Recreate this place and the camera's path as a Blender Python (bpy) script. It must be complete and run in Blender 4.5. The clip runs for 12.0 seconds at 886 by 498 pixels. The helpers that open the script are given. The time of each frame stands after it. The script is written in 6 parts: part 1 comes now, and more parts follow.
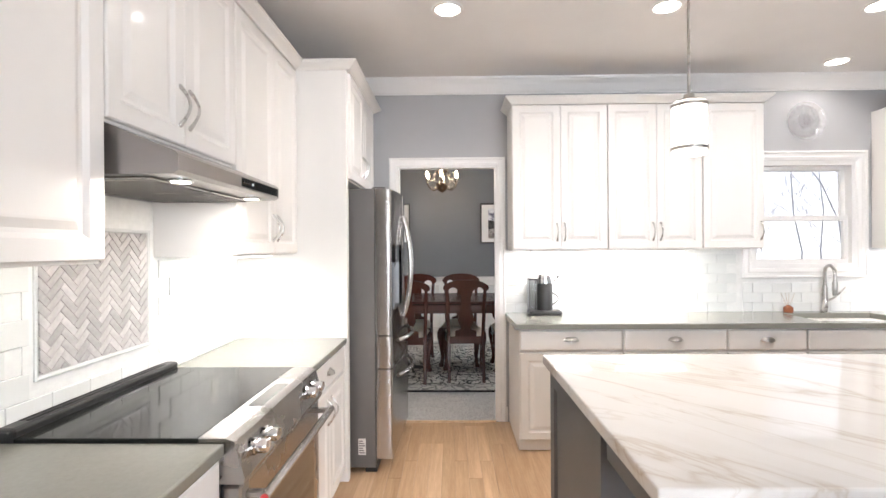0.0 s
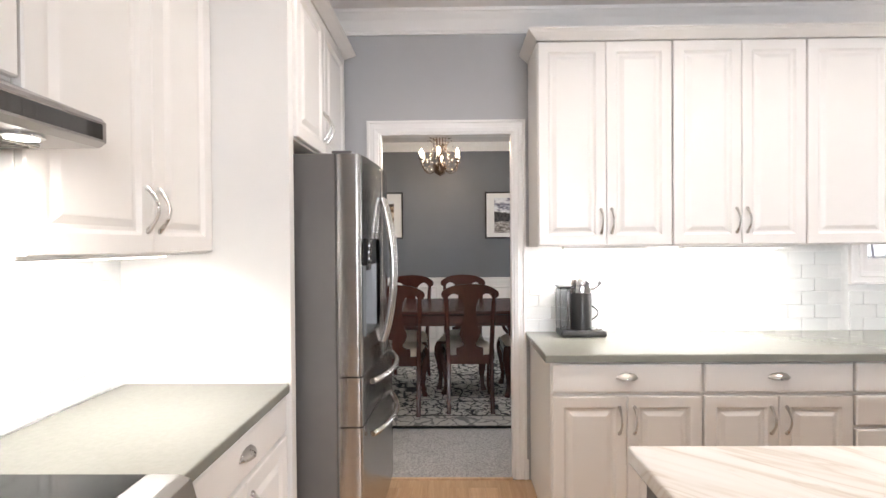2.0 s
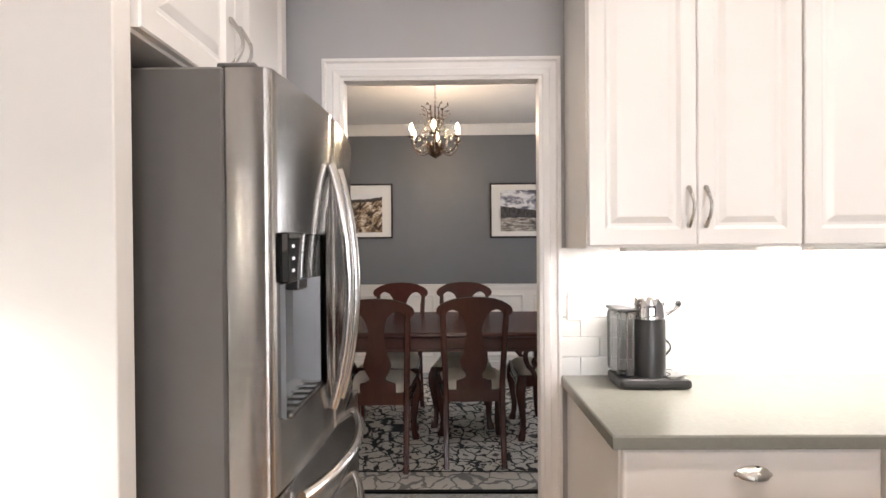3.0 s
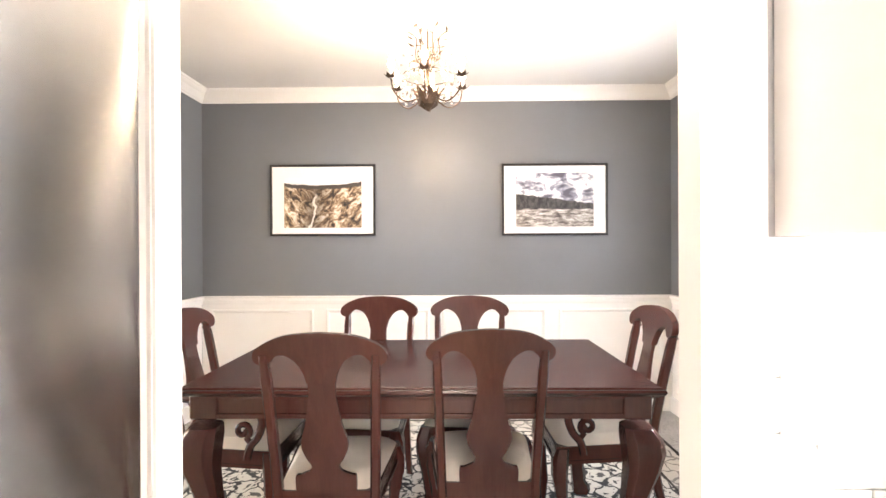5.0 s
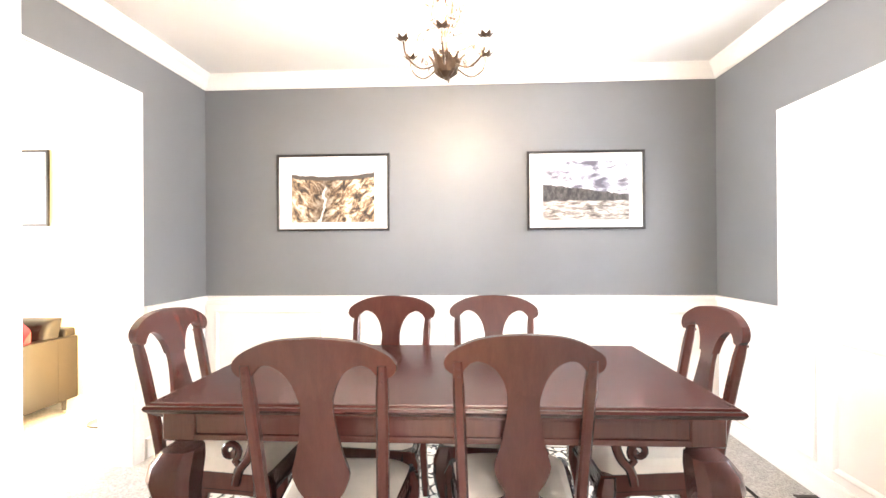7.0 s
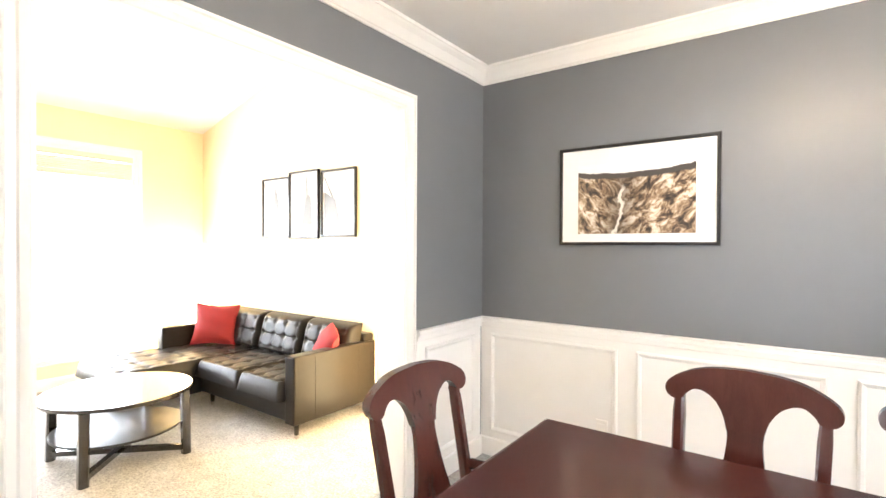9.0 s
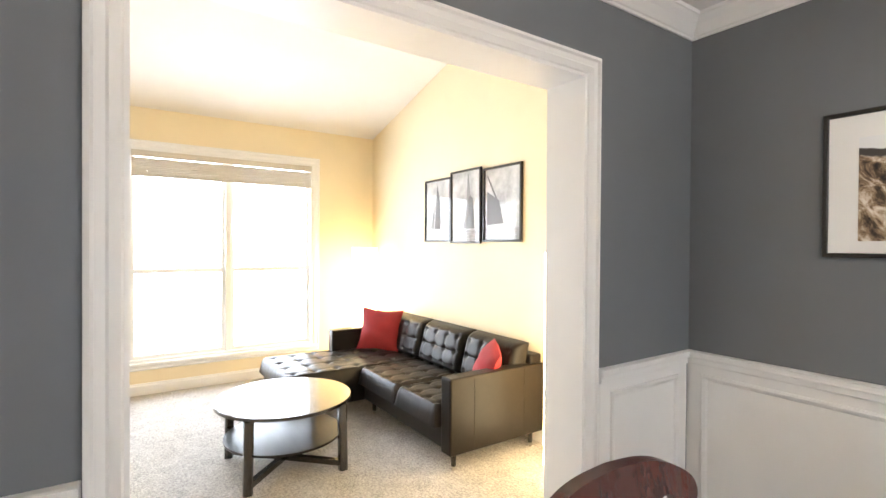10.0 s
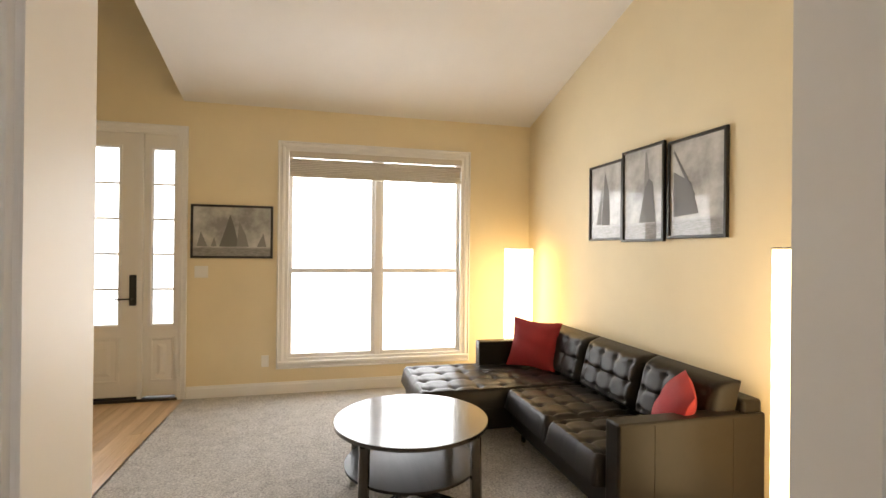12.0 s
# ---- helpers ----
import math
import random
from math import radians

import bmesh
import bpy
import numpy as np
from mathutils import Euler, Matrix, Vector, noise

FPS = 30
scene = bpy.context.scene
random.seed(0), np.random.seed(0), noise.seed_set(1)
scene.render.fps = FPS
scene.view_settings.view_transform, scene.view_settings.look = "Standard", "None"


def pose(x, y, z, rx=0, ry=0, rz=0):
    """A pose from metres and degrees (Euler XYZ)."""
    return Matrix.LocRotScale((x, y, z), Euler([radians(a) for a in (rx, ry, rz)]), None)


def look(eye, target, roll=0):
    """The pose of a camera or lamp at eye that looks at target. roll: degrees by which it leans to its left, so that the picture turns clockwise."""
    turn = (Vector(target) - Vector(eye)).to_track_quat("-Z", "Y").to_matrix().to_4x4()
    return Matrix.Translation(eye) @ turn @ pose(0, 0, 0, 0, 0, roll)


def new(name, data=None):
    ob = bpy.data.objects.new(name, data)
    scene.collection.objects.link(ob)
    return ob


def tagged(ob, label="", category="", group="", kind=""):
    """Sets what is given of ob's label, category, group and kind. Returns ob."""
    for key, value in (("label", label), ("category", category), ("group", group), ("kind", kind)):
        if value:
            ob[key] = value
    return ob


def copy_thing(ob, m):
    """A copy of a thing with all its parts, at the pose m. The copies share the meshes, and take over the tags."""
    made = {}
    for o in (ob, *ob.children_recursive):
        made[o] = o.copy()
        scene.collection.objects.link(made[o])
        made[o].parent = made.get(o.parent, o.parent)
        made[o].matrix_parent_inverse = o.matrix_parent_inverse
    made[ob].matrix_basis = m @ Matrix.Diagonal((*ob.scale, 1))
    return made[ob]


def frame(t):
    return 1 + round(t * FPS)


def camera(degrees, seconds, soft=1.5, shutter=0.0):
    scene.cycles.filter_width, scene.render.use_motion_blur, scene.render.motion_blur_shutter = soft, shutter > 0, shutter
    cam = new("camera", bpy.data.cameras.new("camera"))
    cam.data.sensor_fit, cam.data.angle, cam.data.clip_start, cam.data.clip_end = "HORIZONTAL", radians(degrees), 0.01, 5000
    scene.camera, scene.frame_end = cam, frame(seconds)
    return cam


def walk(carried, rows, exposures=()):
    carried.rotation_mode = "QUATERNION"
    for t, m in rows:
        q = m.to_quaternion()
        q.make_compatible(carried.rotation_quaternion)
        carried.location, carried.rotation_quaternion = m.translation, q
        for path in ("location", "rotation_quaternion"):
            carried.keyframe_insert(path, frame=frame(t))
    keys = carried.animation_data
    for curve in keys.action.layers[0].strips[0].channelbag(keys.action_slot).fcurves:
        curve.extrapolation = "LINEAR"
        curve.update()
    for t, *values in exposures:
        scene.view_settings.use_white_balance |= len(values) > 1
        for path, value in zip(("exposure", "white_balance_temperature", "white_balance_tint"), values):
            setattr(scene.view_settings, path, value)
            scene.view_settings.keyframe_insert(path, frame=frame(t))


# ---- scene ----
cam = camera(85.6, 12.0)
ROWS = [
    (0.0, 0.001, 0.011, 1.406, 89.89, 0.37, 0.92),
    (0.5, -0.003, 0.148, 1.403, 89.80, 0.36, 0.86),
    (1.0, -0.005, 0.347, 1.402, 89.73, 0.31, 0.83),
    (1.5, -0.008, 0.641, 1.403, 89.57, 0.31, 0.87),
    (2.0, -0.005, 1.044, 1.404, 89.43, 0.43, 0.84),
    (2.5, -0.001, 1.507, 1.408, 89.45, 0.45, 0.88),
    (3.0, 0.002, 1.995, 1.399, 89.55, 0.45, 0.72),
    (5.0, 0.007, 3.219, 1.371, 89.88, 0.27, 0.74),
    (5.5, 0.008, 3.320, 1.343, 90.05, 0.28, 0.86),
    (6.0, 0.004, 3.391, 1.324, 90.15, 0.25, 0.91),
    (6.5, 0.002, 3.454, 1.311, 90.13, 0.30, 0.99),
    (8.5, -0.176, 4.087, 1.440, 89.64, -0.05, 25.10),
    (9.0, -0.308, 4.338, 1.471, 89.57, -0.28, 36.09),
    (9.5, -0.511, 4.559, 1.497, 89.44, -0.46, 46.55),
    (10.0, -0.715, 4.745, 1.521, 89.45, -0.40, 55.94),
    (10.5, -0.913, 4.906, 1.528, 89.65, -0.61, 64.10),
    (11.0, -1.086, 5.025, 1.500, 89.80, -0.66, 69.89),
    (11.5, -1.229, 5.129, 1.478, 89.93, -0.60, 73.41),
    (12.0, -1.278, 5.180, 1.456, 90.11, -0.61, 76.05),
]
# exposure follows the clip camera's automatic gain
EXPOSURES = [(0.0, -0.08, 6350, 13), (2.0, -0.20, 6450, 14), (3.0, -0.31, 6750, 16), (3.2, -0.25, 6750, 16), (4.8, 1.27, 6900, 16), (5.5, 1.77, 6650, 16), (6.7, 2.13, 6650, 15), (8.5, 1.65, 6650, 12), (9.5, 1.0, 6350, 11), (10.5, -0.15, 6300, 12), (12.0, -0.76, 7200, 14)]
walk(cam, [(t, pose(x, y, z, rx, ry, rz)) for t, x, y, z, rx, ry, rz in ROWS], EXPOSURES)

# ---- sky, sun and the large lights ----
world = bpy.data.worlds.new("world")
scene.world = world
world.use_nodes = True
wn, wl = world.node_tree.nodes, world.node_tree.links
sky = wn.new("ShaderNodeTexSky")
sky.sky_type, sky.sun_disc = "NISHITA", False
sky.dust_density, sky.air_density = 1.5, 1.0
sky.sun_elevation, sky.sun_rotation = radians(38), radians(200)
wl.new(sky.outputs[0], wn["Background"].inputs[0])
wn["Background"].inputs[1].default_value = 0.15

sun = new("sun", bpy.data.lights.new("sun", "SUN"))
sun.data.energy, sun.data.angle, sun.data.color = 1.0, radians(12), (1.0, 0.95, 0.88)
sun.matrix_basis = look((0, 0, 10), (2.5, 6.5, 0))


def area(name, place, aim, sx, sy, watts, colour, spread=180):
    lamp = bpy.data.lights.new(name, "AREA")
    lamp.shape, lamp.size, lamp.size_y, lamp.energy, lamp.color = "RECTANGLE", sx, sy, watts, colour
    lamp.spread = radians(spread)
    ob = new(name, lamp)
    ob.matrix_basis = look(place, aim)
    return ob


DAY = (0.86, 0.93, 1.0)
WARM = (1.0, 0.80, 0.56)
area("daylight_living_window", (-6.50, 5.73, 1.39), (-3, 5.73, 1.39), 1.95, 2.3, 168, DAY)
area("daylight_dining_window", (2.06, 5.69, 1.56), (0, 5.69, 1.56), 1.6, 1.15, 42, DAY)
area("daylight_front_door", (-6.52, 3.05, 1.30), (-4, 3.05, 1.30), 1.7, 2.5, 85, DAY)

# added fill: assumed daylight from an unseen window behind, brightens the cabinet fronts
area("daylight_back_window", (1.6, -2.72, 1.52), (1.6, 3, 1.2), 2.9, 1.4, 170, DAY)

# ---- materials ----


def shader(name):
    m = bpy.data.materials.new(name)
    m.use_nodes = True
    return m, m.node_tree.nodes, m.node_tree.links, m.node_tree.nodes["Principled BSDF"]


def mix_rgb(nodes, links, fac, a, b, blend="MIX"):
    n = nodes.new("ShaderNodeMix")
    n.data_type, n.blend_type = "RGBA", blend
    for sock, val in ((0, fac), (6, a), (7, b)):
        if hasattr(val, "links"):
            links.new(val, n.inputs[sock])
        else:
            n.inputs[sock].default_value = val if sock == 0 else (*val, 1)
    return n.outputs[2]


def coords(nodes, links, scale=(1, 1, 1), source="Object"):
    tc, mp = nodes.new("ShaderNodeTexCoord"), nodes.new("ShaderNodeMapping")
    mp.inputs["Scale"].default_value = scale
    links.new(tc.outputs[source], mp.inputs[0])
    return mp.outputs[0]


def noise_tex(nodes, links, vec, scale, detail=4.0, rough=0.6, distort=0.0):
    n = nodes.new("ShaderNodeTexNoise")
    n.inputs["Scale"].default_value, n.inputs["Detail"].default_value = scale, detail
    n.inputs["Roughness"].default_value, n.inputs["Distortion"].default_value = rough, distort
    links.new(vec, n.inputs["Vector"])
    return n.outputs["Fac"]


def ramp(nodes, links, fac, stops):
    r = nodes.new("ShaderNodeValToRGB")
    while len(r.color_ramp.elements) < len(stops):
        r.color_ramp.elements.new(0.5)
    for e, (p, c) in zip(r.color_ramp.elements, stops):
        e.position, e.color = p, (*c, 1)
    links.new(fac, r.inputs[0])
    return r.outputs[0]


def bump(nodes, links, height, bsdf, strength, distance=0.002):
    b = nodes.new("ShaderNodeBump")
    b.inputs["Strength"].default_value, b.inputs["Distance"].default_value = strength, distance
    links.new(height, b.inputs["Height"])
    links.new(b.outputs[0], bsdf.inputs["Normal"])


def plain(name, colour, rough=0.5, metal=0.0, vary=0.06, scale=6.0, relief=0.1, fine=180.0, coat=0.0, stretch=(1, 1, 1), random_tone=0.0, depth=0.001):
    """Paint, metal or stone: a base colour with soft stains, a rough-smooth change and a fine grain."""
    m, n, l, b = shader(name)
    v = coords(n, l, stretch)
    big, small = noise_tex(n, l, v, scale), noise_tex(n, l, v, fine, 2.0)
    dark = tuple(c * (1 - vary) for c in colour)
    lite = tuple(min(1, c * (1 + vary)) for c in colour)
    col = ramp(n, l, big, [(0.3, dark), (0.7, lite)])
    if random_tone:
        oi = n.new("ShaderNodeObjectInfo")
        k = 1 - random_tone
        tone = ramp(n, l, oi.outputs["Random"], [(0.0, (k, k, k)), (1.0, (1, 1, 1))])
        col = mix_rgb(n, l, 1.0, col, tone, "MULTIPLY")
    l.new(col, b.inputs["Base Color"])
    rr = n.new("ShaderNodeMapRange")
    rr.inputs["To Min"].default_value, rr.inputs["To Max"].default_value = max(0.02, rough * 0.85), min(1, rough * 1.15)
    l.new(big, rr.inputs["Value"])
    l.new(rr.outputs[0], b.inputs["Roughness"])
    b.inputs["Metallic"].default_value = metal
    b.inputs["Coat Weight"].default_value = coat
    b.inputs["Coat Roughness"].default_value = 0.05
    bump(n, l, small, b, relief, depth)
    return m


def wood(name, dark, lite, rough, stretch, scale=3.0, coat=0.0, random_tone=0.0):
    m, n, l, b = shader(name)
    v = coords(n, l, stretch)
    if random_tone:
        oi, add = n.new("ShaderNodeObjectInfo"), n.new("ShaderNodeVectorMath")
        mul = n.new("ShaderNodeMath")
        mul.operation, mul.inputs[1].default_value = "MULTIPLY", 37.0
        l.new(oi.outputs["Random"], mul.inputs[0])
        l.new(v, add.inputs[0])
        l.new(mul.outputs[0], add.inputs[1])
        v = add.outputs[0]
    grain = noise_tex(n, l, v, scale, 8.0, 0.65, 0.6)
    fine = noise_tex(n, l, v, scale * 9, 3.0, 0.6)
    both = n.new("ShaderNodeMath")
    both.operation = "MULTIPLY_ADD"
    both.inputs[1].default_value, both.inputs[2].default_value = 0.35, 0.0
    l.new(fine, both.inputs[0])
    summ = n.new("ShaderNodeMath")
    l.new(grain, summ.inputs[0])
    l.new(both.outputs[0], summ.inputs[1])
    col = ramp(n, l, summ.outputs[0], [(0.42, dark), (0.85, lite)])
    if random_tone:
        k = 1 - random_tone
        tone = ramp(n, l, oi.outputs["Random"], [(0.0, (k, k * 0.94, k * 0.86)), (0.55, (0.95, 0.92, 0.88)), (1.0, (1, 1, 1))])
        col = mix_rgb(n, l, 1.0, col, tone, "MULTIPLY")
    l.new(col, b.inputs["Base Color"])
    b.inputs["Roughness"].default_value = rough
    b.inputs["Coat Weight"].default_value, b.inputs["Coat Roughness"].default_value = coat, 0.12
    bump(n, l, fine, b, 0.12, 0.001)
    return m


def glow(name, colour, strength):
    m, n, l, b = shader(name)
    b.inputs["Base Color"].default_value = (*colour, 1)
    b.inputs["Emission Color"].default_value = (*colour, 1)
    b.inputs["Emission Strength"].default_value = strength
    return m


def clear(name, tint=(1, 1, 1), rough=0.0, ior=1.45):
    m, n, l, b = shader(name)
    b.inputs["Base Color"].default_value = (*tint, 1)
    b.inputs["Transmission Weight"].default_value = 1.0
    b.inputs["Roughness"].default_value, b.inputs["IOR"].default_value = rough, ior
    return m


WHITE = plain("cabinet_white", (0.80, 0.775, 0.74), 0.38, vary=0.02, scale=3, relief=0.02, fine=90, coat=0.1)
TRIM = plain("trim_white", (0.80, 0.785, 0.765), 0.42, vary=0.02, scale=4, relief=0.0, fine=70)
CEIL = plain("ceiling_paint", (0.80, 0.775, 0.755), 0.9, vary=0.025, scale=2, relief=0.3, fine=260)
CEIL_D = plain("dining_ceiling_paint", (0.73, 0.71, 0.69), 0.9, vary=0.025, scale=2, relief=0.3, fine=260)
GREY_WALL = plain("kitchen_wall_paint", (0.42, 0.42, 0.425), 0.75, vary=0.03, scale=2.5, relief=0.25, fine=220)
BLUE_WALL = plain("dining_wall_paint", (0.150, 0.160, 0.175), 0.40, vary=0.04, scale=2.5, relief=0.25, fine=220)
CREAM_WALL = plain("living_wall_paint", (0.77, 0.66, 0.455), 0.75, vary=0.03, scale=2.0, relief=0.3, fine=200)
PLAIN_WALL = plain("plain_wall_paint", (0.55, 0.54, 0.52), 0.8, vary=0.03, relief=0.2)
QUARTZ = plain("quartz_counter", (0.215, 0.215, 0.185), 0.18, vary=0.045, scale=70, relief=0.0, fine=400)
TILE = plain("glazed_tile", (0.78, 0.79, 0.77), 0.12, vary=0.02, scale=5, relief=0.10, fine=25, random_tone=0.06, depth=0.003)
GROUT = plain("grout", (0.78, 0.78, 0.76), 0.9, vary=0.05, scale=30, relief=0.4)
STONE_MIX = plain("mosaic_stone", (0.60, 0.575, 0.56), 0.40, vary=0.14, scale=30, relief=0.08, fine=120, random_tone=0.36)
STEEL = plain("stainless_steel", (0.47, 0.455, 0.435), 0.22, 1.0, vary=0.03, scale=8, relief=0.03, fine=60, stretch=(1, 1, 40))
STEEL_H = plain("stainless_brushed_along", (0.40, 0.385, 0.37), 0.27, 1.0, vary=0.02, scale=3, relief=0.0)
DARK_STEEL = plain("dark_stainless_front", (0.25, 0.245, 0.24), 0.20, 1.0, vary=0.06, scale=6, relief=0.05, fine=60, stretch=(1, 1, 30))
DOOR_STEEL = plain("brushed_door_steel", (0.50, 0.485, 0.465), 0.20, 1.0, vary=0.04, scale=4, relief=0.0, stretch=(1, 1, 20))
ds = DOOR_STEEL.node_tree
grain_dir = ds.nodes.new("ShaderNodeTangent")
grain_dir.direction_type, grain_dir.axis = "RADIAL", "Z"
ds.links.new(grain_dir.outputs[0], ds.nodes["Principled BSDF"].inputs["Tangent"])
ds.nodes["Principled BSDF"].inputs["Anisotropic"].default_value = 0.95
ds.nodes["Principled BSDF"].inputs["Anisotropic Rotation"].default_value = 0.25
HANDLE_STEEL = plain("polished_handle_steel", (0.68, 0.665, 0.64), 0.20, 1.0, vary=0.02, scale=5, relief=0.0)
NICHE_GREY = plain("dispenser_grey_plastic", (0.20, 0.215, 0.23), 0.25, vary=0.03, relief=0.0)
FRIDGE_SIDE = plain("grey_fridge_side", (0.135, 0.127, 0.119), 0.32, 0.0, vary=0.05, scale=5, relief=0.2, fine=300)
NICKEL = plain("brushed_nickel", (0.52, 0.50, 0.47), 0.28, 1.0, vary=0.05, scale=30, relief=0.05)
CHROME = plain("chrome", (0.80, 0.80, 0.80), 0.07, 1.0, vary=0.02, relief=0.0)
BLACK_GLASS = plain("black_glass", (0.012, 0.012, 0.012), 0.04, vary=0.1, relief=0.0, coat=0.5)
COOK_GLASS = plain("ceramic_cooktop_glass", (0.014, 0.015, 0.014), 0.10, vary=0.1, relief=0.0)
COOK_GLASS.node_tree.nodes["Principled BSDF"].inputs["Specular IOR Level"].default_value = 0.15
HOOD_STEEL = plain("hood_satin_steel", (0.33, 0.31, 0.30), 0.30, 1.0, vary=0.04, scale=5, relief=0.0)
BLACK = plain("black_plastic", (0.018, 0.018, 0.018), 0.32, vary=0.15, relief=0.1)
DARK_GAP = plain("shadow_gap_black", (0.02, 0.02, 0.02), 0.8, relief=0.0)
ISLAND_PAINT = plain("island_dark_grey_paint", (0.105, 0.105, 0.108), 0.45, vary=0.05, scale=4, relief=0.08)
OVEN_GLASS = plain("oven_door_glass", (0.035, 0.028, 0.022), 0.06, vary=0.1, relief=0.0, coat=0.6)
OAK = wood("oak_planks", (0.47, 0.295, 0.165), (0.72, 0.51, 0.325), 0.30, (14, 0.8, 8), 1.6, 0.2, random_tone=0.24)
OAK_X = wood("oak_planks_entry", (0.50, 0.33, 0.18), (0.72, 0.52, 0.32), 0.33, (0.8, 14, 8), 1.6, 0.15, random_tone=0.22)
CHERRY = wood("dark_cherry", (0.044, 0.0115, 0.0088), (0.064, 0.0175, 0.013), 0.27, (14, 14, 1.0), 2.6, 0.2)
CHERRY_TOP = wood("dark_cherry_tabletop", (0.034, 0.0088, 0.0075), (0.052, 0.0145, 0.012), 0.26, (0.7, 16, 6), 2.0, 0.25)
ESPRESSO_SHELF = wood("black_brown_shelf_veneer", (0.008, 0.006, 0.005), (0.020, 0.015, 0.012), 0.30, (1.0, 9, 9), 2.5, 0.0)
ESPRESSO_SHELF.node_tree.nodes["Principled BSDF"].inputs["Specular IOR Level"].default_value = 0.25
ESPRESSO = wood("black_brown_veneer", (0.008, 0.006, 0.005), (0.022, 0.016, 0.013), 0.22, (1.0, 9, 9), 2.5, 1.0)
FABRIC = plain("cream_seat_fabric", (0.62, 0.56, 0.47), 0.9, vary=0.06, scale=12, relief=0.6, fine=420)
LEATHER = plain("black_leather", (0.015, 0.012, 0.0105), 0.36, vary=0.12, scale=14, relief=0.35, fine=230)
LEATHER.node_tree.nodes["Principled BSDF"].inputs["Specular IOR Level"].default_value = 0.21
RED = plain("red_cushion_cloth", (0.30, 0.022, 0.026), 0.85, vary=0.12, scale=9, relief=0.7, fine=380)
BRONZE = plain("aged_bronze", (0.075, 0.048, 0.032), 0.48, 0.7, vary=0.3, scale=30, relief=0.3)
FRAME_BLACK = plain("black_picture_frame", (0.014, 0.012, 0.011), 0.35, vary=0.2, relief=0.1)
MATBOARD = plain("white_matboard", (0.80, 0.79, 0.77), 0.6, vary=0.015, relief=0.1, coat=0.55)
CAN_GLOW = glow("can_light_lens", (1.0, 0.93, 0.82), 14)
STRIP_GLOW = glow("under_cabinet_strip", (1.0, 0.97, 0.92), 18)
HOOD_GLOW = glow("hood_light_lens", (1.0, 0.95, 0.85), 10)
PENDANT_GLOW = glow("pendant_opal_glass", (1.0, 0.94, 0.86), 4.0)
BULB_GLOW = glow("candle_bulb", (1.0, 0.80, 0.52), 45)
PAPER_GLOW = glow("lit_rice_paper", (1.0, 0.78, 0.44), 9.5)
DISPLAY = glow("display_white", (0.9, 0.95, 1.0), 0.7)
GLASS = clear("clear_glass")
PLATE_GLASS = plain("clear_cut_glass", (0.52, 0.52, 0.53), 0.06, vary=0.04, scale=40, relief=0.15, fine=60, depth=0.002)
PLATE_GLASS.node_tree.nodes["Principled BSDF"].inputs["Alpha"].default_value = 0.24
PLATE_GLASS.node_tree.nodes["Principled BSDF"].inputs["Specular IOR Level"].default_value = 1.0
CRYSTAL = clear("crystal", (1, 0.98, 0.94), 0.08, 1.55)
ACRYLIC = clear("smoked_acrylic", (0.42, 0.43, 0.44), 0.05)
BLIND = plain("woven_blind", (0.60, 0.55, 0.47), 0.8, vary=0.12, scale=40, relief=0.5, fine=120, stretch=(1, 1, 6))
BARK = plain("bark", (0.48, 0.47, 0.49), 0.9, vary=0.2, scale=20, relief=0.6)
LAWN = plain("winter_grass", (0.46, 0.46, 0.41), 0.95, vary=0.25, scale=2, relief=0.5, fine=40)
VENT = plain("floor_vent_bronze", (0.05, 0.04, 0.035), 0.45, 0.6, relief=0.1)
OUTLET = plain("outlet_plastic", (0.78, 0.76, 0.72), 0.35, vary=0.01, relief=0.0)


def carpet(name, dark, lite):
    m, n, l, b = shader(name)
    v = coords(n, l)
    tuft, cloud = noise_tex(n, l, v, 62, 4.0, 0.75), noise_tex(n, l, v, 9, 6.0, 0.75, 0.8)
    tone = ramp(n, l, cloud, [(0.34, tuple(c * 0.62 for c in dark)), (0.62, lite)])
    col = mix_rgb(n, l, 0.55, tone, ramp(n, l, tuft, [(0.36, tuple(c * 0.35 for c in dark)), (0.64, tuple(min(1, c * 1.45) for c in lite))]))
    l.new(col, b.inputs["Base Color"])
    b.inputs["Roughness"].default_value = 1.0
    b.inputs["Sheen Weight"].default_value = 0.3
    bump(n, l, tuft, b, 0.9, 0.012)
    return m


CARPET_D = carpet("dining_carpet", (0.30, 0.29, 0.285), (0.46, 0.45, 0.44))
CARPET_L = carpet("living_carpet", (0.33, 0.312, 0.295), (0.565, 0.54, 0.512))


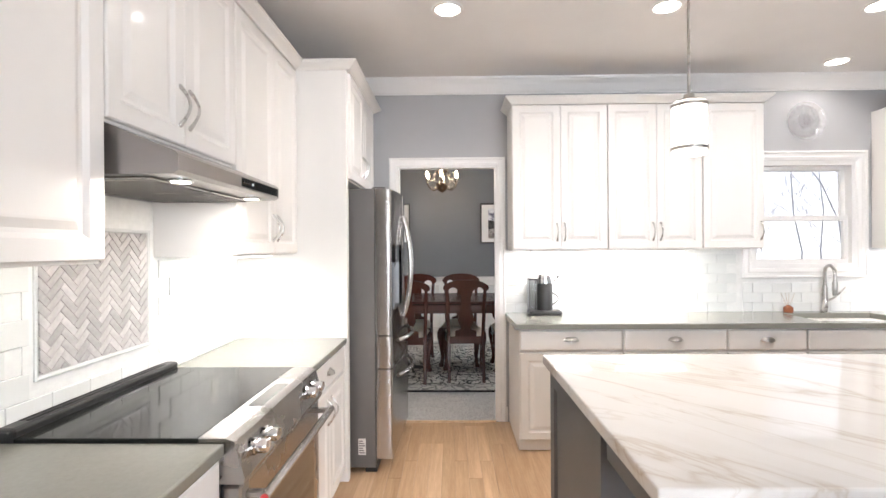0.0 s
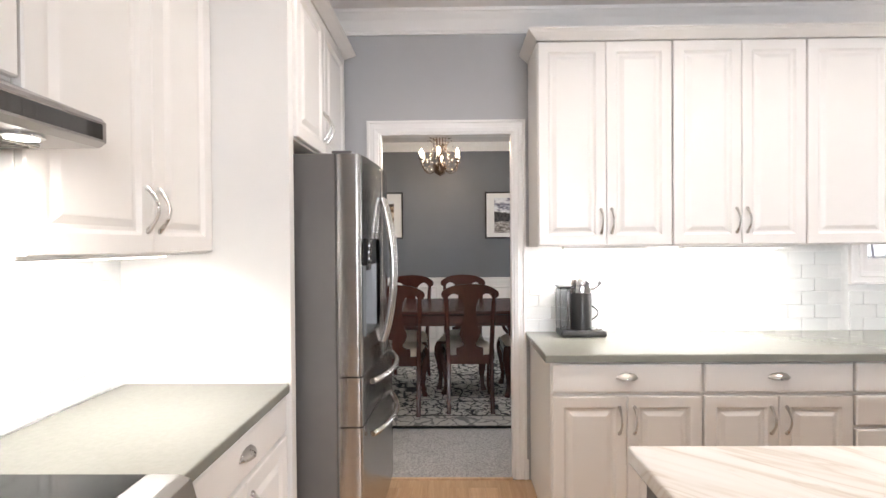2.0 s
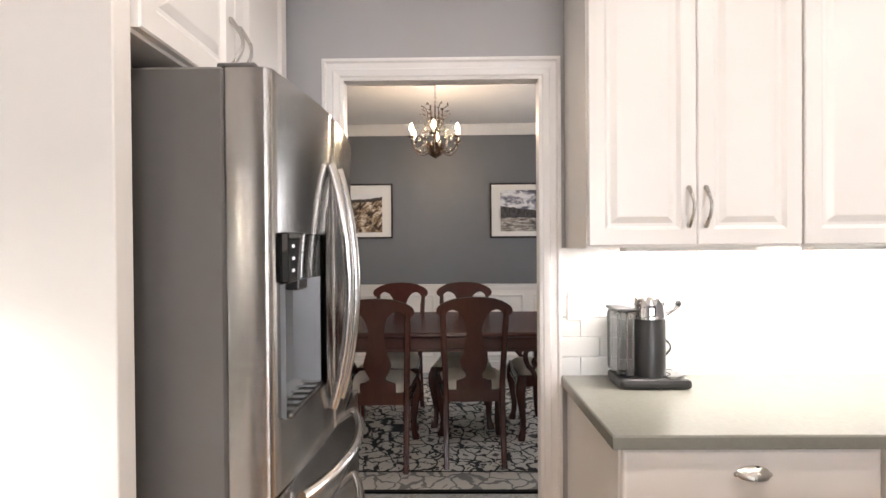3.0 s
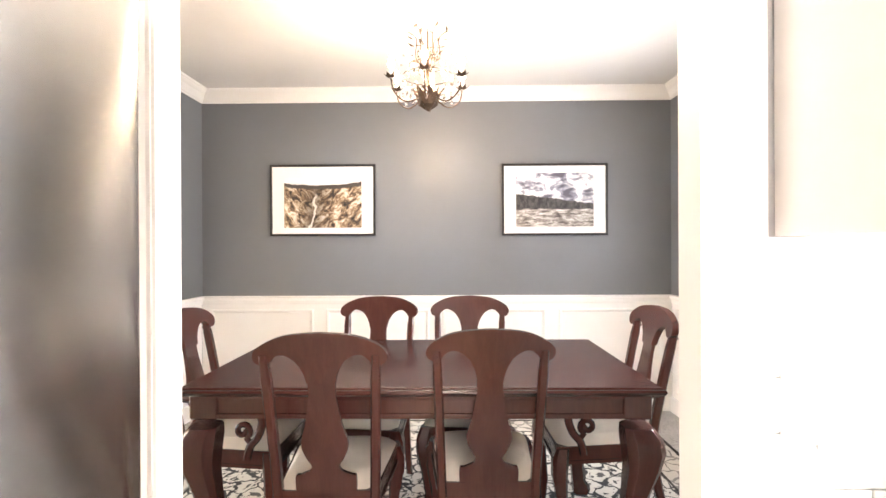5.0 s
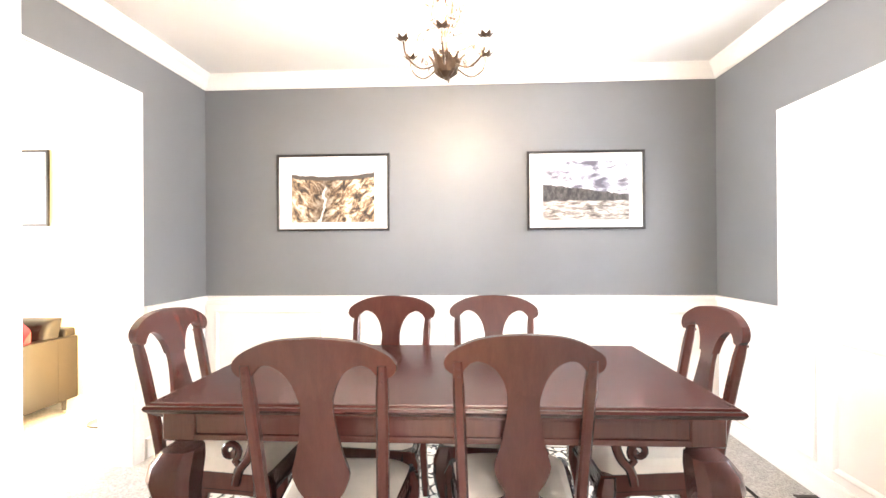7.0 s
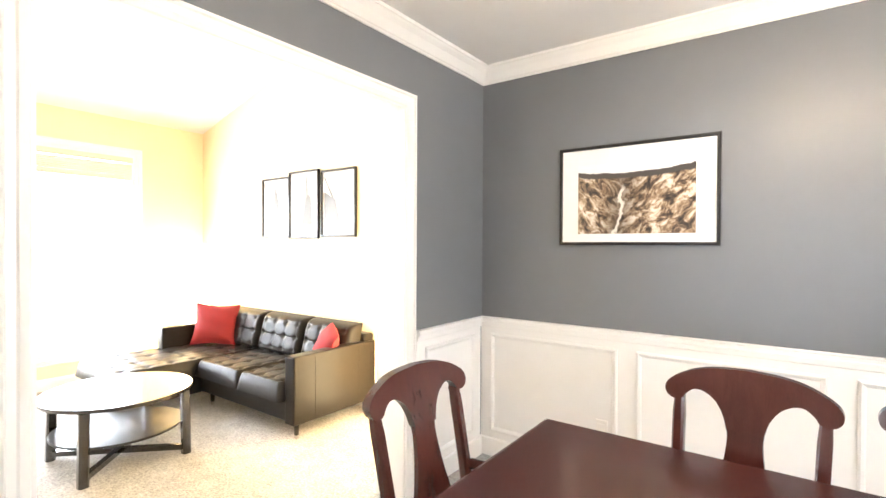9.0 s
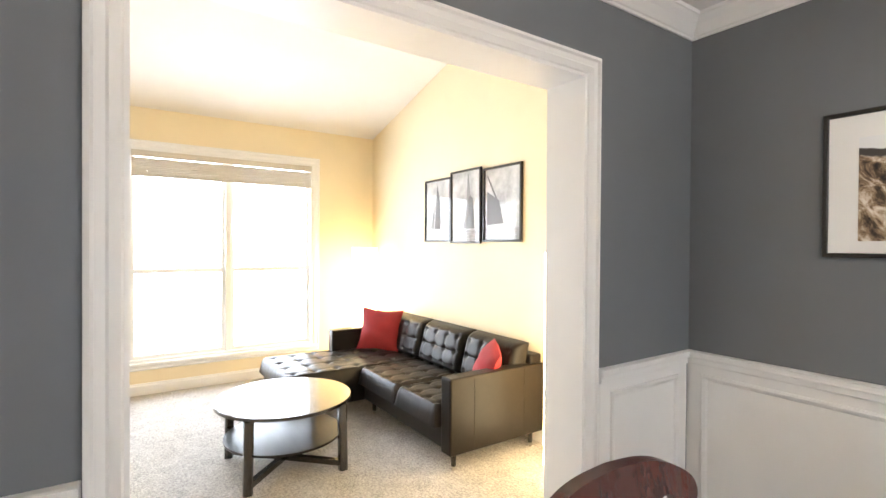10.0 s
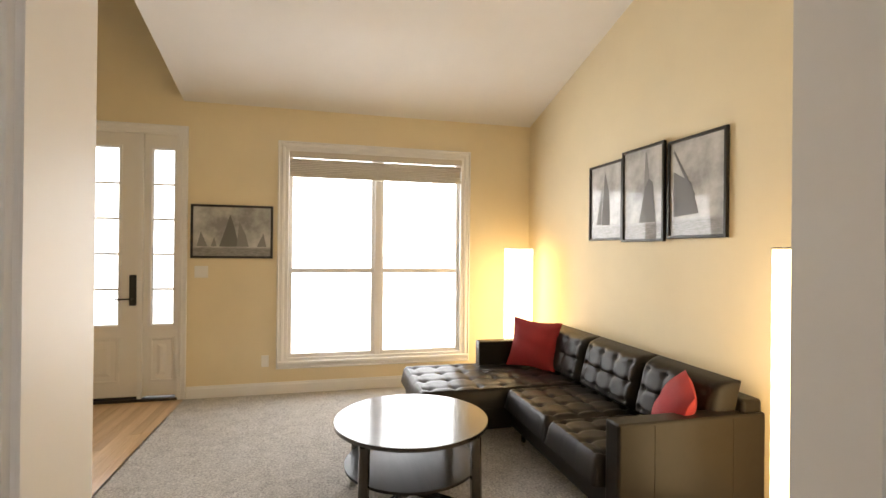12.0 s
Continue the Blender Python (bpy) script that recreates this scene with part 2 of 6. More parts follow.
def marble():
    """White stone with thin taupe veins running aslant, some faint and some broader."""
    m, n, l, b = shader("island_marble")
    tc, mp = n.new("ShaderNodeTexCoord"), n.new("ShaderNodeMapping")
    turn = n.new("ShaderNodeMapping")
    turn.inputs["Rotation"].default_value = (0, 0, radians(52))
    mp.inputs["Scale"].default_value = (0.22, 1.15, 1)
    l.new(tc.outputs["Object"], turn.inputs[0])
    l.new(turn.outputs[0], mp.inputs[0])
    v = mp.outputs[0]
    base, soft, mid = (0.71, 0.69, 0.66), (0.665, 0.635, 0.595), (0.58, 0.525, 0.46)
    thin = ramp(n, l, noise_tex(n, l, v, 1.7, 5, 0.55, 1.0), [(0.0, base), (0.462, base), (0.488, soft), (0.499, mid), (0.511, soft), (0.535, base), (1.0, base)])
    wide = ramp(n, l, noise_tex(n, l, v, 3.1, 4, 0.6, 1.6), [(0.0, (1, 1, 1)), (0.535, (1, 1, 1)), (0.550, (0.90, 0.875, 0.845)), (0.556, (1, 1, 1)), (1.0, (1, 1, 1))])
    cloud = ramp(n, l, noise_tex(n, l, v, 3.5, 6), [(0.3, (0.94, 0.93, 0.915)), (0.65, (1, 1, 1))])
    col = mix_rgb(n, l, 1.0, thin, wide, "MULTIPLY")
    l.new(mix_rgb(n, l, 1.0, col, cloud, "MULTIPLY"), b.inputs["Base Color"])
    b.inputs["Roughness"].default_value = 0.05
    return m


MARBLE = marble()


def rug_material(hx, hy):
    """Woven rug: dark scrolling flowers on a pale ground, a lighter border band and a black edge."""
    m, n, l, b = shader("patterned_rug")
    v = coords(n, l)
    vor = n.new("ShaderNodeTexVoronoi")
    vor.feature, vor.inputs["Scale"].default_value = "DISTANCE_TO_EDGE", 8.5
    warp = n.new("ShaderNodeVectorMath")
    nz = n.new("ShaderNodeTexNoise")
    nz.inputs["Scale"].default_value = 9.0
    l.new(v, nz.inputs["Vector"])
    warp.operation = "MULTIPLY_ADD"
    warp.inputs[1].default_value = (0.14, 0.14, 0)
    l.new(nz.outputs["Color"], warp.inputs[0])
    l.new(v, warp.inputs[2])
    l.new(warp.outputs[0], vor.inputs["Vector"])
    scroll = ramp(n, l, vor.outputs["Distance"], [(0.0, (0, 0, 0)), (0.042, (0, 0, 0)), (0.060, (1, 1, 1)), (0.33, (1, 1, 1)), (0.36, (0.1, 0.1, 0.1))])
    leaf = ramp(n, l, noise_tex(n, l, v, 22, 2.0, 0.5, 1.2), [(0.59, (1, 1, 1)), (0.62, (0, 0, 0))])
    mask = mix_rgb(n, l, 1.0, scroll, leaf, "MULTIPLY")
    field = mix_rgb(n, l, mask, (0.030, 0.032, 0.036), (0.62, 0.60, 0.55))
    border = mix_rgb(n, l, scroll, (0.20, 0.195, 0.19), (0.52, 0.50, 0.46))
    sep = n.new("ShaderNodeSeparateXYZ")
    l.new(v, sep.inputs[0])

    def edge(axis, half):
        a, s = n.new("ShaderNodeMath"), n.new("ShaderNodeMath")
        a.operation, s.operation = "ABSOLUTE", "SUBTRACT"
        l.new(sep.outputs[axis], a.inputs[0])
        s.inputs[0].default_value = half
        l.new(a.outputs[0], s.inputs[1])
        return s.outputs[0]

    near = n.new("ShaderNodeMath")
    near.operation = "MINIMUM"
    l.new(edge(0, hx), near.inputs[0])
    l.new(edge(1, hy), near.inputs[1])
    inner = ramp(n, l, near.outputs[0], [(0.249, (0, 0, 0)), (0.251, (1, 1, 1))])
    lines = ramp(n, l, near.outputs[0], [(0.0, (0, 0, 0)), (0.028, (0, 0, 0)), (0.030, (1, 1, 1)), (0.235, (1, 1, 1)), (0.237, (0.05, 0.05, 0.05)), (0.252, (0.05, 0.05, 0.05)), (0.254, (1, 1, 1))])
    col = mix_rgb(n, l, inner, border, field)
    col = mix_rgb(n, l, 1.0, col, lines, "MULTIPLY")
    weave = noise_tex(n, l, v, 260, 2)
    col = mix_rgb(n, l, 0.3, col, ramp(n, l, weave, [(0.3, (0.5, 0.5, 0.5)), (0.7, (1, 1, 1))]), "MULTIPLY")
    l.new(col, b.inputs["Base Color"])
    b.inputs["Roughness"].default_value = 1.0
    bump(n, l, weave, b, 0.5, 0.003)
    return m


def print_material(name, kind):
    """The printed picture behind glass: seen only as tones and textures."""
    m, n, l, b = shader(name)
    v = coords(n, l, (1, 1, 1))
    sep = n.new("ShaderNodeSeparateXYZ")
    l.new(coords(n, l, (1, 1, 1), "Generated"), sep.inputs[0])
    up = sep.outputs[2]
    across = sep.outputs[0]

    def calc(op, x, y, z=0.0):
        k = n.new("ShaderNodeMath")
        k.operation = op
        for i, val in enumerate((x, y, z)):
            if hasattr(val, "links"):
                l.new(val, k.inputs[i])
            else:
                k.inputs[i].default_value = val
        return k.outputs[0]

    def slope(shift, sideways, scale, stretch):
        """Noise whose streaks run down and sideways, like gullies on a slope."""
        vec, rot = coords(n, l, (1, 1, 1)), n.new("ShaderNodeMapping")
        rot.inputs["Rotation"].default_value, rot.inputs["Location"].default_value = (0, radians(sideways), 0), (shift, shift, 0)
        l.new(vec, rot.inputs[0])
        pull = n.new("ShaderNodeMapping")
        pull.inputs["Scale"].default_value = stretch
        l.new(rot.outputs[0], pull.inputs[0])
        return noise_tex(n, l, pull.outputs[0], scale, 10, 0.66, 0.6)

    if kind == "canyon":
        stops = [(0.36, (0.010, 0.007, 0.005)), (0.44, (0.075, 0.045, 0.028)), (0.51, (0.30, 0.20, 0.115)), (0.57, (0.60, 0.49, 0.37)), (0.64, (0.80, 0.74, 0.65))]
        west_side = ramp(n, l, slope(0.0, 42, 13, (1.5, 1, 0.85)), stops)
        east_side = ramp(n, l, slope(3.0, -48, 14, (1.5, 1, 0.85)), stops)
        bend = calc("MULTIPLY_ADD", noise_tex(n, l, v, 9, 3), 0.22, -0.11)
        stream = calc("ADD", calc("MULTIPLY_ADD", up, 0.10, 0.345), bend)
        off = calc("SUBTRACT", across, stream)
        rock = mix_rgb(n, l, ramp(n, l, off, [(0.0, (0, 0, 0)), (0.02, (1, 1, 1))]), west_side, east_side)
        near_stream = calc("ABSOLUTE", off, 0.0)
        walls_dark = ramp(n, l, near_stream, [(0.02, (0.28, 0.26, 0.25)), (0.12, (0.62, 0.6, 0.58)), (0.26, (1, 1, 1))])
        rock = mix_rgb(n, l, 1.0, rock, walls_dark, "MULTIPLY")
        foam = mix_rgb(n, l, ramp(n, l, up, [(0.60, (1, 1, 1)), (0.70, (0, 0, 0))]), (0, 0, 0), ramp(n, l, near_stream, [(0.010, (1, 1, 1)), (0.024, (0, 0, 0))]))
        rock = mix_rgb(n, l, foam, rock, (0.66, 0.62, 0.56))
        dip = calc("MULTIPLY", calc("POWER", calc("ADD", across, -0.45), 2.0), -0.20)
        rim = calc("ADD", calc("ADD", up, dip), calc("MULTIPLY", noise_tex(n, l, v, 14, 4), 0.07))
        ridge = ramp(n, l, rim, [(0.80, (0, 0, 0)), (0.82, (1, 1, 1))])
        rock = mix_rgb(n, l, ridge, rock, (0.055, 0.045, 0.04))
        col = mix_rgb(n, l, ramp(n, l, rim, [(0.885, (0, 0, 0)), (0.895, (1, 1, 1))]), rock, (0.78, 0.79, 0.80))
    elif kind == "lake":
        puff = noise_tex(n, l, coords(n, l, (0.8, 1, 1.6)), 8, 8, 0.58, 0.3)
        cloud = ramp(n, l, puff, [(0.40, (0.085, 0.085, 0.115)), (0.47, (0.26, 0.26, 0.33)), (0.53, (0.70, 0.71, 0.75)), (0.62, (0.85, 0.86, 0.88))])
        blue = ramp(n, l, calc("ADD", across, calc("MULTIPLY", up, 1.2)), [(1.55, (0, 0, 0)), (1.75, (0.55, 0.55, 0.55))])
        cloud = mix_rgb(n, l, blue, cloud, (0.24, 0.38, 0.62))
        shore = ramp(n, l, noise_tex(n, l, coords(n, l, (0.8, 1, 3.2)), 13, 8, 0.7, 0.4),
                     [(0.36, (0.035, 0.03, 0.028)), (0.47, (0.19, 0.165, 0.15)), (0.56, (0.46, 0.43, 0.40)), (0.66, (0.74, 0.72, 0.70))])
        crest = calc("ADD", calc("ADD", up, calc("MULTIPLY", across, 0.20)), calc("MULTIPLY", noise_tex(n, l, v, 22, 6), 0.10))
        trees = ramp(n, l, noise_tex(n, l, coords(n, l, (1.6, 1, 0.8)), 24, 6, 0.7), [(0.40, (0.010, 0.010, 0.012)), (0.70, (0.10, 0.09, 0.09))])
        low = calc("ADD", up, calc("MULTIPLY", noise_tex(n, l, v, 11, 4), 0.10))
        land = mix_rgb(n, l, ramp(n, l, low, [(0.37, (0, 0, 0)), (0.39, (1, 1, 1))]), shore, trees)
        col = mix_rgb(n, l, ramp(n, l, crest, [(0.665, (0, 0, 0)), (0.68, (1, 1, 1))]), land, cloud)
    else:
        sea = ramp(n, l, noise_tex(n, l, coords(n, l, (1, 1, 6)), 20, 4), [(0.3, (0.16, 0.155, 0.15)), (0.7, (0.30, 0.295, 0.285))])
        air = ramp(n, l, noise_tex(n, l, v, 4, 4), [(0.35, (0.24, 0.235, 0.225)), (0.65, (0.56, 0.55, 0.53))])
        col = mix_rgb(n, l, ramp(n, l, up, [(0.15, (0, 0, 0)), (0.19, (1, 1, 1))]), sea, air)
    l.new(col, b.inputs["Base Color"])
    b.inputs["Roughness"].default_value = 0.6
    b.inputs["Coat Weight"].default_value, b.inputs["Coat Roughness"].default_value = 0.9, 0.015
    return m


CANYON, LAKE, SEA = print_material("canyon_print", "canyon"), print_material("lake_print", "lake"), print_material("sea_print", "sea")
SAIL = shader("printed_sail_grey")[0]
SAIL.node_tree.nodes["Principled BSDF"].inputs["Base Color"].default_value = (0.135, 0.132, 0.128, 1)
SAIL_PALE = shader("printed_sail_pale")[0]
SAIL_PALE.node_tree.nodes["Principled BSDF"].inputs["Base Color"].default_value = (0.21, 0.207, 0.20, 1)

# ---- mesh helpers ----
ORIGIN = {}


LEFT = 1.0466
WARP = [None]


def left_run(p):
    """The cabinets along the left wall were set out at reduced scale: brings them to true distance, floor and worktop kept level."""
    z = p[2] * 0.973 if p[2] < 0.92 else 1.406 + (p[2] - 1.406) * LEFT
    return Vector((p[0] * LEFT, 0.011 + (p[1] - 0.011) * LEFT, z))


def back_run(p):
    """The base cabinets under the window, likewise."""
    return Vector((p[0] * 1.010, p[1] + 0.035, p[2] * 0.985 if p[2] < 0.92 else p[2] - 0.0135))


def warped(p):
    return WARP[0](p) if WARP[0] else Vector(p)


def bend(bm):
    if WARP[0]:
        for v in bm.verts:
            v.co = WARP[0](v.co)


def thing(name, place, label, category, group=""):
    place = warped(place)
    ob = new(name)
    ob.empty_display_size = 0.1
    ob.location = place
    ORIGIN[ob] = Vector(place)
    return tagged(ob, label, category, group)


def link_mesh(name, bm, material, smooth=False):
    me = bpy.data.meshes.new(name)
    bmesh.ops.recalc_face_normals(bm, faces=bm.faces[:])
    bm.to_mesh(me)
    bm.free()
    me.materials.append(material)
    if smooth:
        for p in me.polygons:
            p.use_smooth = True
        me.set_sharp_from_angle(angle=radians(38))
    return new(name, me)


def part(name, bm, material, parent, label="", smooth=False):
    """One mesh under a thing or a part; the bmesh is in world metres."""
    base = ORIGIN[parent]
    bend(bm)
    bmesh.ops.translate(bm, verts=bm.verts[:], vec=-base)
    ob = link_mesh(name, bm, material, smooth)
    ob.parent = parent
    ORIGIN[ob] = base
    return tagged(ob, label)


def single(name, bm, material, label, category, group="", smooth=False, kind="", base=None):
    """A thing or a piece of the setting that is one mesh, with its origin at base."""
    base = warped(base) if base else Vector((0, 0, 0))
    bend(bm)
    bmesh.ops.translate(bm, verts=bm.verts[:], vec=-base)
    ob = link_mesh(name, bm, material, smooth)
    ob.location = base
    ORIGIN[ob] = base
    return tagged(ob, label, category, group, kind)


def structure(name, bm, material, label, smooth=False):
    return single(name, bm, material, label, "", "", smooth, "structure")


def B():
    return bmesh.new()


def bx(bm, x0, x1, y0, y1, z0, z1, bevel=0.0, seg=1):
    made = bmesh.ops.create_cube(bm, size=1.0, matrix=Matrix.LocRotScale(((x0 + x1) / 2, (y0 + y1) / 2, (z0 + z1) / 2), None, (abs(x1 - x0), abs(y1 - y0), abs(z1 - z0))))
    if bevel:
        edges = list({e for v in made["verts"] for e in v.link_edges})
        bmesh.ops.bevel(bm, geom=edges, offset=bevel, segments=seg, profile=0.5, affect="EDGES")
    return bm


def box(x0, x1, y0, y1, z0, z1, bevel=0.0, seg=1):
    return bx(B(), x0, x1, y0, y1, z0, z1, bevel, seg)


def south(y):
    return lambda u, v, w: (u, y - w, v)


def north(y):
    return lambda u, v, w: (u, y + w, v)


def east(x):
    return lambda u, v, w: (x + w, u, v)


def west(x):
    return lambda u, v, w: (x - w, u, v)


def rings(bm, put, u0, u1, v0, v1, steps, close=True):
    """Nested rectangles (inset, height) joined into a moulded panel."""
    last = None
    for inset, w in steps:
        row = [bm.verts.new(put(u, v, w)) for u, v in ((u0 + inset, v0 + inset), (u1 - inset, v0 + inset), (u1 - inset, v1 - inset), (u0 + inset, v1 - inset))]
        if last:
            for i in range(4):
                bm.faces.new((last[i], last[(i + 1) % 4], row[(i + 1) % 4], row[i]))
        elif close:
            bm.faces.new(row)
        last = row
    if close:
        bm.faces.new(last)
    return bm


def tube(bm, pts, radii, seg=8):
    pts = [Vector(p) for p in pts]
    radii = radii if isinstance(radii, (list, tuple)) else [radii] * len(pts)
    side, last = None, None
    for i, p in enumerate(pts):
        t = (pts[min(i + 1, len(pts) - 1)] - pts[max(i - 1, 0)]).normalized()
        if side is None:
            side = t.orthogonal().normalized()
        side = (side - t * side.dot(t)).normalized()
        up = t.cross(side)
        row = [bm.verts.new(p + radii[i] * (math.cos(a) * side + math.sin(a) * up)) for a in (2 * math.pi * k / seg for k in range(seg))]
        if last:
            for k in range(seg):
                bm.faces.new((last[k], last[(k + 1) % seg], row[(k + 1) % seg], row[k]))
        else:
            bm.faces.new(row)
        last = row
    bm.faces.new(last)
    return bm


def lathe(bm, profile, centre, seg=24, axis="z"):
    last = None
    c = Vector(centre)
    for r, h in profile:
        row = []
        for k in range(seg):
            a = 2 * math.pi * k / seg
            q = (r * math.cos(a), r * math.sin(a), h)
            q = {"z": q, "y": (q[0], -q[2], q[1]), "x": (q[2], q[0], q[1])}[axis]
            row.append(bm.verts.new(c + Vector(q)))
        if last:
            for k in range(seg):
                bm.faces.new((last[k], last[(k + 1) % seg], row[(k + 1) % seg], row[k]))
        else:
            bm.faces.new(row)
        last = row
    bm.faces.new(last)
    return bm


def loft(bm, sections):
    """Rectangular sections (centre, half width x, half width y) joined from the first to the last."""
    last = None
    for c, hx, hy in sections:
        c = Vector(c)
        row = [bm.verts.new(c + Vector(d)) for d in ((-hx, -hy * 0.6, 0), (-hx * 0.6, -hy, 0), (hx * 0.6, -hy, 0), (hx, -hy * 0.6, 0), (hx, hy * 0.6, 0), (hx * 0.6, hy, 0), (-hx * 0.6, hy, 0), (-hx, hy * 0.6, 0))]
        if last:
            for k in range(8):
                bm.faces.new((last[k], last[(k + 1) % 8], row[(k + 1) % 8], row[k]))
        else:
            bm.faces.new(row)
        last = row
    bm.faces.new(last)
    return bm


def thicken(bm, t):
    bm.normal_update()
    bmesh.ops.solidify(bm, geom=bm.faces[:], thickness=t)


def arc(n, f):
    return [f(i / (n - 1)) for i in range(n)]


def wall(name, axis, p0, p1, a0, a1, z0, z1, holes, material, label):
    """An upright slab between p0 and p1 across, a0 to a1 along, with openings (a, a, z, z) cut through."""
    bm = B()

    def slab(c0, c1, d0, d1):
        if c1 - c0 > 1e-4 and d1 - d0 > 1e-4:
            bx(bm, p0, p1, c0, c1, d0, d1) if axis == "x" else bx(bm, c0, c1, p0, p1, d0, d1)

    at = a0
    for h0, h1, b0, b1 in sorted(holes):
        slab(at, h0, z0, z1)
        slab(h0, h1, z0, b0)
        slab(h0, h1, b1, z1)
        at = h1
    slab(at, a1, z0, z1)
    bmesh.ops.remove_doubles(bm, verts=bm.verts[:], dist=0.0005)
    return structure(name, bm, material, label)


def crown(name, x0, x1, y0, y1, top, material, label, size=0.11):
    """A mitred moulding round a room, under its ceiling."""
    prof = [(0.0, -1.0), (0.10, -1.0), (0.13, -0.90), (0.20, -0.86), (0.28, -0.72), (0.46, -0.44), (0.66, -0.26), (0.74, -0.16), (0.80, -0.14), (0.84, 0.0)]
    bm, last = B(), None
    for d, h in prof:
        d, z = d * size, top + h * size
        row = [bm.verts.new(p) for p in ((x0 + d, y0 + d, z), (x1 - d, y0 + d, z), (x1 - d, y1 - d, z), (x0 + d, y1 - d, z))]
        if last:
            for i in range(4):
                bm.faces.new((last[i], last[(i + 1) % 4], row[(i + 1) % 4], row[i]))
        last = row
    return structure(name, bm, material, label)


def casing(name, put, u0, u1, v0, v1, width, material, label, sill=False, thick=0.02):
    """Moulded trim round an opening: legs and head, and a bottom rail where there is a sill."""
    steps = [(0, 0.0), (0, thick), (0.16, thick * 1.15), (0.24, thick * 0.75), (0.50, thick * 0.75), (0.58, thick * 0.95), (0.86, thick * 0.7), (0.92, thick * 0.4), (1, thick * 0.4), (1, 0.0)]
    bm, last = B(), None
    for k, w in steps:
        d = width * (1 - k)
        if sill:
            row = [(u0 - d, v0 - d), (u1 + d, v0 - d), (u1 + d, v1 + d), (u0 - d, v1 + d)]
        else:
            row = [(u0 - d, v0), (u0 - d, v1 + d), (u1 + d, v1 + d), (u1 + d, v0)]
        row = [bm.verts.new(put(u, v, w)) for u, v in row]
        if last:
            for i in range(4 if sill else 3):
                bm.faces.new((last[i], last[(i + 1) % 4], row[(i + 1) % 4], row[i]))
        last = row
    return structure(name, bm, material, label)

# ---- the building: x to the right of the walk, y ahead; kitchen, then dining room, then living room ----
KX0, KX1, KY0, KY1, KZ = -1.23, 4.6, -2.6, 3.90, 2.765
KXW = KX0 * LEFT
DX0, DX1, DY0, DY1, DZ = -2.09, 1.87, 3.960, 7.26, 2.71
LX0, LX1, LY0, LY1 = -6.33, -2.29, 1.6, 7.44
DOOR = (-0.412, 0.361, 0.0, 2.055)
ARCH = (4.765, 6.398, 0.0, 2.245)


def rough_cut(hole, d=0.019):
    return (hole[0] - d, hole[1] + d, hole[2], hole[3] + d)


DWIN = (4.95, 6.425, 1.06, 2.06)
KWIN = (2.425, 3.245, 1.235, 2.08)
LWIN = (4.80, 6.66, 0.32, 2.46)
# assumed opening, never in view, added for the fill daylight
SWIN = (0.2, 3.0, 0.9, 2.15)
FDOOR = (2.22, 3.83, 0.0, 2.54)

# floors
structure("floor_kitchen", box(KXW - 0.1, KX1 + 0.1, KY0 - 0.1, 3.895, -0.05, -0.006), OAK, "honey oak strip floor in the kitchen")
structure("floor_dining", box(DX0 - 0.1, DX1 + 0.15, 3.895, DY1 + 0.1, -0.05, 0.0), CARPET_D, "grey cut-pile carpet in the dining room")
structure("floor_living", box(LX0 - 0.1, DX0 - 0.1, 3.88, LY1 + 0.1, -0.05, 0.0), CARPET_L, "greige cut-pile carpet in the living room")
structure("floor_entry", box(LX0 - 0.1, DX0 - 0.1, LY0 - 0.1, 3.88, -0.05, -0.006), OAK_X, "pale oak strip floor at the front door")

# walls
wall("wall_kitchen_north", "y", KY1, 3.93, KXW - 0.1, KX1 + 0.1, 0, KZ, [rough_cut(DOOR), KWIN], GREY_WALL, "light grey painted kitchen wall with doorway and window")
wall("wall_kitchen_outer", "y", 3.93, DY0, DX1 + 0.15, KX1 + 0.1, 0, KZ, [KWIN], PLAIN_WALL, "outer skin of the kitchen wall")
wall("wall_kitchen_west", "x", KXW - 0.1, KXW, KY0, KY1, 0, KZ, [], GREY_WALL, "light grey painted kitchen side wall")
wall("wall_kitchen_east", "x", KX1, KX1 + 0.1, KY0, KY1, 0, KZ, [], GREY_WALL, "light grey painted kitchen end wall")
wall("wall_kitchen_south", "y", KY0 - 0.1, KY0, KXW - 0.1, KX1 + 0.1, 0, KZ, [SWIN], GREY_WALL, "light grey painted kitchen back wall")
wall("wall_dining_south", "y", 3.93, DY0, DX0 - 0.1, DX1 + 0.15, 0, DZ, [rough_cut(DOOR)], BLUE_WALL, "slate grey dining wall with the kitchen doorway")
wall("wall_dining_north", "y", DY1, DY1 + 0.1, DX0 - 0.1, DX1 + 0.15, 0, DZ, [], BLUE_WALL, "slate grey dining wall behind the table")
wall("wall_dining_west", "x", -2.19, DX0, DY0, DY1, 0, DZ, [rough_cut(ARCH)], BLUE_WALL, "slate grey dining wall with the wide cased opening")
wall("wall_dining_east", "x", DX1, DX1 + 0.15, DY0, DY1, 0, DZ, [DWIN], BLUE_WALL, "slate grey dining wall with a window")
wall("wall_living_east", "x", LX1, -2.19, LY0, LY1, 0, 4.6, [rough_cut(ARCH)], CREAM_WALL, "pale yellow living room wall with the cased opening")
wall("wall_living_north", "y", LY1, LY1 + 0.12, LX0 - 0.15, -2.19, 0, 4.6, [], CREAM_WALL, "pale yellow living room wall behind the sofa")
wall("wall_living_west", "x", LX0 - 0.15, LX0, LY0 - 0.1, LY1, 0, 4.6, [LWIN, FDOOR], CREAM_WALL, "pale yellow front wall with window and door")
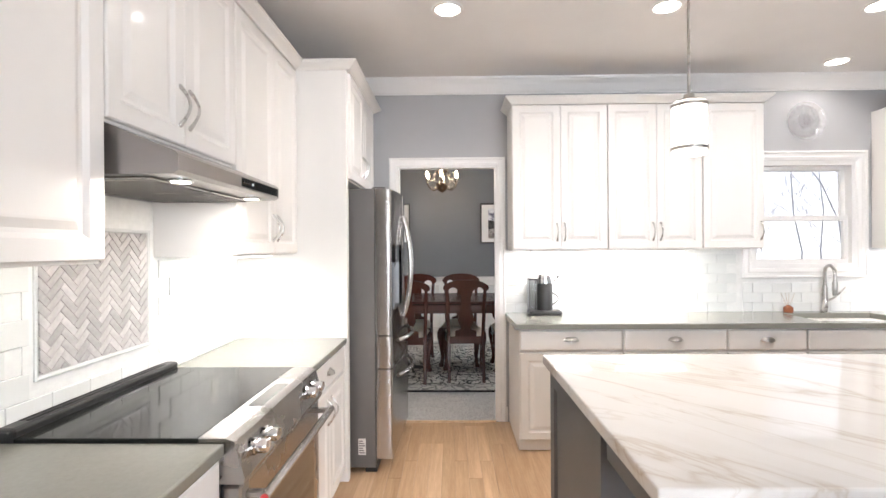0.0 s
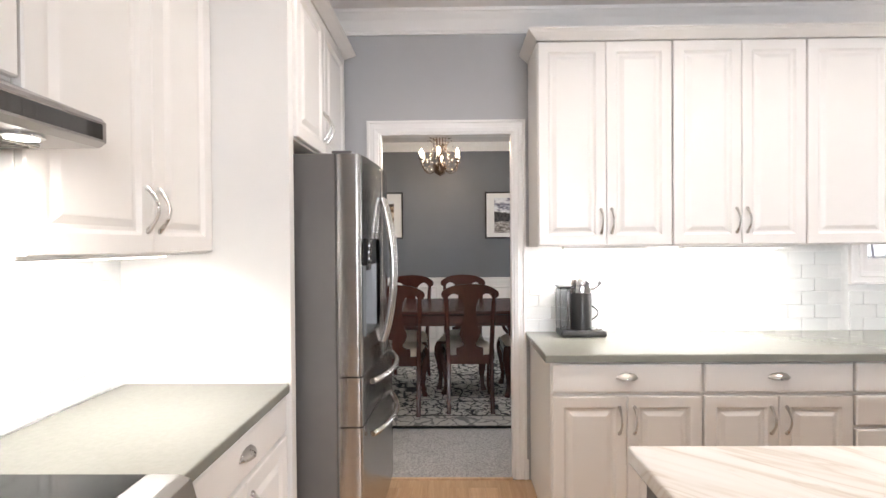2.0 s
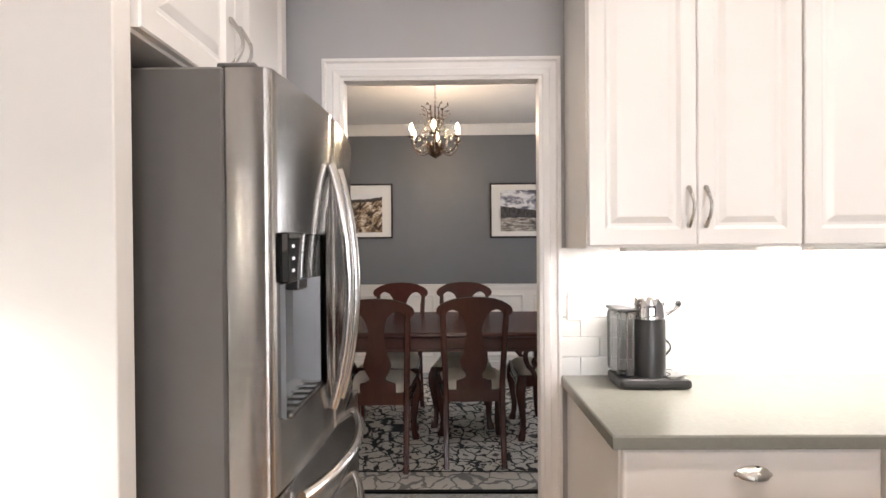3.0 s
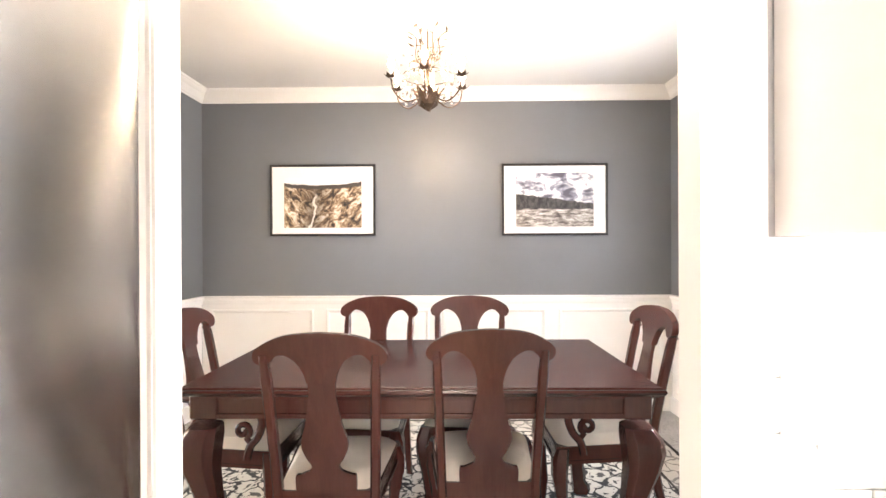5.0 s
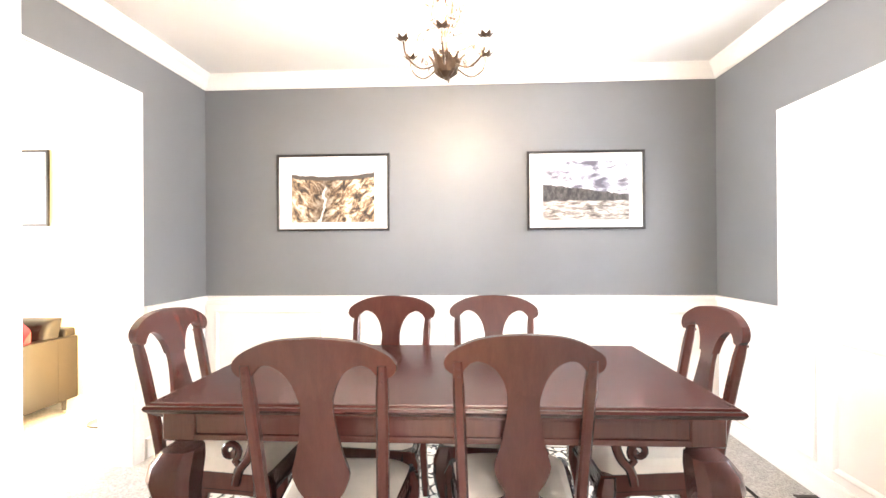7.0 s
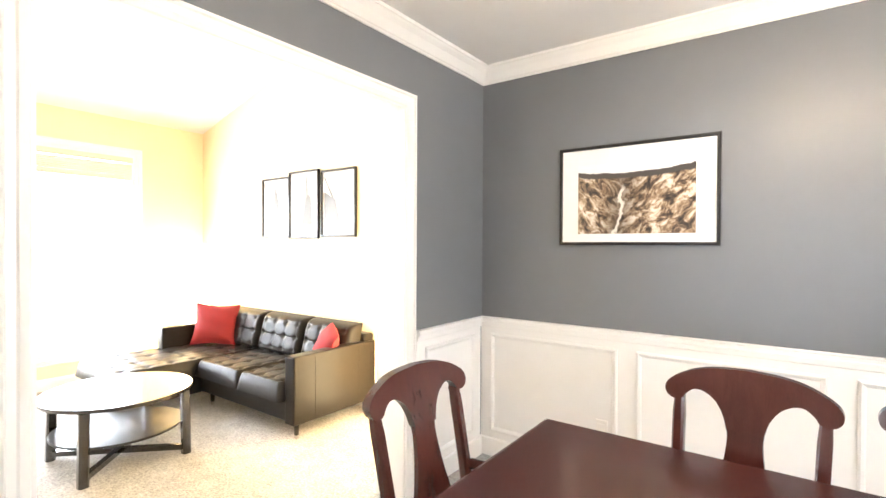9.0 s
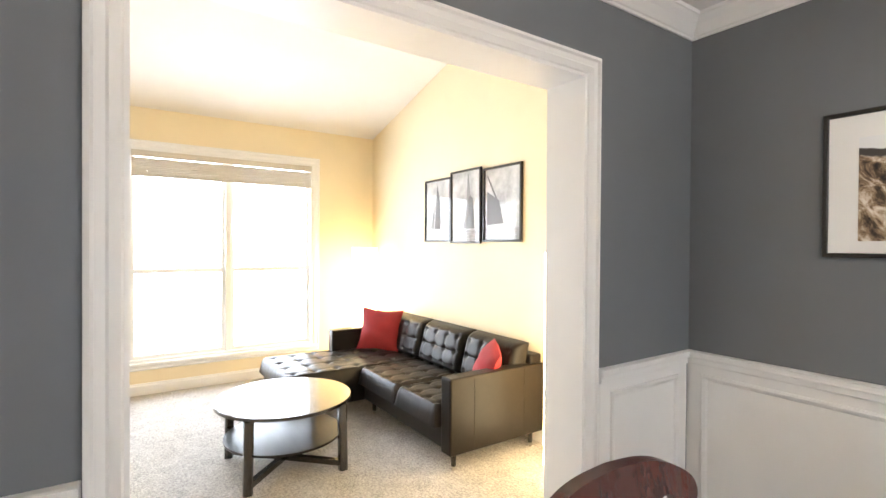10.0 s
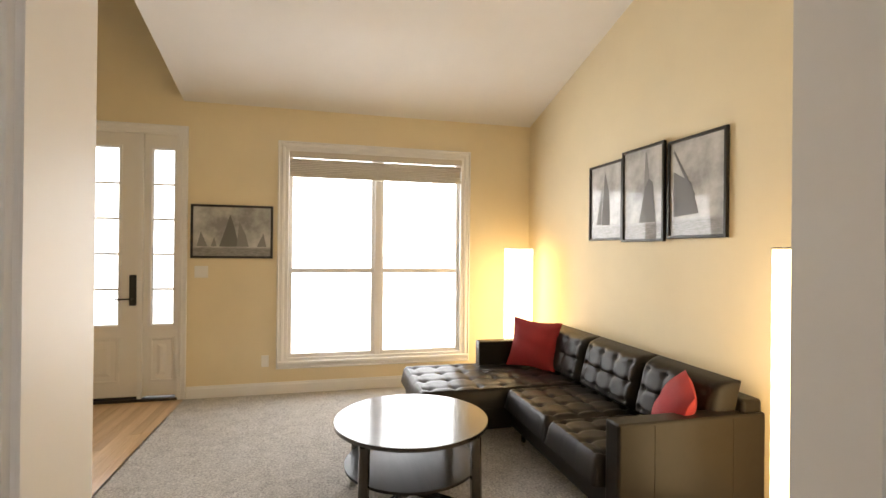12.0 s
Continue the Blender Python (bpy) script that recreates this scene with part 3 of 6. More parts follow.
wall("wall_entry_south", "y", LY0 - 0.12, LY0, LX0, -2.19, 0, 4.6, [], CREAM_WALL, "pale yellow entry wall")

# ceilings
structure("ceiling_kitchen", box(KXW - 0.1, KX1 + 0.1, KY0 - 0.1, 3.93, KZ, KZ + 0.08), CEIL, "flat white painted kitchen ceiling")
structure("ceiling_dining", box(DX0 - 0.1, DX1 + 0.15, 3.93, DY1 + 0.1, DZ, DZ + 0.08), CEIL_D, "flat white painted dining ceiling")
VAULT = 0.27
bm = B()
za, zb = 2.86, 2.86 + VAULT * (LX1 - LX0)
low = [bm.verts.new(p) for p in ((LX0, 3.86, za), (LX1, 3.86, zb), (LX1, LY1, zb), (LX0, LY1, za))]
top = [bm.verts.new(v.co + Vector((0, 0, 0.12))) for v in low]
bm.faces.new(low), bm.faces.new(top)
for i in range(4):
    bm.faces.new((low[i], low[(i + 1) % 4], top[(i + 1) % 4], top[i]))
structure("ceiling_living", bm, CEIL_D, "sloping white vaulted living room ceiling")
structure("ceiling_entry", box(LX0 - 0.15, LX1 + 0.1, LY0 - 0.12, LY1 + 0.12, 4.6, 4.68), CEIL_D, "high flat entry ceiling")

# crowns, baseboards, wainscot
crown("crown_kitchen", KXW, KX1, KY0, KY1, KZ, TRIM, "white crown moulding round the kitchen", 0.115)
crown("crown_dining", DX0, DX1, DY0, DY1, DZ, TRIM, "white crown moulding round the dining room", 0.105)


def baseboard(put, u0, u1, name="baseboard", h=0.115):
    bm = B()
    prof = [(0, 0), (0.016, 0), (0.016, h * 0.78), (0.010, h * 0.88), (0.008, h), (0, h)]
    a, b = [bm.verts.new(put(u0, v, w)) for w, v in prof], [bm.verts.new(put(u1, v, w)) for w, v in prof]
    bm.faces.new(a), bm.faces.new(b)
    for i in range(6):
        bm.faces.new((a[i], a[(i + 1) % 6], b[(i + 1) % 6], b[i]))
    structure(name, bm, TRIM, "white painted baseboard")


baseboard(east(LX0), FDOOR[1] + 0.08, LY1)
baseboard(south(LY1), LX0, LX1)
baseboard(west(LX1), 3.0, ARCH[0] - 0.09)
baseboard(west(LX1), ARCH[1] + 0.09, LY1)
baseboard(south(KY1), DOOR[1] + 0.08, 0.455)


def wainscot(name, put, spans, panels, label):
    """Panelled dado: a thin board, raised frames on it, a chair rail and a baseboard."""
    bm = B()
    for a, b in spans:
        rings(bm, put, a, b, 0.0, 0.94, [(0, 0), (0, 0.010)])
        rings(bm, put, a, b, 0.935, 0.972, [(0, 0), (0, 0.026), (0.004, 0.034), (0.012, 0.030)])
        rings(bm, put, a, b, 0.905, 0.936, [(0, 0), (0, 0.016), (0.004, 0.020)])
        rings(bm, put, a, b, 0.0, 0.125, [(0, 0), (0, 0.024), (0.006, 0.028)])
    board = structure(name, bm, TRIM, label)
    for a, b in panels:
        bm = B()
        rings(bm, put, a, b, 0.175, 0.86, [(0, 0.009), (0, 0.020), (0.010, 0.026), (0.022, 0.020), (0.030, 0.011)], close=False)
        part("panel_moulding", bm, TRIM, board)


WAINS = "white panelled wainscot with a chair rail"
wainscot("wainscot_north", south(DY1), [(DX0, DX1)], [(-2.01 + 0.978 * i, -2.01 + 0.978 * i + 0.87) for i in range(4)], WAINS)
wainscot("wainscot_west", east(DX0), [(DY0, 4.672), (6.513, DY1 - 0.035)], [(4.08, 4.60), (6.59, 7.14)], WAINS)
wainscot("wainscot_east", west(DX1), [(DY0, DY1 - 0.035)], [(4.10, 5.05), (5.16, 6.10), (6.22, 7.14)], WAINS)
wainscot("wainscot_south", north(DY0), [(DX0 + 0.035, -0.48), (0.44, DX1 - 0.035)], [(-1.98, -1.28), (-1.18, -0.58), (0.54, 1.14), (1.24, 1.78)], WAINS)

# door and opening linings and casings
bm = B()
bx(bm, DOOR[0] - 0.02, DOOR[0], 3.896, 3.962, 0, DOOR[3] + 0.02), bx(bm, DOOR[1], DOOR[1] + 0.02, 3.896, 3.962, 0, DOOR[3] + 0.02), bx(bm, DOOR[0], DOOR[1], 3.896, 3.962, DOOR[3], DOOR[3] + 0.02)
structure("trim_doorway_lining", bm, TRIM, "white painted doorway lining")
casing("trim_doorway_kitchen", south(KY1), DOOR[0] - 0.005, DOOR[1] + 0.005, 0, DOOR[3] + 0.005, 0.078, TRIM, "white moulded casing round the doorway")
casing("trim_doorway_dining", north(DY0), DOOR[0] - 0.030, DOOR[1] + 0.030, 0, DOOR[3] + 0.030, 0.072, TRIM, "white moulded casing round the doorway")
bm = B()
bx(bm, LX1 - 0.01, DX0 + 0.01, ARCH[0] - 0.02, ARCH[0], 0, ARCH[3] + 0.02), bx(bm, LX1 - 0.01, DX0 + 0.01, ARCH[1], ARCH[1] + 0.02, 0, ARCH[3] + 0.02), bx(bm, LX1 - 0.01, DX0 + 0.01, ARCH[0], ARCH[1], ARCH[3], ARCH[3] + 0.02)
structure("trim_opening_lining", bm, TRIM, "white painted lining of the wide opening")
casing("trim_opening_dining", east(DX0), ARCH[0] - 0.005, ARCH[1] + 0.005, 0, ARCH[3] + 0.005, 0.085, TRIM, "white fluted casing round the wide opening", thick=0.026)
casing("trim_opening_living", west(LX1), ARCH[0] - 0.005, ARCH[1] + 0.005, 0, ARCH[3] + 0.005, 0.085, TRIM, "white fluted casing round the wide opening")
structure("threshold", box(DOOR[0], DOOR[1], 3.885, 3.905, -0.01, 0.006, 0.003), OAK, "oak threshold strip between kitchen floor and carpet")


def window(name, put, u0, u1, v0, v1, columns, label, deep=0.11, rail=None, grid=0):
    """A double-hung window: a frame, and for each column two sashes with panes and thin bars."""
    w = thing(name, put(0.5 * (u0 + u1), v0, 0), label, "window")
    w["kind"] = "structure"
    bm = B()
    rings(bm, put, u0, u1, v0, v1, [(0, 0.005), (0.028, 0.005), (0.028, -deep), (0, -deep), (0, 0.005)], close=False)
    part("window_frame", bm, TRIM, w)
    step = (u1 - u0) / columns
    mid = rail or (v0 + v1) / 2
    for c in range(columns):
        a, b = u0 + c * step + 0.024, u0 + (c + 1) * step - 0.024
        for lo, hi, back in ((v0 + 0.024, mid + 0.018, -0.055), (mid - 0.018, v1 - 0.024, -0.085)):
            bm = B()
            rings(bm, put, a, b, lo, hi, [(0, back + 0.02), (0.036, back + 0.02), (0.042, back + 0.01), (0.042, back - 0.005), (0, back - 0.005), (0, back + 0.02)], close=False)
            sash = part("sash", bm, TRIM, w)
            bm = B()
            rings(bm, put, a + 0.041, b - 0.041, lo + 0.041, hi - 0.041, [(0, back), (0, back + 0.004)])
            pane = part("pane", bm, GLASS, sash)
            pane.visible_shadow = False
            for g in range(grid):
                u = a + (b - a) * (g + 1) / (grid + 1)
                bm = B()
                rings(bm, put, u - 0.004, u + 0.004, lo + 0.04, hi - 0.04, [(0, back + 0.005), (0, back + 0.008)])
                part("glazing_bar", bm, TRIM, sash)
    for c in range(1, columns):
        u = u0 + c * step
        bm = B()
        rings(bm, put, u - 0.03, u + 0.03, v0 + 0.02, v1 - 0.02, [(0, -deep + 0.01), (0, -0.012), (0.005, -0.008)])
        part("mullion", bm, TRIM, w)
    return w


window("window_1", east(LX0), *LWIN, 2, "white double-hung twin window, bright with daylight", rail=1.23, grid=2)
casing("trim_window_living", east(LX0), LWIN[0], LWIN[1], LWIN[2], LWIN[3], 0.075, TRIM, "white casing round the living room window", sill=True)
structure("trim_window_living_sill", box(LX0, LX0 + 0.045, LWIN[0] - 0.06, LWIN[1] + 0.06, LWIN[2] - 0.03, LWIN[2] + 0.002, 0.006), TRIM, "white window stool")
window("window_2", south(KY1), KWIN[0], KWIN[1], KWIN[2], KWIN[3], 1, "white double-hung kitchen window over the sink", rail=1.63)
casing("trim_window_kitchen", south(KY1), KWIN[0], KWIN[1], KWIN[2], KWIN[3], 0.085, TRIM, "white casing round the kitchen window", sill=True, thick=0.026)
window("window_3", west(DX1), DWIN[0], DWIN[1], DWIN[2], DWIN[3], 2, "white double-hung dining room window, bright with daylight")
casing("trim_window_dining", west(DX1), DWIN[0], DWIN[1], DWIN[2], DWIN[3], 0.09, TRIM, "white casing round the dining window", sill=True, thick=0.024)

# unseen window, added to carry the fill daylight from behind
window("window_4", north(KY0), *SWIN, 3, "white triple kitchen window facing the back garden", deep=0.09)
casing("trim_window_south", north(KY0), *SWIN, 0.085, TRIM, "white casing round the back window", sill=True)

# raised woven blind on the living room window
blind = thing("window_blind", (LX0, 5.73, 2.18), "woven tan blind drawn up at the window head", "blind")
part("head_rail", box(LX0 + 0.006, LX0 + 0.055, LWIN[0] + 0.035, LWIN[1] - 0.035, 2.37, 2.43, 0.004), BLIND, blind)
for i in range(9):
    part("slat", box(LX0 + 0.008, LX0 + 0.048 - 0.004 * (i % 2), LWIN[0] + 0.04, LWIN[1] - 0.04, 2.20 + 0.018 * i, 2.214 + 0.018 * i, 0.003), BLIND, blind)
part("bottom_rail", box(LX0 + 0.008, LX0 + 0.050, LWIN[0] + 0.04, LWIN[1] - 0.04, 2.175, 2.197, 0.004), BLIND, blind)

# front door with sidelight
put = east(LX0 - 0.06)


def lites(parent, a, b, lo, hi, count):
    bm = B()
    rings(bm, put, a, b, lo, hi, [(-0.03, 0.02), (-0.03, 0.032), (-0.012, 0.034), (0, 0.022), (0, 0.005)], close=False)
    part("glass_moulding", bm, TRIM, parent)
    step = (hi - lo) / count
    for i in range(count):
        bm = B()
        rings(bm, put, a, b, lo + i * step, lo + (i + 1) * step, [(0, 0.004), (0, 0.010)])
        p = part("pane", bm, GLASS, parent)
        p.visible_shadow = False
        if i:
            bm = B()
            rings(bm, put, a, b, lo + i * step - 0.009, lo + i * step + 0.009, [(0, 0.004), (0, 0.022), (0.004, 0.026)])
            part("glazing_bar", bm, TRIM, parent)


def door_leaf(name, y0, y1, glass, label):
    d = thing(name, (LX0, (y0 + y1) / 2, 0), label, "door")
    d["kind"] = "structure"
    g0, g1 = glass
    bm = B()
    for a, b, c, e in ((y0, g0, 0.035, 2.53), (g1, y1, 0.035, 2.53), (g0, g1, 0.035, 0.72), (g0, g1, 2.385, 2.53)):
        rings(bm, put, a, b, c, e, [(0, -0.02), (0, 0.022)])
    part("door_panel", bm, WHITE, d)
    lites(d, g0, g1, 0.72, 2.385, 5)
    bm = B()
    rings(bm, put, g0 - 0.02, g1 + 0.02, 0.17, 0.60, [(0, 0.02), (0, 0.032), (0.02, 0.034), (0.03, 0.024), (0.07, 0.024), (0.10, 0.034)])
    part("raised_panel", bm, WHITE, d)
    return d


leaf = door_leaf("door_1", 2.60, 3.485, (2.78, 3.305), "white front door with a tall glazed panel and black lever")
part("lock_plate", box(LX0 - 0.038, LX0 - 0.018, 3.405, 3.462, 0.90, 1.19, 0.004), BLACK, leaf, "black keypad lock plate")
bm = B()
tube(bm, [(LX0 - 0.02, 3.435, 0.965), (LX0 + 0.025, 3.435, 0.965), (LX0 + 0.03, 3.41, 0.965), (LX0 + 0.03, 3.30, 0.962)], 0.008)
part("lever", bm, BLACK, leaf, "black door lever", True)
for z in (0.35, 1.05, 1.98):
    part("hinge", box(LX0 - 0.04, LX0 - 0.028, 3.478, 3.492, z, z + 0.11), BLACK, leaf)
part("sweep", box(LX0 - 0.075, LX0 - 0.03, 2.60, 3.485, 0.012, 0.04), BLACK, leaf)
side = door_leaf("door_2", 3.52, 3.81, (3.595, 3.775), "white glazed sidelight beside the front door")
bm = B()
bx(bm, LX0 - 0.12, LX0, 3.485, 3.52, 0, 2.54), bx(bm, LX0 - 0.12, LX0, 3.81, 3.83, 0, 2.54), bx(bm, LX0 - 0.12, LX0, 2.22, 3.83, 2.53, 2.54), bx(bm, LX0 - 0.12, LX0, 2.565, 2.60, 0, 2.54)
structure("trim_front_door_frame", bm, TRIM, "white front door frame")
structure("door_3", box(LX0 - 0.08, LX0 - 0.04, 2.22, 2.565, 0.03, 2.53), WHITE, "white panel beside the front door")
structure("trim_front_sill", box(LX0 - 0.15, LX0 + 0.02, 2.22, 3.83, -0.005, 0.022, 0.004), VENT, "dark bronze front door sill")
casing("trim_front_door", east(LX0), FDOOR[0], FDOOR[1], 0, FDOOR[3], 0.075, TRIM, "white casing round the front door")

# ---- kitchen ----


def handle(parent, put, u, v, length=0.125, across=False, label="arched brushed nickel pull"):
    bm = B()
    pts = arc(11, lambda s: put(u + (s - 0.5) * length, v, 0.004 + 0.032 * math.sin(math.pi * s)) if across else put(u, v + (s - 0.5) * length, 0.004 + 0.032 * math.sin(math.pi * s)))
    tube(bm, pts, [0.0075, 0.0065, 0.0055, 0.005, 0.005, 0.005, 0.005, 0.005, 0.0055, 0.0065, 0.0075], 8)
    for s in (-0.5, 0.5):
        c = put(u + s * length, v, 0.002) if across else put(u, v + s * length, 0.002)
        bmesh.ops.create_uvsphere(bm, u_segments=8, v_segments=6, radius=0.009, matrix=Matrix.Translation(c))
    return part("handle", bm, NICKEL, parent, label, True)


def cup_pull(parent, put, u, v):
    bm = B()
    n = 10
    rows = []
    for k in range(5):
        f = k / 4
        rows.append([bm.verts.new(put(u + 0.047 * math.cos(math.pi * i / n) * (0.55 + 0.45 * math.sin(math.pi / 2 * (1 - f * 0.6))), v + 0.020 * math.sin(math.pi * i / n) * (1 - f) - 0.012 * f + 0.002, 0.002 + 0.026 * math.sin(f * math.pi * 0.55) * (0.3 + 0.7 * math.sin(math.pi * i / n)))) for i in range(n + 1)])
    for a, b in zip(rows[:-1], rows[1:]):
        for i in range(n):
            bm.faces.new((a[i], a[i + 1], b[i + 1], b[i]))
    for s in (-0.045, 0.045):
        bmesh.ops.create_uvsphere(bm, u_segments=8, v_segments=6, radius=0.007, matrix=Matrix.Translation(put(u + s, v - 0.002, 0.004)))
    return part("handle", bm, NICKEL, parent, "shell-shaped nickel cup pull", True)


RAISED = [(0, 0), (0, 0.016), (0.004, 0.020), (0.052, 0.020), (0.058, 0.015), (0.064, 0.010), (0.074, 0.010), (0.094, 0.019), (0.100, 0.0195)]
SLAB = [(0, 0), (0, 0.015), (0.006, 0.020), (0.012, 0.0205)]


def cabinet_door(parent, put, u0, u1, v0, v1, pull=None, steps=RAISED):
    bm = B()
    rings(bm, put, u0 + 0.0012, u1 - 0.0012, v0 + 0.002, v1 - 0.002, steps)
    d = part("door" if steps is RAISED else "drawer_front", bm, WHITE, parent)
    return d


def wall_cabinet(u0, u1, z0, z1, front, depth, axis, splits, pulls, label, group="wall cabinets"):
    """A wall cabinet: carcass and raised panel doors. axis s faces the camera's start, e faces across the kitchen."""
    put = south(front) if axis == "s" else east(front)
    base = put((u0 + u1) / 2, z0, -depth / 2)
    c = thing("wall_cabinet", base, label, "cabinet", group)
    bm = B()
    rings(bm, put, u0 + 0.001, u1 - 0.001, z0, z1, [(0, -depth), (0, -0.002), (0.001, -0.001)])
    part("body", bm, WHITE, c)
    edges = [u0] + splits + [u1]
    for (a, b), p in zip(zip(edges[:-1], edges[1:]), pulls):
        d = cabinet_door(c, put, a + (0.003 if a == u0 else 0), b - (0.003 if b == u1 else 0), z0 + 0.006, z1 - 0.004)
        if p:
            handle(d, lambda u, v, w: put(u, v, w + 0.018), a + 0.028 if p == "l" else b - 0.028, z0 + 0.135)
    return c


def cabinet_crown(name, runs, z, label, tall=1.0):
    """Cornice on top of the wall cabinets; runs are boxes (put, u0, u1)."""
    bm = B()
    prof = [(-0.02, 0), (0.004, 0), (0.010, 0.012), (0.018, 0.022), (0.040, 0.046), (0.046, 0.060), (0.050, 0.062), (0.050, 0.075), (-0.02, 0.075)]
    for put, u0, u1, e0, e1 in runs:
        a = [bm.verts.new(put(u0 - e0 * max(w, 0), z + v * tall, w)) for w, v in prof]
        b = [bm.verts.new(put(u1 + e1 * max(w, 0), z + v * tall, w)) for w, v in prof]
        bm.faces.new(a), bm.faces.new(b)
        for i in range(len(prof)):
            bm.faces.new((a[i], a[(i + 1) % len(prof)], b[(i + 1) % len(prof)], b[i]))
    return structure(name, bm, WHITE, label)


UF = 3.605
WL = "white raised-panel wall cabinet with nickel pulls"
wall_cabinet(0.462, 1.172, 1.385, 2.472, UF, 0.29, "s", [0.823], "rl", WL)
wall_cabinet(1.172, 1.872, 1.385, 2.472, UF, 0.29, "s", [1.533], "rl", WL)
wall_cabinet(1.872, 2.326, 1.385, 2.472, UF, 0.29, "s", [], "r", "single-door white wall cabinet beside the kitchen window")
wall_cabinet(3.37, 4.0, 1.385, 2.472, UF, 0.29, "s", [], "l", "white wall cabinet on the far side of the window")
cabinet_crown("trim_cabinet_crown", [(south(UF - 0.02), 0.462, 2.326, 1, 1), (lambda u, v, w: (0.462 - w, u, v), UF - 0.02, KY1, 1, 0), (lambda u, v, w: (2.326 + w, u, v), UF - 0.02, KY1, 1, 0), (south(UF - 0.02), 3.37, 4.0, 1, 0)], 2.472, "white cornice along the wall cabinets", 0.7)
WARP[0] = left_run
UX = -0.90
wall_cabinet(0.35, 1.224, 1.372, 2.435, UX, 0.33, "e", [0.79], "rl", "white raised-panel wall cabinet beside the hood")
wall_cabinet(1.224, 1.968, 1.742, 2.435, UX, 0.33, "e", [1.59], "rl", "short white cabinet above the range hood")
wall_cabinet(1.968, 2.755, 1.376, 2.435, UX, 0.33, "e", [2.40], "rl", "white raised-panel wall cabinet beside the refrigerator")
FX = -0.60
wall_cabinet(2.805, 3.64, 1.81, 2.435, FX, 0.63, "e", [3.215], "rl", "white cabinet over the refrigerator")
structure("trim_fridge_panel", box(KX0, FX + 0.005, 2.755, 2.805, 0.0, 2.435, 0.002), WHITE, "tall white panel beside the refrigerator")
structure("trim_fridge_panel_far", box(KX0, FX, 3.642, 3.662, 0.0, 2.435), WHITE, "tall white panel on the far side of the refrigerator")
cabinet_crown("trim_cabinet_crown_left", [(east(UX + 0.02), 0.35, 2.755, 1, 0), (east(FX + 0.02), 2.755, 3.662, 1, 1), (lambda u, v, w: (u, 2.755 - w, v), UX + 0.02, FX + 0.02, 0, 1)], 2.435, "white cornice along the wall cabinets", 0.62)

WARP[0] = None


def base_cabinet(u0, u1, front, depth, axis, layout, label, group="base cabinets"):
    put = south(front) if axis == "s" else east(front)
    c = thing("base_cabinet", put((u0 + u1) / 2, 0, -depth / 2), label, "cabinet", group)
    bm = B()
    rings(bm, put, u0 + 0.001, u1 - 0.001, 0.075, 0.855, [(0, -depth), (0, -0.002), (0.001, -0.001)])
    part("body", bm, WHITE, c)
    bm = B()
    rings(bm, put, u0 + 0.001, u1 - 0.001, 0.0, 0.0745, [(0, -depth), (0, -0.015), (0.001, -0.014)])
    part("toe_kick", bm, WHITE, c)
    lift = lambda u, v, w: put(u, v, w + 0.019)
    mid = (u0 + u1) / 2
    if layout in ("doors", "sink", "door"):
        d = cabinet_door(c, put, u0 + 0.006, u1 - 0.006, 0.705, 0.848, steps=SLAB)
        if layout != "sink":
            cup_pull(d, lift, mid, 0.782)
        pairs = [(u0 + 0.006, u1 - 0.006, u1 - 0.04)] if layout == "door" else [(u0 + 0.006, mid, mid - 0.035), (mid, u1 - 0.006, mid + 0.035)]
        for a, b, h in pairs:
            d = cabinet_door(c, put, a, b, 0.082, 0.692)
            handle(d, lift, h, 0.575)
    else:
        for lo, hi in ((0.705, 0.848), (0.545, 0.692), (0.315, 0.532), (0.082, 0.302)):
            d = cabinet_door(c, put, u0 + 0.006, u1 - 0.006, lo, hi, steps=SLAB)
            cup_pull(d, lift, mid, (lo + hi) / 2)
    return c


WARP[0] = back_run
BF, BL = 3.29, "white base cabinet with drawer and raised-panel doors"
base_cabinet(0.462, 1.17, BF, 0.58, "s", "doors", BL)
base_cabinet(1.17, 1.868, BF, 0.58, "s", "doors", BL)
base_cabinet(1.868, 2.404, BF, 0.58, "s", "drawers", "white base cabinet with a stack of drawers")
base_cabinet(2.404, 3.32, BF, 0.58, "s", "sink", "white sink base cabinet with a false front")
base_cabinet(3.32, 4.1, BF, 0.58, "s", "doors", BL)
WARP[0] = left_run
LF = -0.63
base_cabinet(0.45, 1.268, LF, 0.60, "e", "doors", BL)
base_cabinet(2.036, 2.753, LF, 0.60, "e", "doors", BL)

# counters: back run with a cut-out for the sink, left run in two pieces
CZ = 0.895
WARP[0] = back_run
SK = (2.55, 3.22, 3.36, 3.74)
bm = B()
outer = [(0.435, 3.25), (4.12, 3.25), (4.12, KY1 - 0.050), (0.435, KY1 - 0.050)]
inner = [(SK[0], SK[2]), (SK[1], SK[2]), (SK[1], SK[3]), (SK[0], SK[3])]
loops = [[bm.verts.new((x, y, z)) for x, y in edge] for edge, z in ((inner, 0.857), (outer, 0.857), (outer, CZ - 0.005), (outer, CZ), (inner, CZ))]
for v in loops[3]:
    v.co.x += 0.004 if v.co.x < 2 else -0.004
    v.co.y += 0.004 if v.co.y < 3.5 else 0
for a, b in zip(loops, loops[1:] + loops[:1]):
    for i in range(4):
        bm.faces.new((a[i], a[(i + 1) % 4], b[(i + 1) % 4], b[i]))
single("worktop", bm, QUARTZ, "grey-green polished quartz worktop along the window wall", "countertop", "", base=(0.45, 3.3, 0.857))
WARP[0] = left_run
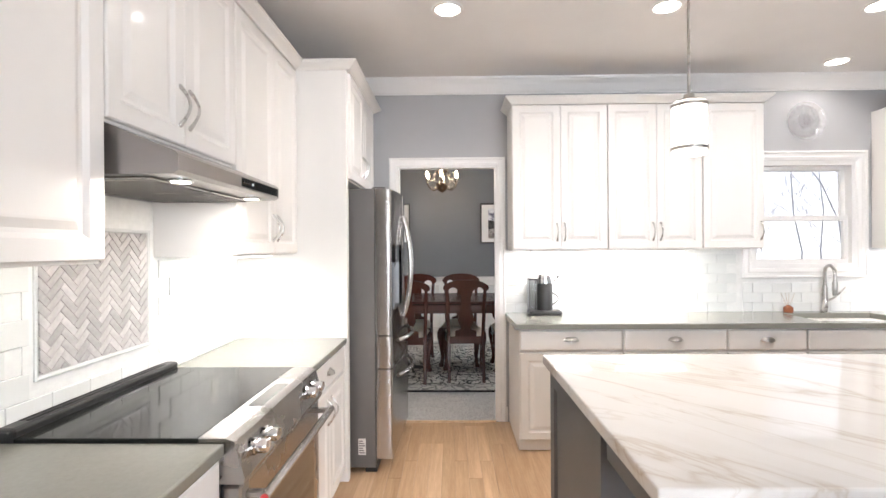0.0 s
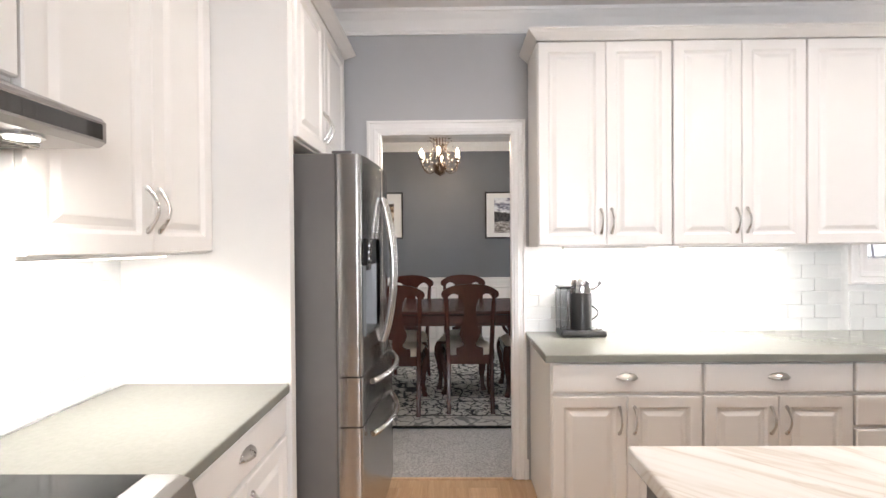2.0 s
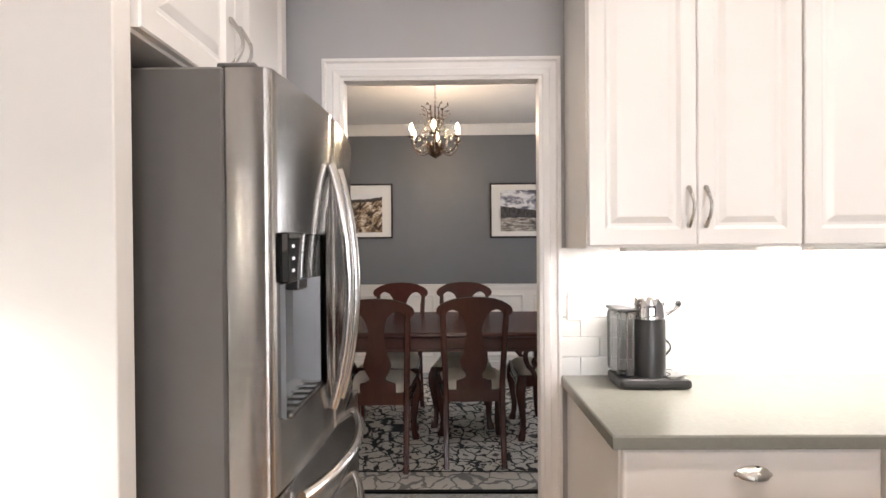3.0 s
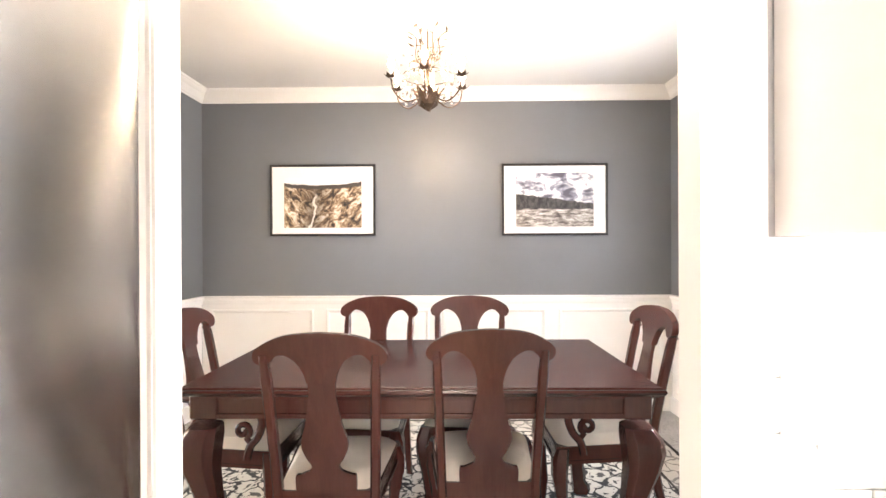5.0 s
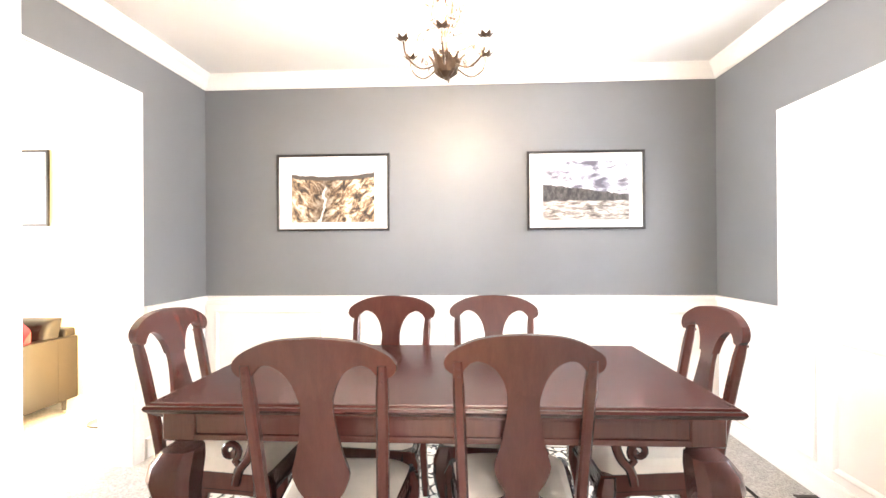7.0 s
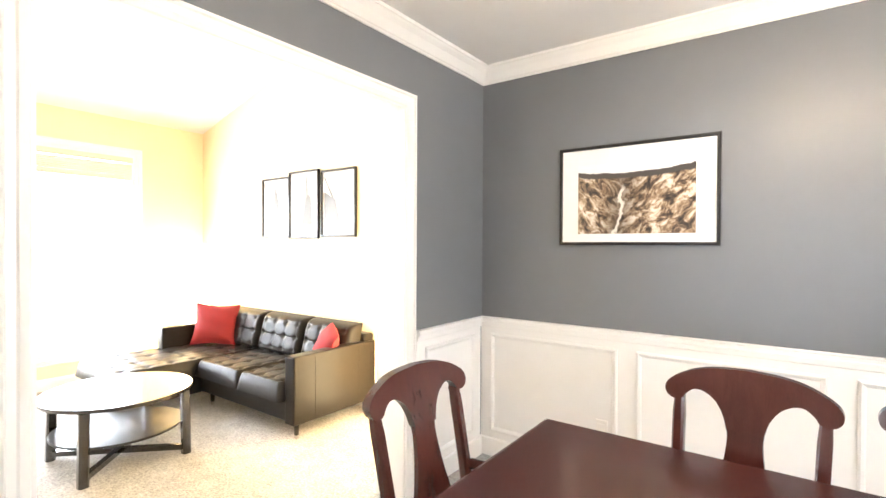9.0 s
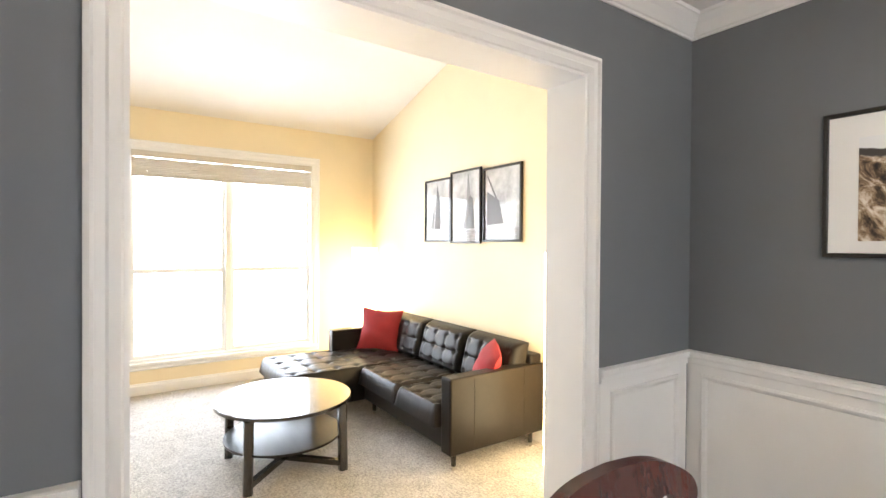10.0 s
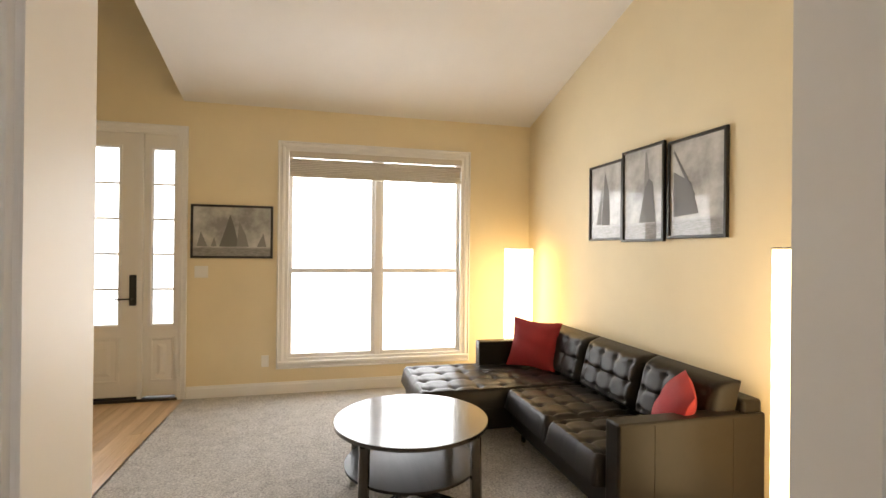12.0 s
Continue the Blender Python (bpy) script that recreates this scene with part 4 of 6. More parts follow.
single("worktop", box(KX0 + 0.012, -0.60, 0.45, 1.266, 0.857, CZ, 0.006, 2), QUARTZ, "grey-green quartz worktop beside the range", "countertop", base=(-0.9, 0.9, 0.857))
single("worktop", box(KX0 + 0.012, -0.60, 2.036, 2.754, 0.857, CZ, 0.006, 2), QUARTZ, "grey-green quartz worktop between range and refrigerator", "countertop", base=(-0.9, 2.4, 0.857))
WARP[0] = back_run
sink = thing("sink", (2.88, 3.55, 0.70), "stainless steel undermount double sink", "sink")
for a, b in ((SK[0], 2.88), (2.90, SK[1])):
    bm = B()
    rings(bm, lambda u, v, w: (u, v, w), a - 0.004, b + 0.004, SK[2] - 0.004, SK[3] + 0.004, [(0, 0.856), (0.012, 0.852), (0.02, 0.72), (0.04, 0.70)], close=False)
    bx(bm, a + 0.034, b - 0.034, SK[2] + 0.034, SK[3] - 0.034, 0.694, 0.7)
    part("basin", bm, DARK_STEEL, sink)
faucet = thing("faucet", (2.915, 3.79, CZ), "tall brushed nickel pull-down faucet", "faucet")
bm = B()
lathe(bm, [(0.028, 0.0), (0.030, 0.01), (0.022, 0.02), (0.020, 0.10), (0.018, 0.20)], (2.915, 3.79, CZ), 16)
part("base", bm, NICKEL, faucet, smooth=True)
bm = B()
tube(bm, [(2.915, 3.79, CZ + 0.18)] + arc(12, lambda s: (2.915, 3.79 - 0.05 + 0.05 * math.cos(math.pi * s), CZ + 0.31 + 0.06 * math.sin(math.pi * s))) + [(2.915, 3.69, CZ + 0.24)], 0.013, 10)
part("spout", bm, NICKEL, faucet, smooth=True)
bm = B()
lathe(bm, [(0.016, 0.0), (0.019, -0.02), (0.019, -0.09), (0.015, -0.11)], (2.915, 3.69, CZ + 0.25), 14)
part("spray_head", bm, NICKEL, faucet, smooth=True)
bm = B()
tube(bm, [(2.935, 3.79, CZ + 0.09), (2.985, 3.785, CZ + 0.115), (3.06, 3.77, CZ + 0.20)], [0.010, 0.008, 0.006])
part("lever", bm, NICKEL, faucet, smooth=True)

diff = thing("reed_diffuser", (2.64, 3.80, CZ), "small amber reed diffuser jar on the worktop", "diffuser")
bm = B()
lathe(bm, [(0.03, 0.0), (0.034, 0.004), (0.034, 0.04), (0.016, 0.05), (0.014, 0.056)], (2.64, 3.80, CZ), 16)
part("jar", bm, plain("amber_liquid_jar", (0.28, 0.10, 0.05), 0.12, relief=0.0), diff, smooth=True)
for dx, dy in ((-0.05, 0.01), (0.0, 0.03), (0.045, -0.005), (0.02, 0.02)):
    bm = B()
    tube(bm, [(2.64, 3.80, CZ + 0.02), (2.64 + dx, 3.80 + dy, CZ + 0.15)], 0.0015, 5)
    part("reed", bm, plain("reed_straw", (0.45, 0.36, 0.25), 0.8, relief=0.0), diff)

# coffee machine
cx, cy = 0.725, 3.735
WARP[0] = lambda p: back_run((p[0], p[1], CZ + (p[2] - CZ) * 1.22 if p[2] > CZ else p[2]))
coffee = thing("coffee_machine", (cx, cy, CZ), "black capsule coffee machine with chrome top and clear tank", "coffee machine")
part("base", box(0.60, 0.85, cy - 0.085, cy + 0.075, CZ + 0.001, CZ + 0.03, 0.012, 2), BLACK, coffee)
bm = B()
lathe(bm, [(0.062, 0.028), (0.062, 0.20), (0.058, 0.205)], (cx, cy, CZ), 24)
part("body", bm, BLACK, coffee, smooth=True)
bm = B()
lathe(bm, [(0.064, 0.20), (0.064, 0.235), (0.056, 0.258), (0.035, 0.268), (0.0, 0.27)], (cx, cy, CZ), 24)
part("head", bm, CHROME, coffee, "dimpled chrome brewing head", True)
tank = part("water_tank", box(0.600, 0.662, cy - 0.055, cy + 0.075, CZ + 0.032, CZ + 0.222, 0.012, 2), ACRYLIC, coffee, "smoky clear water tank")
part("tank_lid", box(0.598, 0.664, cy - 0.057, cy + 0.077, CZ + 0.2225, CZ + 0.232, 0.004, 2), BLACK, tank)
for k in range(9):
    a = 2 * math.pi * k / 9
    bm = B()
    bmesh.ops.create_uvsphere(bm, u_segments=8, v_segments=5, radius=0.009, matrix=Matrix.Translation((cx + 0.047 * math.cos(a), cy + 0.047 * math.sin(a), CZ + 0.258)))
    part("dimple", bm, CHROME, coffee, smooth=True)
bm = B()
bmesh.ops.create_uvsphere(bm, u_segments=10, v_segments=8, radius=0.011, matrix=Matrix.Translation((cx + 0.099, cy - 0.03, CZ + 0.245)))
part("lever_knob", bm, BLACK, coffee, smooth=True)
bm = B()
lathe(bm, [(0.045, 0.03), (0.048, 0.038), (0.03, 0.040)], (0.79, cy - 0.03, CZ), 20)
part("drip_tray", bm, CHROME, coffee, smooth=True)
bm = B()
tube(bm, [(cx + 0.055, cy - 0.02, CZ + 0.21), (cx + 0.085, cy - 0.025, CZ + 0.225), (cx + 0.098, cy - 0.03, CZ + 0.24)], [0.006, 0.005, 0.009])
part("lever", bm, CHROME, coffee, smooth=True)
bm = B()
tube(bm, arc(12, lambda s: (0.80 + 0.055 * math.sin(math.pi * s), cy + 0.10, CZ + 0.05 + 0.085 * s)), 0.004, 6)
part("cord", bm, BLACK, coffee, smooth=True)

WARP[0] = None


def outlet(put, u, v, name="wall_outlet"):
    o = thing(name, put(u, v, 0), "white plastic wall plate" if name == "wall_outlet" else "white double light switch plate", "outlet" if name == "wall_outlet" else "switch")
    half = 0.035 if name == "wall_outlet" else 0.06
    bm = B()
    rings(bm, put, u - half, u + half, v - 0.057, v + 0.057, [(0, 0.0), (0, 0.004), (0.004, 0.006)])
    part("plate", bm, OUTLET, o)
    for s in ((0,) if half < 0.05 else (-0.025, 0.025)):
        bm = B()
        rings(bm, put, u + s - 0.017, u + s + 0.017, v - 0.033, v + 0.033, [(0, 0.005), (0, 0.0075), (0.002, 0.008)])
        part("insert", bm, OUTLET, o)


outlet(south(KY1 - 0.013), 0.50, 1.155)
outlet(south(KY1 - 0.013), 1.95, 1.14)
outlet(south(KY1 - 0.013), 1.55, 1.12)
WARP[0] = left_run
outlet(east(KX0 + 0.013), 2.45, 1.13)
WARP[0] = None
outlet(east(LX0), 4.62, 0.33)
outlet(south(DY1 - 0.012), -1.23, 0.36)
outlet(east(LX0), 4.03, 1.22, "light_switch")

# under-cabinet strips
for k, (a, b, put) in enumerate(((0.62, 1.07, south(3.70)), (1.27, 1.78, south(3.70)), (2.05, 2.66, east(-1.02)), (3.45, 3.9, south(3.70)))):
    WARP[0] = left_run if k == 2 else None
    s = thing("under_cabinet_light", put((a + b) / 2, 1.36, 0), "slim lit strip under the wall cabinet", "light", "under-cabinet lights")
    bm = B()
    rings(bm, lambda u, v, w: put(u, w, v), a, b, -0.03, 0.03, [(0, 1.384), (0, 1.370)])
    part("housing", bm, OUTLET, s)
    bm = B()
    rings(bm, lambda u, v, w: put(u, w, v), a + 0.006, b - 0.006, -0.024, 0.024, [(0, 1.371), (0, 1.367)])
    part("diffuser", bm, STRIP_GLOW, s)
    p = put((a + b) / 2, 1.362, 0.0)
    if k != 2:
        area("under_cabinet_lamp", p, (p[0], p[1] + 0.10, 0.9), b - a, 0.04, 9 * (b - a) / 0.5, (1.0, 0.96, 0.90))
    else:
        lamp = area("under_cabinet_lamp", warped(p), warped((p[0] - 0.10, p[1], 0.95)), 0.04, b - a, 9 * (b - a) / 0.5, (1.0, 0.96, 0.90))

# range hood
WARP[0] = left_run
hood = thing("range_hood", (-0.95, 1.64, 1.60), "stainless steel under-cabinet range hood", "range hood")
bm = B()
prof = [(-1.225, 1.742), (-0.905, 1.742), (-0.715, 1.665), (-0.705, 1.655), (-0.705, 1.615), (-0.72, 1.605), (-1.225, 1.605)]
a, b = [bm.verts.new((x, 1.243, z)) for x, z in prof], [bm.verts.new((x, 1.967, z)) for x, z in prof]
bm.faces.new(a), bm.faces.new(b)
for i in range(7):
    bm.faces.new((a[i], a[(i + 1) % 7], b[(i + 1) % 7], b[i]))
part("canopy", bm, HOOD_STEEL, hood)
for y0, y1 in ((1.28, 1.59), (1.61, 1.92)):
    f = part("filter", box(-1.18, -0.80, y0, y1, 1.597, 1.6045, 0.002), STEEL, hood, "grey mesh grease filter")
    bm = B()
    for i in range(22):
        y = y0 + 0.012 + i * (y1 - y0 - 0.024) / 21
        bx(bm, -1.165, -0.815, y - 0.002, y + 0.002, 1.594, 1.597)
    part("mesh_ribs", bm, STEEL, f)
for y in (1.36, 1.84):
    bm = B()
    lathe(bm, [(0.034, 1.6045), (0.034, 1.600), (0.026, 1.598)], (-0.765, y, 0), 18)
    part("lamp_ring", bm, CHROME, hood, smooth=True)
    bm = B()
    lathe(bm, [(0.025, 1.6), (0.025, 1.5965), (0.0, 1.596)], (-0.765, y, 0), 18)
    part("lamp", bm, HOOD_GLOW, hood)
    area("hood_lamp", warped((-0.765, y, 1.59)), warped((-0.80, y, 0.95)), 0.05, 0.05, 3.6, (1.0, 0.92, 0.80))
part("control_strip", box(-0.7055, -0.7035, 1.62, 1.955, 1.620, 1.650), BLACK_GLASS, hood, "black glass control strip")
for i in range(5):
    bm = B()
    lathe(bm, [(0.004, 0), (0.004, 0.003), (0.0, 0.003)], (-0.7045, 1.635 + 0.018 * i, 1.635), 10, "x")
    part("button", bm, DISPLAY if i == 4 else CHROME, hood)

# range
rng = thing("range", (-0.9, 1.65, 0.0), "stainless slide-in range with black glass cooktop", "range")
part("body", box(KX0 + 0.02, -0.615, 1.272, 2.028, 0.02, 0.86), DARK_GAP, rng)
part("cooktop", box(-1.17, -0.672, 1.266, 2.034, 0.86, 0.906, 0.003), COOK_GLASS, rng, "glossy black ceramic cooktop")
bm = B()
for z, x0, x1 in ((0.912, -1.222, -1.165),):
    bx(bm, x0, x1, 1.262, 2.038, 0.86, 0.931, 0.010, 2)
vent = part("back_vent", bm, BLACK, rng)
for x in (-1.205, -1.185):
    part("slot", box(x - 0.005, x + 0.005, 1.33, 1.97, 0.930, 0.9325), DARK_GAP, vent)
bm = B()
prof = [(-0.672, 0.862), (-0.672, 0.906), (-0.60, 0.906), (-0.575, 0.896), (-0.548, 0.79), (-0.552, 0.775), (-0.62, 0.775)]
a, b = [bm.verts.new((x, 1.268, z)) for x, z in prof], [bm.verts.new((x, 2.032, z)) for x, z in prof]
bm.faces.new(a), bm.faces.new(b)
for i in range(7):
    bm.faces.new((a[i], a[(i + 1) % 7], b[(i + 1) % 7], b[i]))
panel = part("control_panel", bm, STEEL_H, rng)
part("touch_display", box(-0.652, -0.605, 1.53, 1.78, 0.9055, 0.9075), BLACK_GLASS, panel)
for y in (1.36, 1.445, 1.86, 1.945):
    bm = B()
    lathe(bm, [(0.027, 0), (0.027, 0.008), (0.022, 0.012), (0.021, 0.036), (0.018, 0.041), (0.0, 0.041)], (-0.562, y, 0.845), 20, "x")
    bx(bm, -0.52, -0.515, y - 0.003, y + 0.003, 0.842, 0.866)
    part("knob", bm, CHROME, rng, "chrome burner knob", True)
part("oven_door", box(-0.615, -0.562, 1.275, 2.025, 0.20, 0.765, 0.006), STEEL_H, rng)
part("oven_window", box(-0.563, -0.5595, 1.36, 1.94, 0.27, 0.64), OVEN_GLASS, rng)
bm = B()
tube(bm, [(-0.505, 1.29, 0.725), (-0.505, 2.01, 0.725)], 0.014, 12)
bar = part("oven_handle", bm, STEEL, rng, smooth=True)
for y in (1.315, 1.985):
    part("standoff", box(-0.565, -0.505, y - 0.012, y + 0.012, 0.715, 0.735, 0.003), STEEL, bar)
bm = B()
lathe(bm, [(0.011, 0), (0.011, 0.002), (0.0, 0.002)], (-0.505, 1.29, 0.725), 14, "y")
part("medallion", bm, plain("medallion_red", (0.5, 0.03, 0.03), 0.3, relief=0.0), bar)
part("storage_drawer", box(-0.615, -0.568, 1.275, 2.025, 0.06, 0.19, 0.006), STEEL_H, rng)

# refrigerator
FY0, FY1, FD = 2.869, 3.631, -0.358
fr = thing("refrigerator", (-0.75, 3.26, 0.0), "stainless French-door refrigerator with grey sides", "refrigerator")
part("case", box(KX0 + 0.03, -0.452, FY0, FY1, 0.03, 1.765, 0.006), FRIDGE_SIDE, fr, "dark grey painted case")
part("plinth", box(-0.52, -0.45, FY0 + 0.01, FY1 - 0.01, 0.0, 0.055), BLACK, fr)
part("hinge_cover", box(-0.47, -0.39, FY0 + 0.01, FY0 + 0.07, 1.766, 1.776, 0.003), FRIDGE_SIDE, fr)
part("hinge_cover", box(-0.47, -0.39, FY1 - 0.07, FY1 - 0.01, 1.766, 1.776, 0.003), FRIDGE_SIDE, fr)


def fridge_door(name, y0, y1, z0, z1, bow0, bow1, niche=None):
    """A door with softly rounded upright edges and a gently bowed front; niche (y, y, z, z) is let into the front."""
    bm = B()
    soft = 0.014
    cuts = [0, 0.002, 0.005, 0.009, 0.014]
    ys = [y0 + c for c in cuts] + [y0 + (y1 - y0) * k / 8 for k in range(1, 8)] + [y1 - c for c in cuts[::-1]]
    if niche:
        ys = sorted([y for y in ys if min(abs(y - niche[0]), abs(y - niche[1])) > 0.012] + [niche[0], niche[1]])

    def face_x(y):
        k = (y - y0) / (y1 - y0)
        w = FD + (bow0 + (bow1 - bow0) * math.sin(k * math.pi / 2) if bow1 >= bow0 else bow1 + (bow0 - bow1) * math.cos(k * math.pi / 2))
        d = min(y - y0, y1 - y)
        return w - (soft * (1 - math.sqrt(max(0.0, 1 - (1 - d / soft) ** 2))) if d < soft else 0)

    zs = [z0, niche[2], niche[3], z1] if niche else [z0, z1]
    grid = [[bm.verts.new((face_x(y), y, z)) for y in ys] for z in zs]
    back = [[bm.verts.new((-0.447, y, z)) for y in (y0, y1)] for z in zs]
    for j in range(len(zs) - 1):
        for i in range(len(ys) - 1):
            if not (niche and j == 1 and niche[0] - 1e-6 <= ys[i] and ys[i + 1] <= niche[1] + 1e-6):
                bm.faces.new((grid[j][i], grid[j][i + 1], grid[j + 1][i + 1], grid[j + 1][i]))
        bm.faces.new((back[j][0], grid[j][0], grid[j + 1][0], back[j + 1][0]))
        bm.faces.new((grid[j][-1], back[j][1], back[j + 1][1], grid[j + 1][-1]))
        bm.faces.new((back[j][0], back[j][1], back[j + 1][1], back[j + 1][0]))
    for j in (0, -1):
        bm.faces.new([back[j][0]] + grid[j] + [back[j][1]])
    return part(name, bm, DOOR_STEEL, fr, "brushed stainless door", True)


def bowed_handle(parent, p0, p1, out, r=0.0135):
    bm = B()
    p0, p1 = Vector(p0), Vector(p1)
    tube(bm, arc(16, lambda s: p0.lerp(p1, s) + Vector((0.012 + out * math.sin(math.pi * s) ** 0.8, 0, 0))), r, 10)
    part("handle", bm, HANDLE_STEEL, parent, "long bowed steel handle", True)


MY = (FY0 + FY1) / 2
NICHE = (2.905, 3.175, 1.035, 1.43)
dl = fridge_door("fridge_door", FY0, MY - 0.002, 0.885, 1.762, 0.0, 0.034, NICHE)
dr = fridge_door("fridge_door", MY + 0.002, FY1, 0.885, 1.762, 0.034, 0.008)
d1 = fridge_door("freezer_drawer", FY0, FY1, 0.672, 0.878, 0.004, 0.030)
d2 = fridge_door("freezer_drawer", FY0, FY1, 0.09, 0.665, 0.004, 0.030)
bowed_handle(dl, (FD + 0.028, MY - 0.045, 0.96), (FD + 0.028, MY - 0.045, 1.62), 0.048)
bowed_handle(dr, (FD + 0.028, MY + 0.045, 0.96), (FD + 0.028, MY + 0.045, 1.62), 0.048)
bowed_handle(d1, (FD + 0.016, FY0 + 0.10, 0.835), (FD + 0.016, FY1 - 0.10, 0.835), 0.065)
bowed_handle(d2, (FD + 0.016, FY0 + 0.10, 0.60), (FD + 0.016, FY1 - 0.10, 0.60), 0.065)
part("dispenser_panel", box(FD - 0.03, FD + 0.024, NICHE[0] + 0.001, NICHE[1] - 0.001, 1.322, NICHE[3] - 0.001, 0.003), BLACK_GLASS, dl, "black glass dispenser controls")
bm = B()
rings(bm, east(FD), NICHE[0], NICHE[1], NICHE[2], 1.321, [(0.0, 0.016), (0.004, -0.002), (0.022, -0.050)], close=False)
rings(bm, east(FD), NICHE[0] + 0.022, NICHE[1] - 0.022, NICHE[2] + 0.022, 1.299, [(0, -0.0505), (0, -0.050)])
recess = part("dispenser_recess", bm, NICHE_GREY, dl, "blue-grey dispenser recess")
part("spout", box(FD - 0.030, FD + 0.006, 3.03, 3.10, 1.295, 1.330, 0.006, 2), BLACK, recess)
tray = part("drip_tray", box(FD - 0.04, FD + 0.026, NICHE[0] + 0.006, NICHE[1] - 0.006, NICHE[2] - 0.002, NICHE[2] + 0.010, 0.004, 2), DARK_STEEL, dl, "dark steel drip tray")
for i in range(6):
    part("grille_bar", box(FD - 0.032, FD + 0.020, NICHE[0] + 0.022 + 0.042 * i, NICHE[0] + 0.040 + 0.042 * i, NICHE[2] + 0.010, NICHE[2] + 0.013), HANDLE_STEEL, tray)
for i in range(3):
    part("display_icon", box(FD + 0.024, FD + 0.0248, 2.928, 2.940, 1.345 + 0.026 * i, 1.351 + 0.026 * i), DISPLAY, dl)
tag = part("energy_label", box(-0.56, -0.515, FY0 - 0.0012, FY0, 0.115, 0.22), OUTLET, fr, "white printed rating label")
for i in range(6):
    part("print_bar", box(-0.555, -0.52 - 0.006 * (i % 3), FY0 - 0.002, FY0 - 0.0012, 0.125 + 0.015 * i, 0.132 + 0.015 * i), FRIDGE_SIDE, tag)

WARP[0] = None
# island
isl = thing("kitchen_island", (1.55, 1.75, 0.0), "dark grey island cabinet under a marble top", "island")
part("body", box(0.455, 2.72, 1.42, 2.13, 0.0, 0.876), ISLAND_PAINT, isl)
bm = B()
rings(bm, west(0.455), 1.42, 2.13, 0.09, 0.876, [(0, 0.0), (0, 0.018), (0.07, 0.018), (0.078, 0.010), (0.082, 0.006)])
part("end_panel", bm, ISLAND_PAINT, isl)
part("end_leg", box(0.455, 0.50, 1.02, 1.42, 0.785, 0.876), ISLAND_PAINT, isl)
part("apron", box(0.50, 2.70, 1.02, 1.06, 0.785, 0.876), ISLAND_PAINT, isl)
part("skirting", box(0.43, 2.74, 1.44, 2.145, 0.0, 0.09, 0.004), ISLAND_PAINT, isl)
for i in range(3):
    bm = B()
    rings(bm, north(2.13), 0.50 + 0.74 * i, 1.22 + 0.74 * i, 0.10, 0.86, [(0, 0), (0, 0.016), (0.06, 0.016), (0.07, 0.008)])
    part("front_panel", bm, ISLAND_PAINT, isl)
single("island_top", box(0.415, 2.78, 0.978, 2.19, 0.878, 0.92, 0.006, 2), MARBLE, "polished white marble island top with grey veins", "countertop", base=(1.5, 1.6, 0.878))

stool = thing("bar_stool", (0.92, 0.78, 0.0), "white moulded bar stool tucked at the island", "stool")
bm = B()
n = 12
rows = []
for k in range(7):
    f = k / 6
    rows.append([bm.verts.new((0.92 + (0.20 + 0.02 * f) * math.sin((i / n - 0.5) * 2.2), 0.85 - (0.19 + 0.05 * f) * math.cos((i / n - 0.5) * 2.2) , 0.66 + 0.29 * f)) for i in range(n + 1)])
for a, b in zip(rows[:-1], rows[1:]):
    for i in range(n):
        bm.faces.new((a[i], a[i + 1], b[i + 1], b[i]))
thicken(bm, 0.02)
part("backrest", bm, WHITE, stool, smooth=True)
part("seat", box(0.73, 1.11, 0.66, 1.0, 0.635, 0.67, 0.015, 2), WHITE, stool)
for dx in (-0.16, 0.16):
    for dy in (-0.12, 0.14):
        bm = B()
        tube(bm, [(0.92 + dx, 0.82 + dy, 0.64), (0.92 + dx * 1.2, 0.82 + dy * 1.25, 0.0)], 0.011, 8)
        part("leg", bm, CHROME, stool, smooth=True)

# pendant
PX, PY = 0.952, 1.93
pend = thing("pendant_lamp", (PX, PY, 1.79), "opal glass drum pendant with nickel bands over the island", "lamp")
bm = B()
lathe(bm, [(0.06, KZ - 0.001), (0.06, KZ - 0.012), (0.02, KZ - 0.03), (0.006, KZ - 0.035), (0.006, 2.015), (0.02, 2.010), (0.024, 1.990), (0.058, 1.983), (0.06, 1.977)], (PX, PY, 0), 24)
part("stem", bm, NICKEL, pend, smooth=True)
bm = B()
lathe(bm, [(0.0, 1.977), (0.064, 1.975), (0.064, 1.775), (0.060, 1.770), (0.0, 1.772)], (PX, PY, 0), 32)
part("shade", bm, PENDANT_GLOW, pend, "lit opal glass shade", True)
for z in (1.787, 1.957):
    bm = B()
    lathe(bm, [(0.0655, z), (0.0685, z), (0.0685, z + 0.014), (0.0655, z + 0.014)], (PX, PY, 0), 32)
    part("band", bm, NICKEL, pend, "thin nickel band", True)
for k in range(3):
    a = radians(215 + 120 * k)
    bm = B()
    tube(bm, [(PX + 0.067 * math.cos(a), PY + 0.067 * math.sin(a), 1.785), (PX + 0.067 * math.cos(a), PY + 0.067 * math.sin(a), 1.975)], 0.0022, 6)
    part("strut", bm, NICKEL, pend)
bulb = new("pendant_bulb_light", bpy.data.lights.new("pendant_bulb_light", "POINT"))
bulb.data.energy, bulb.data.color, bulb.data.shadow_soft_size = 9, (1.0, 0.9, 0.78), 0.07
bulb.location = (PX, PY, 1.68)

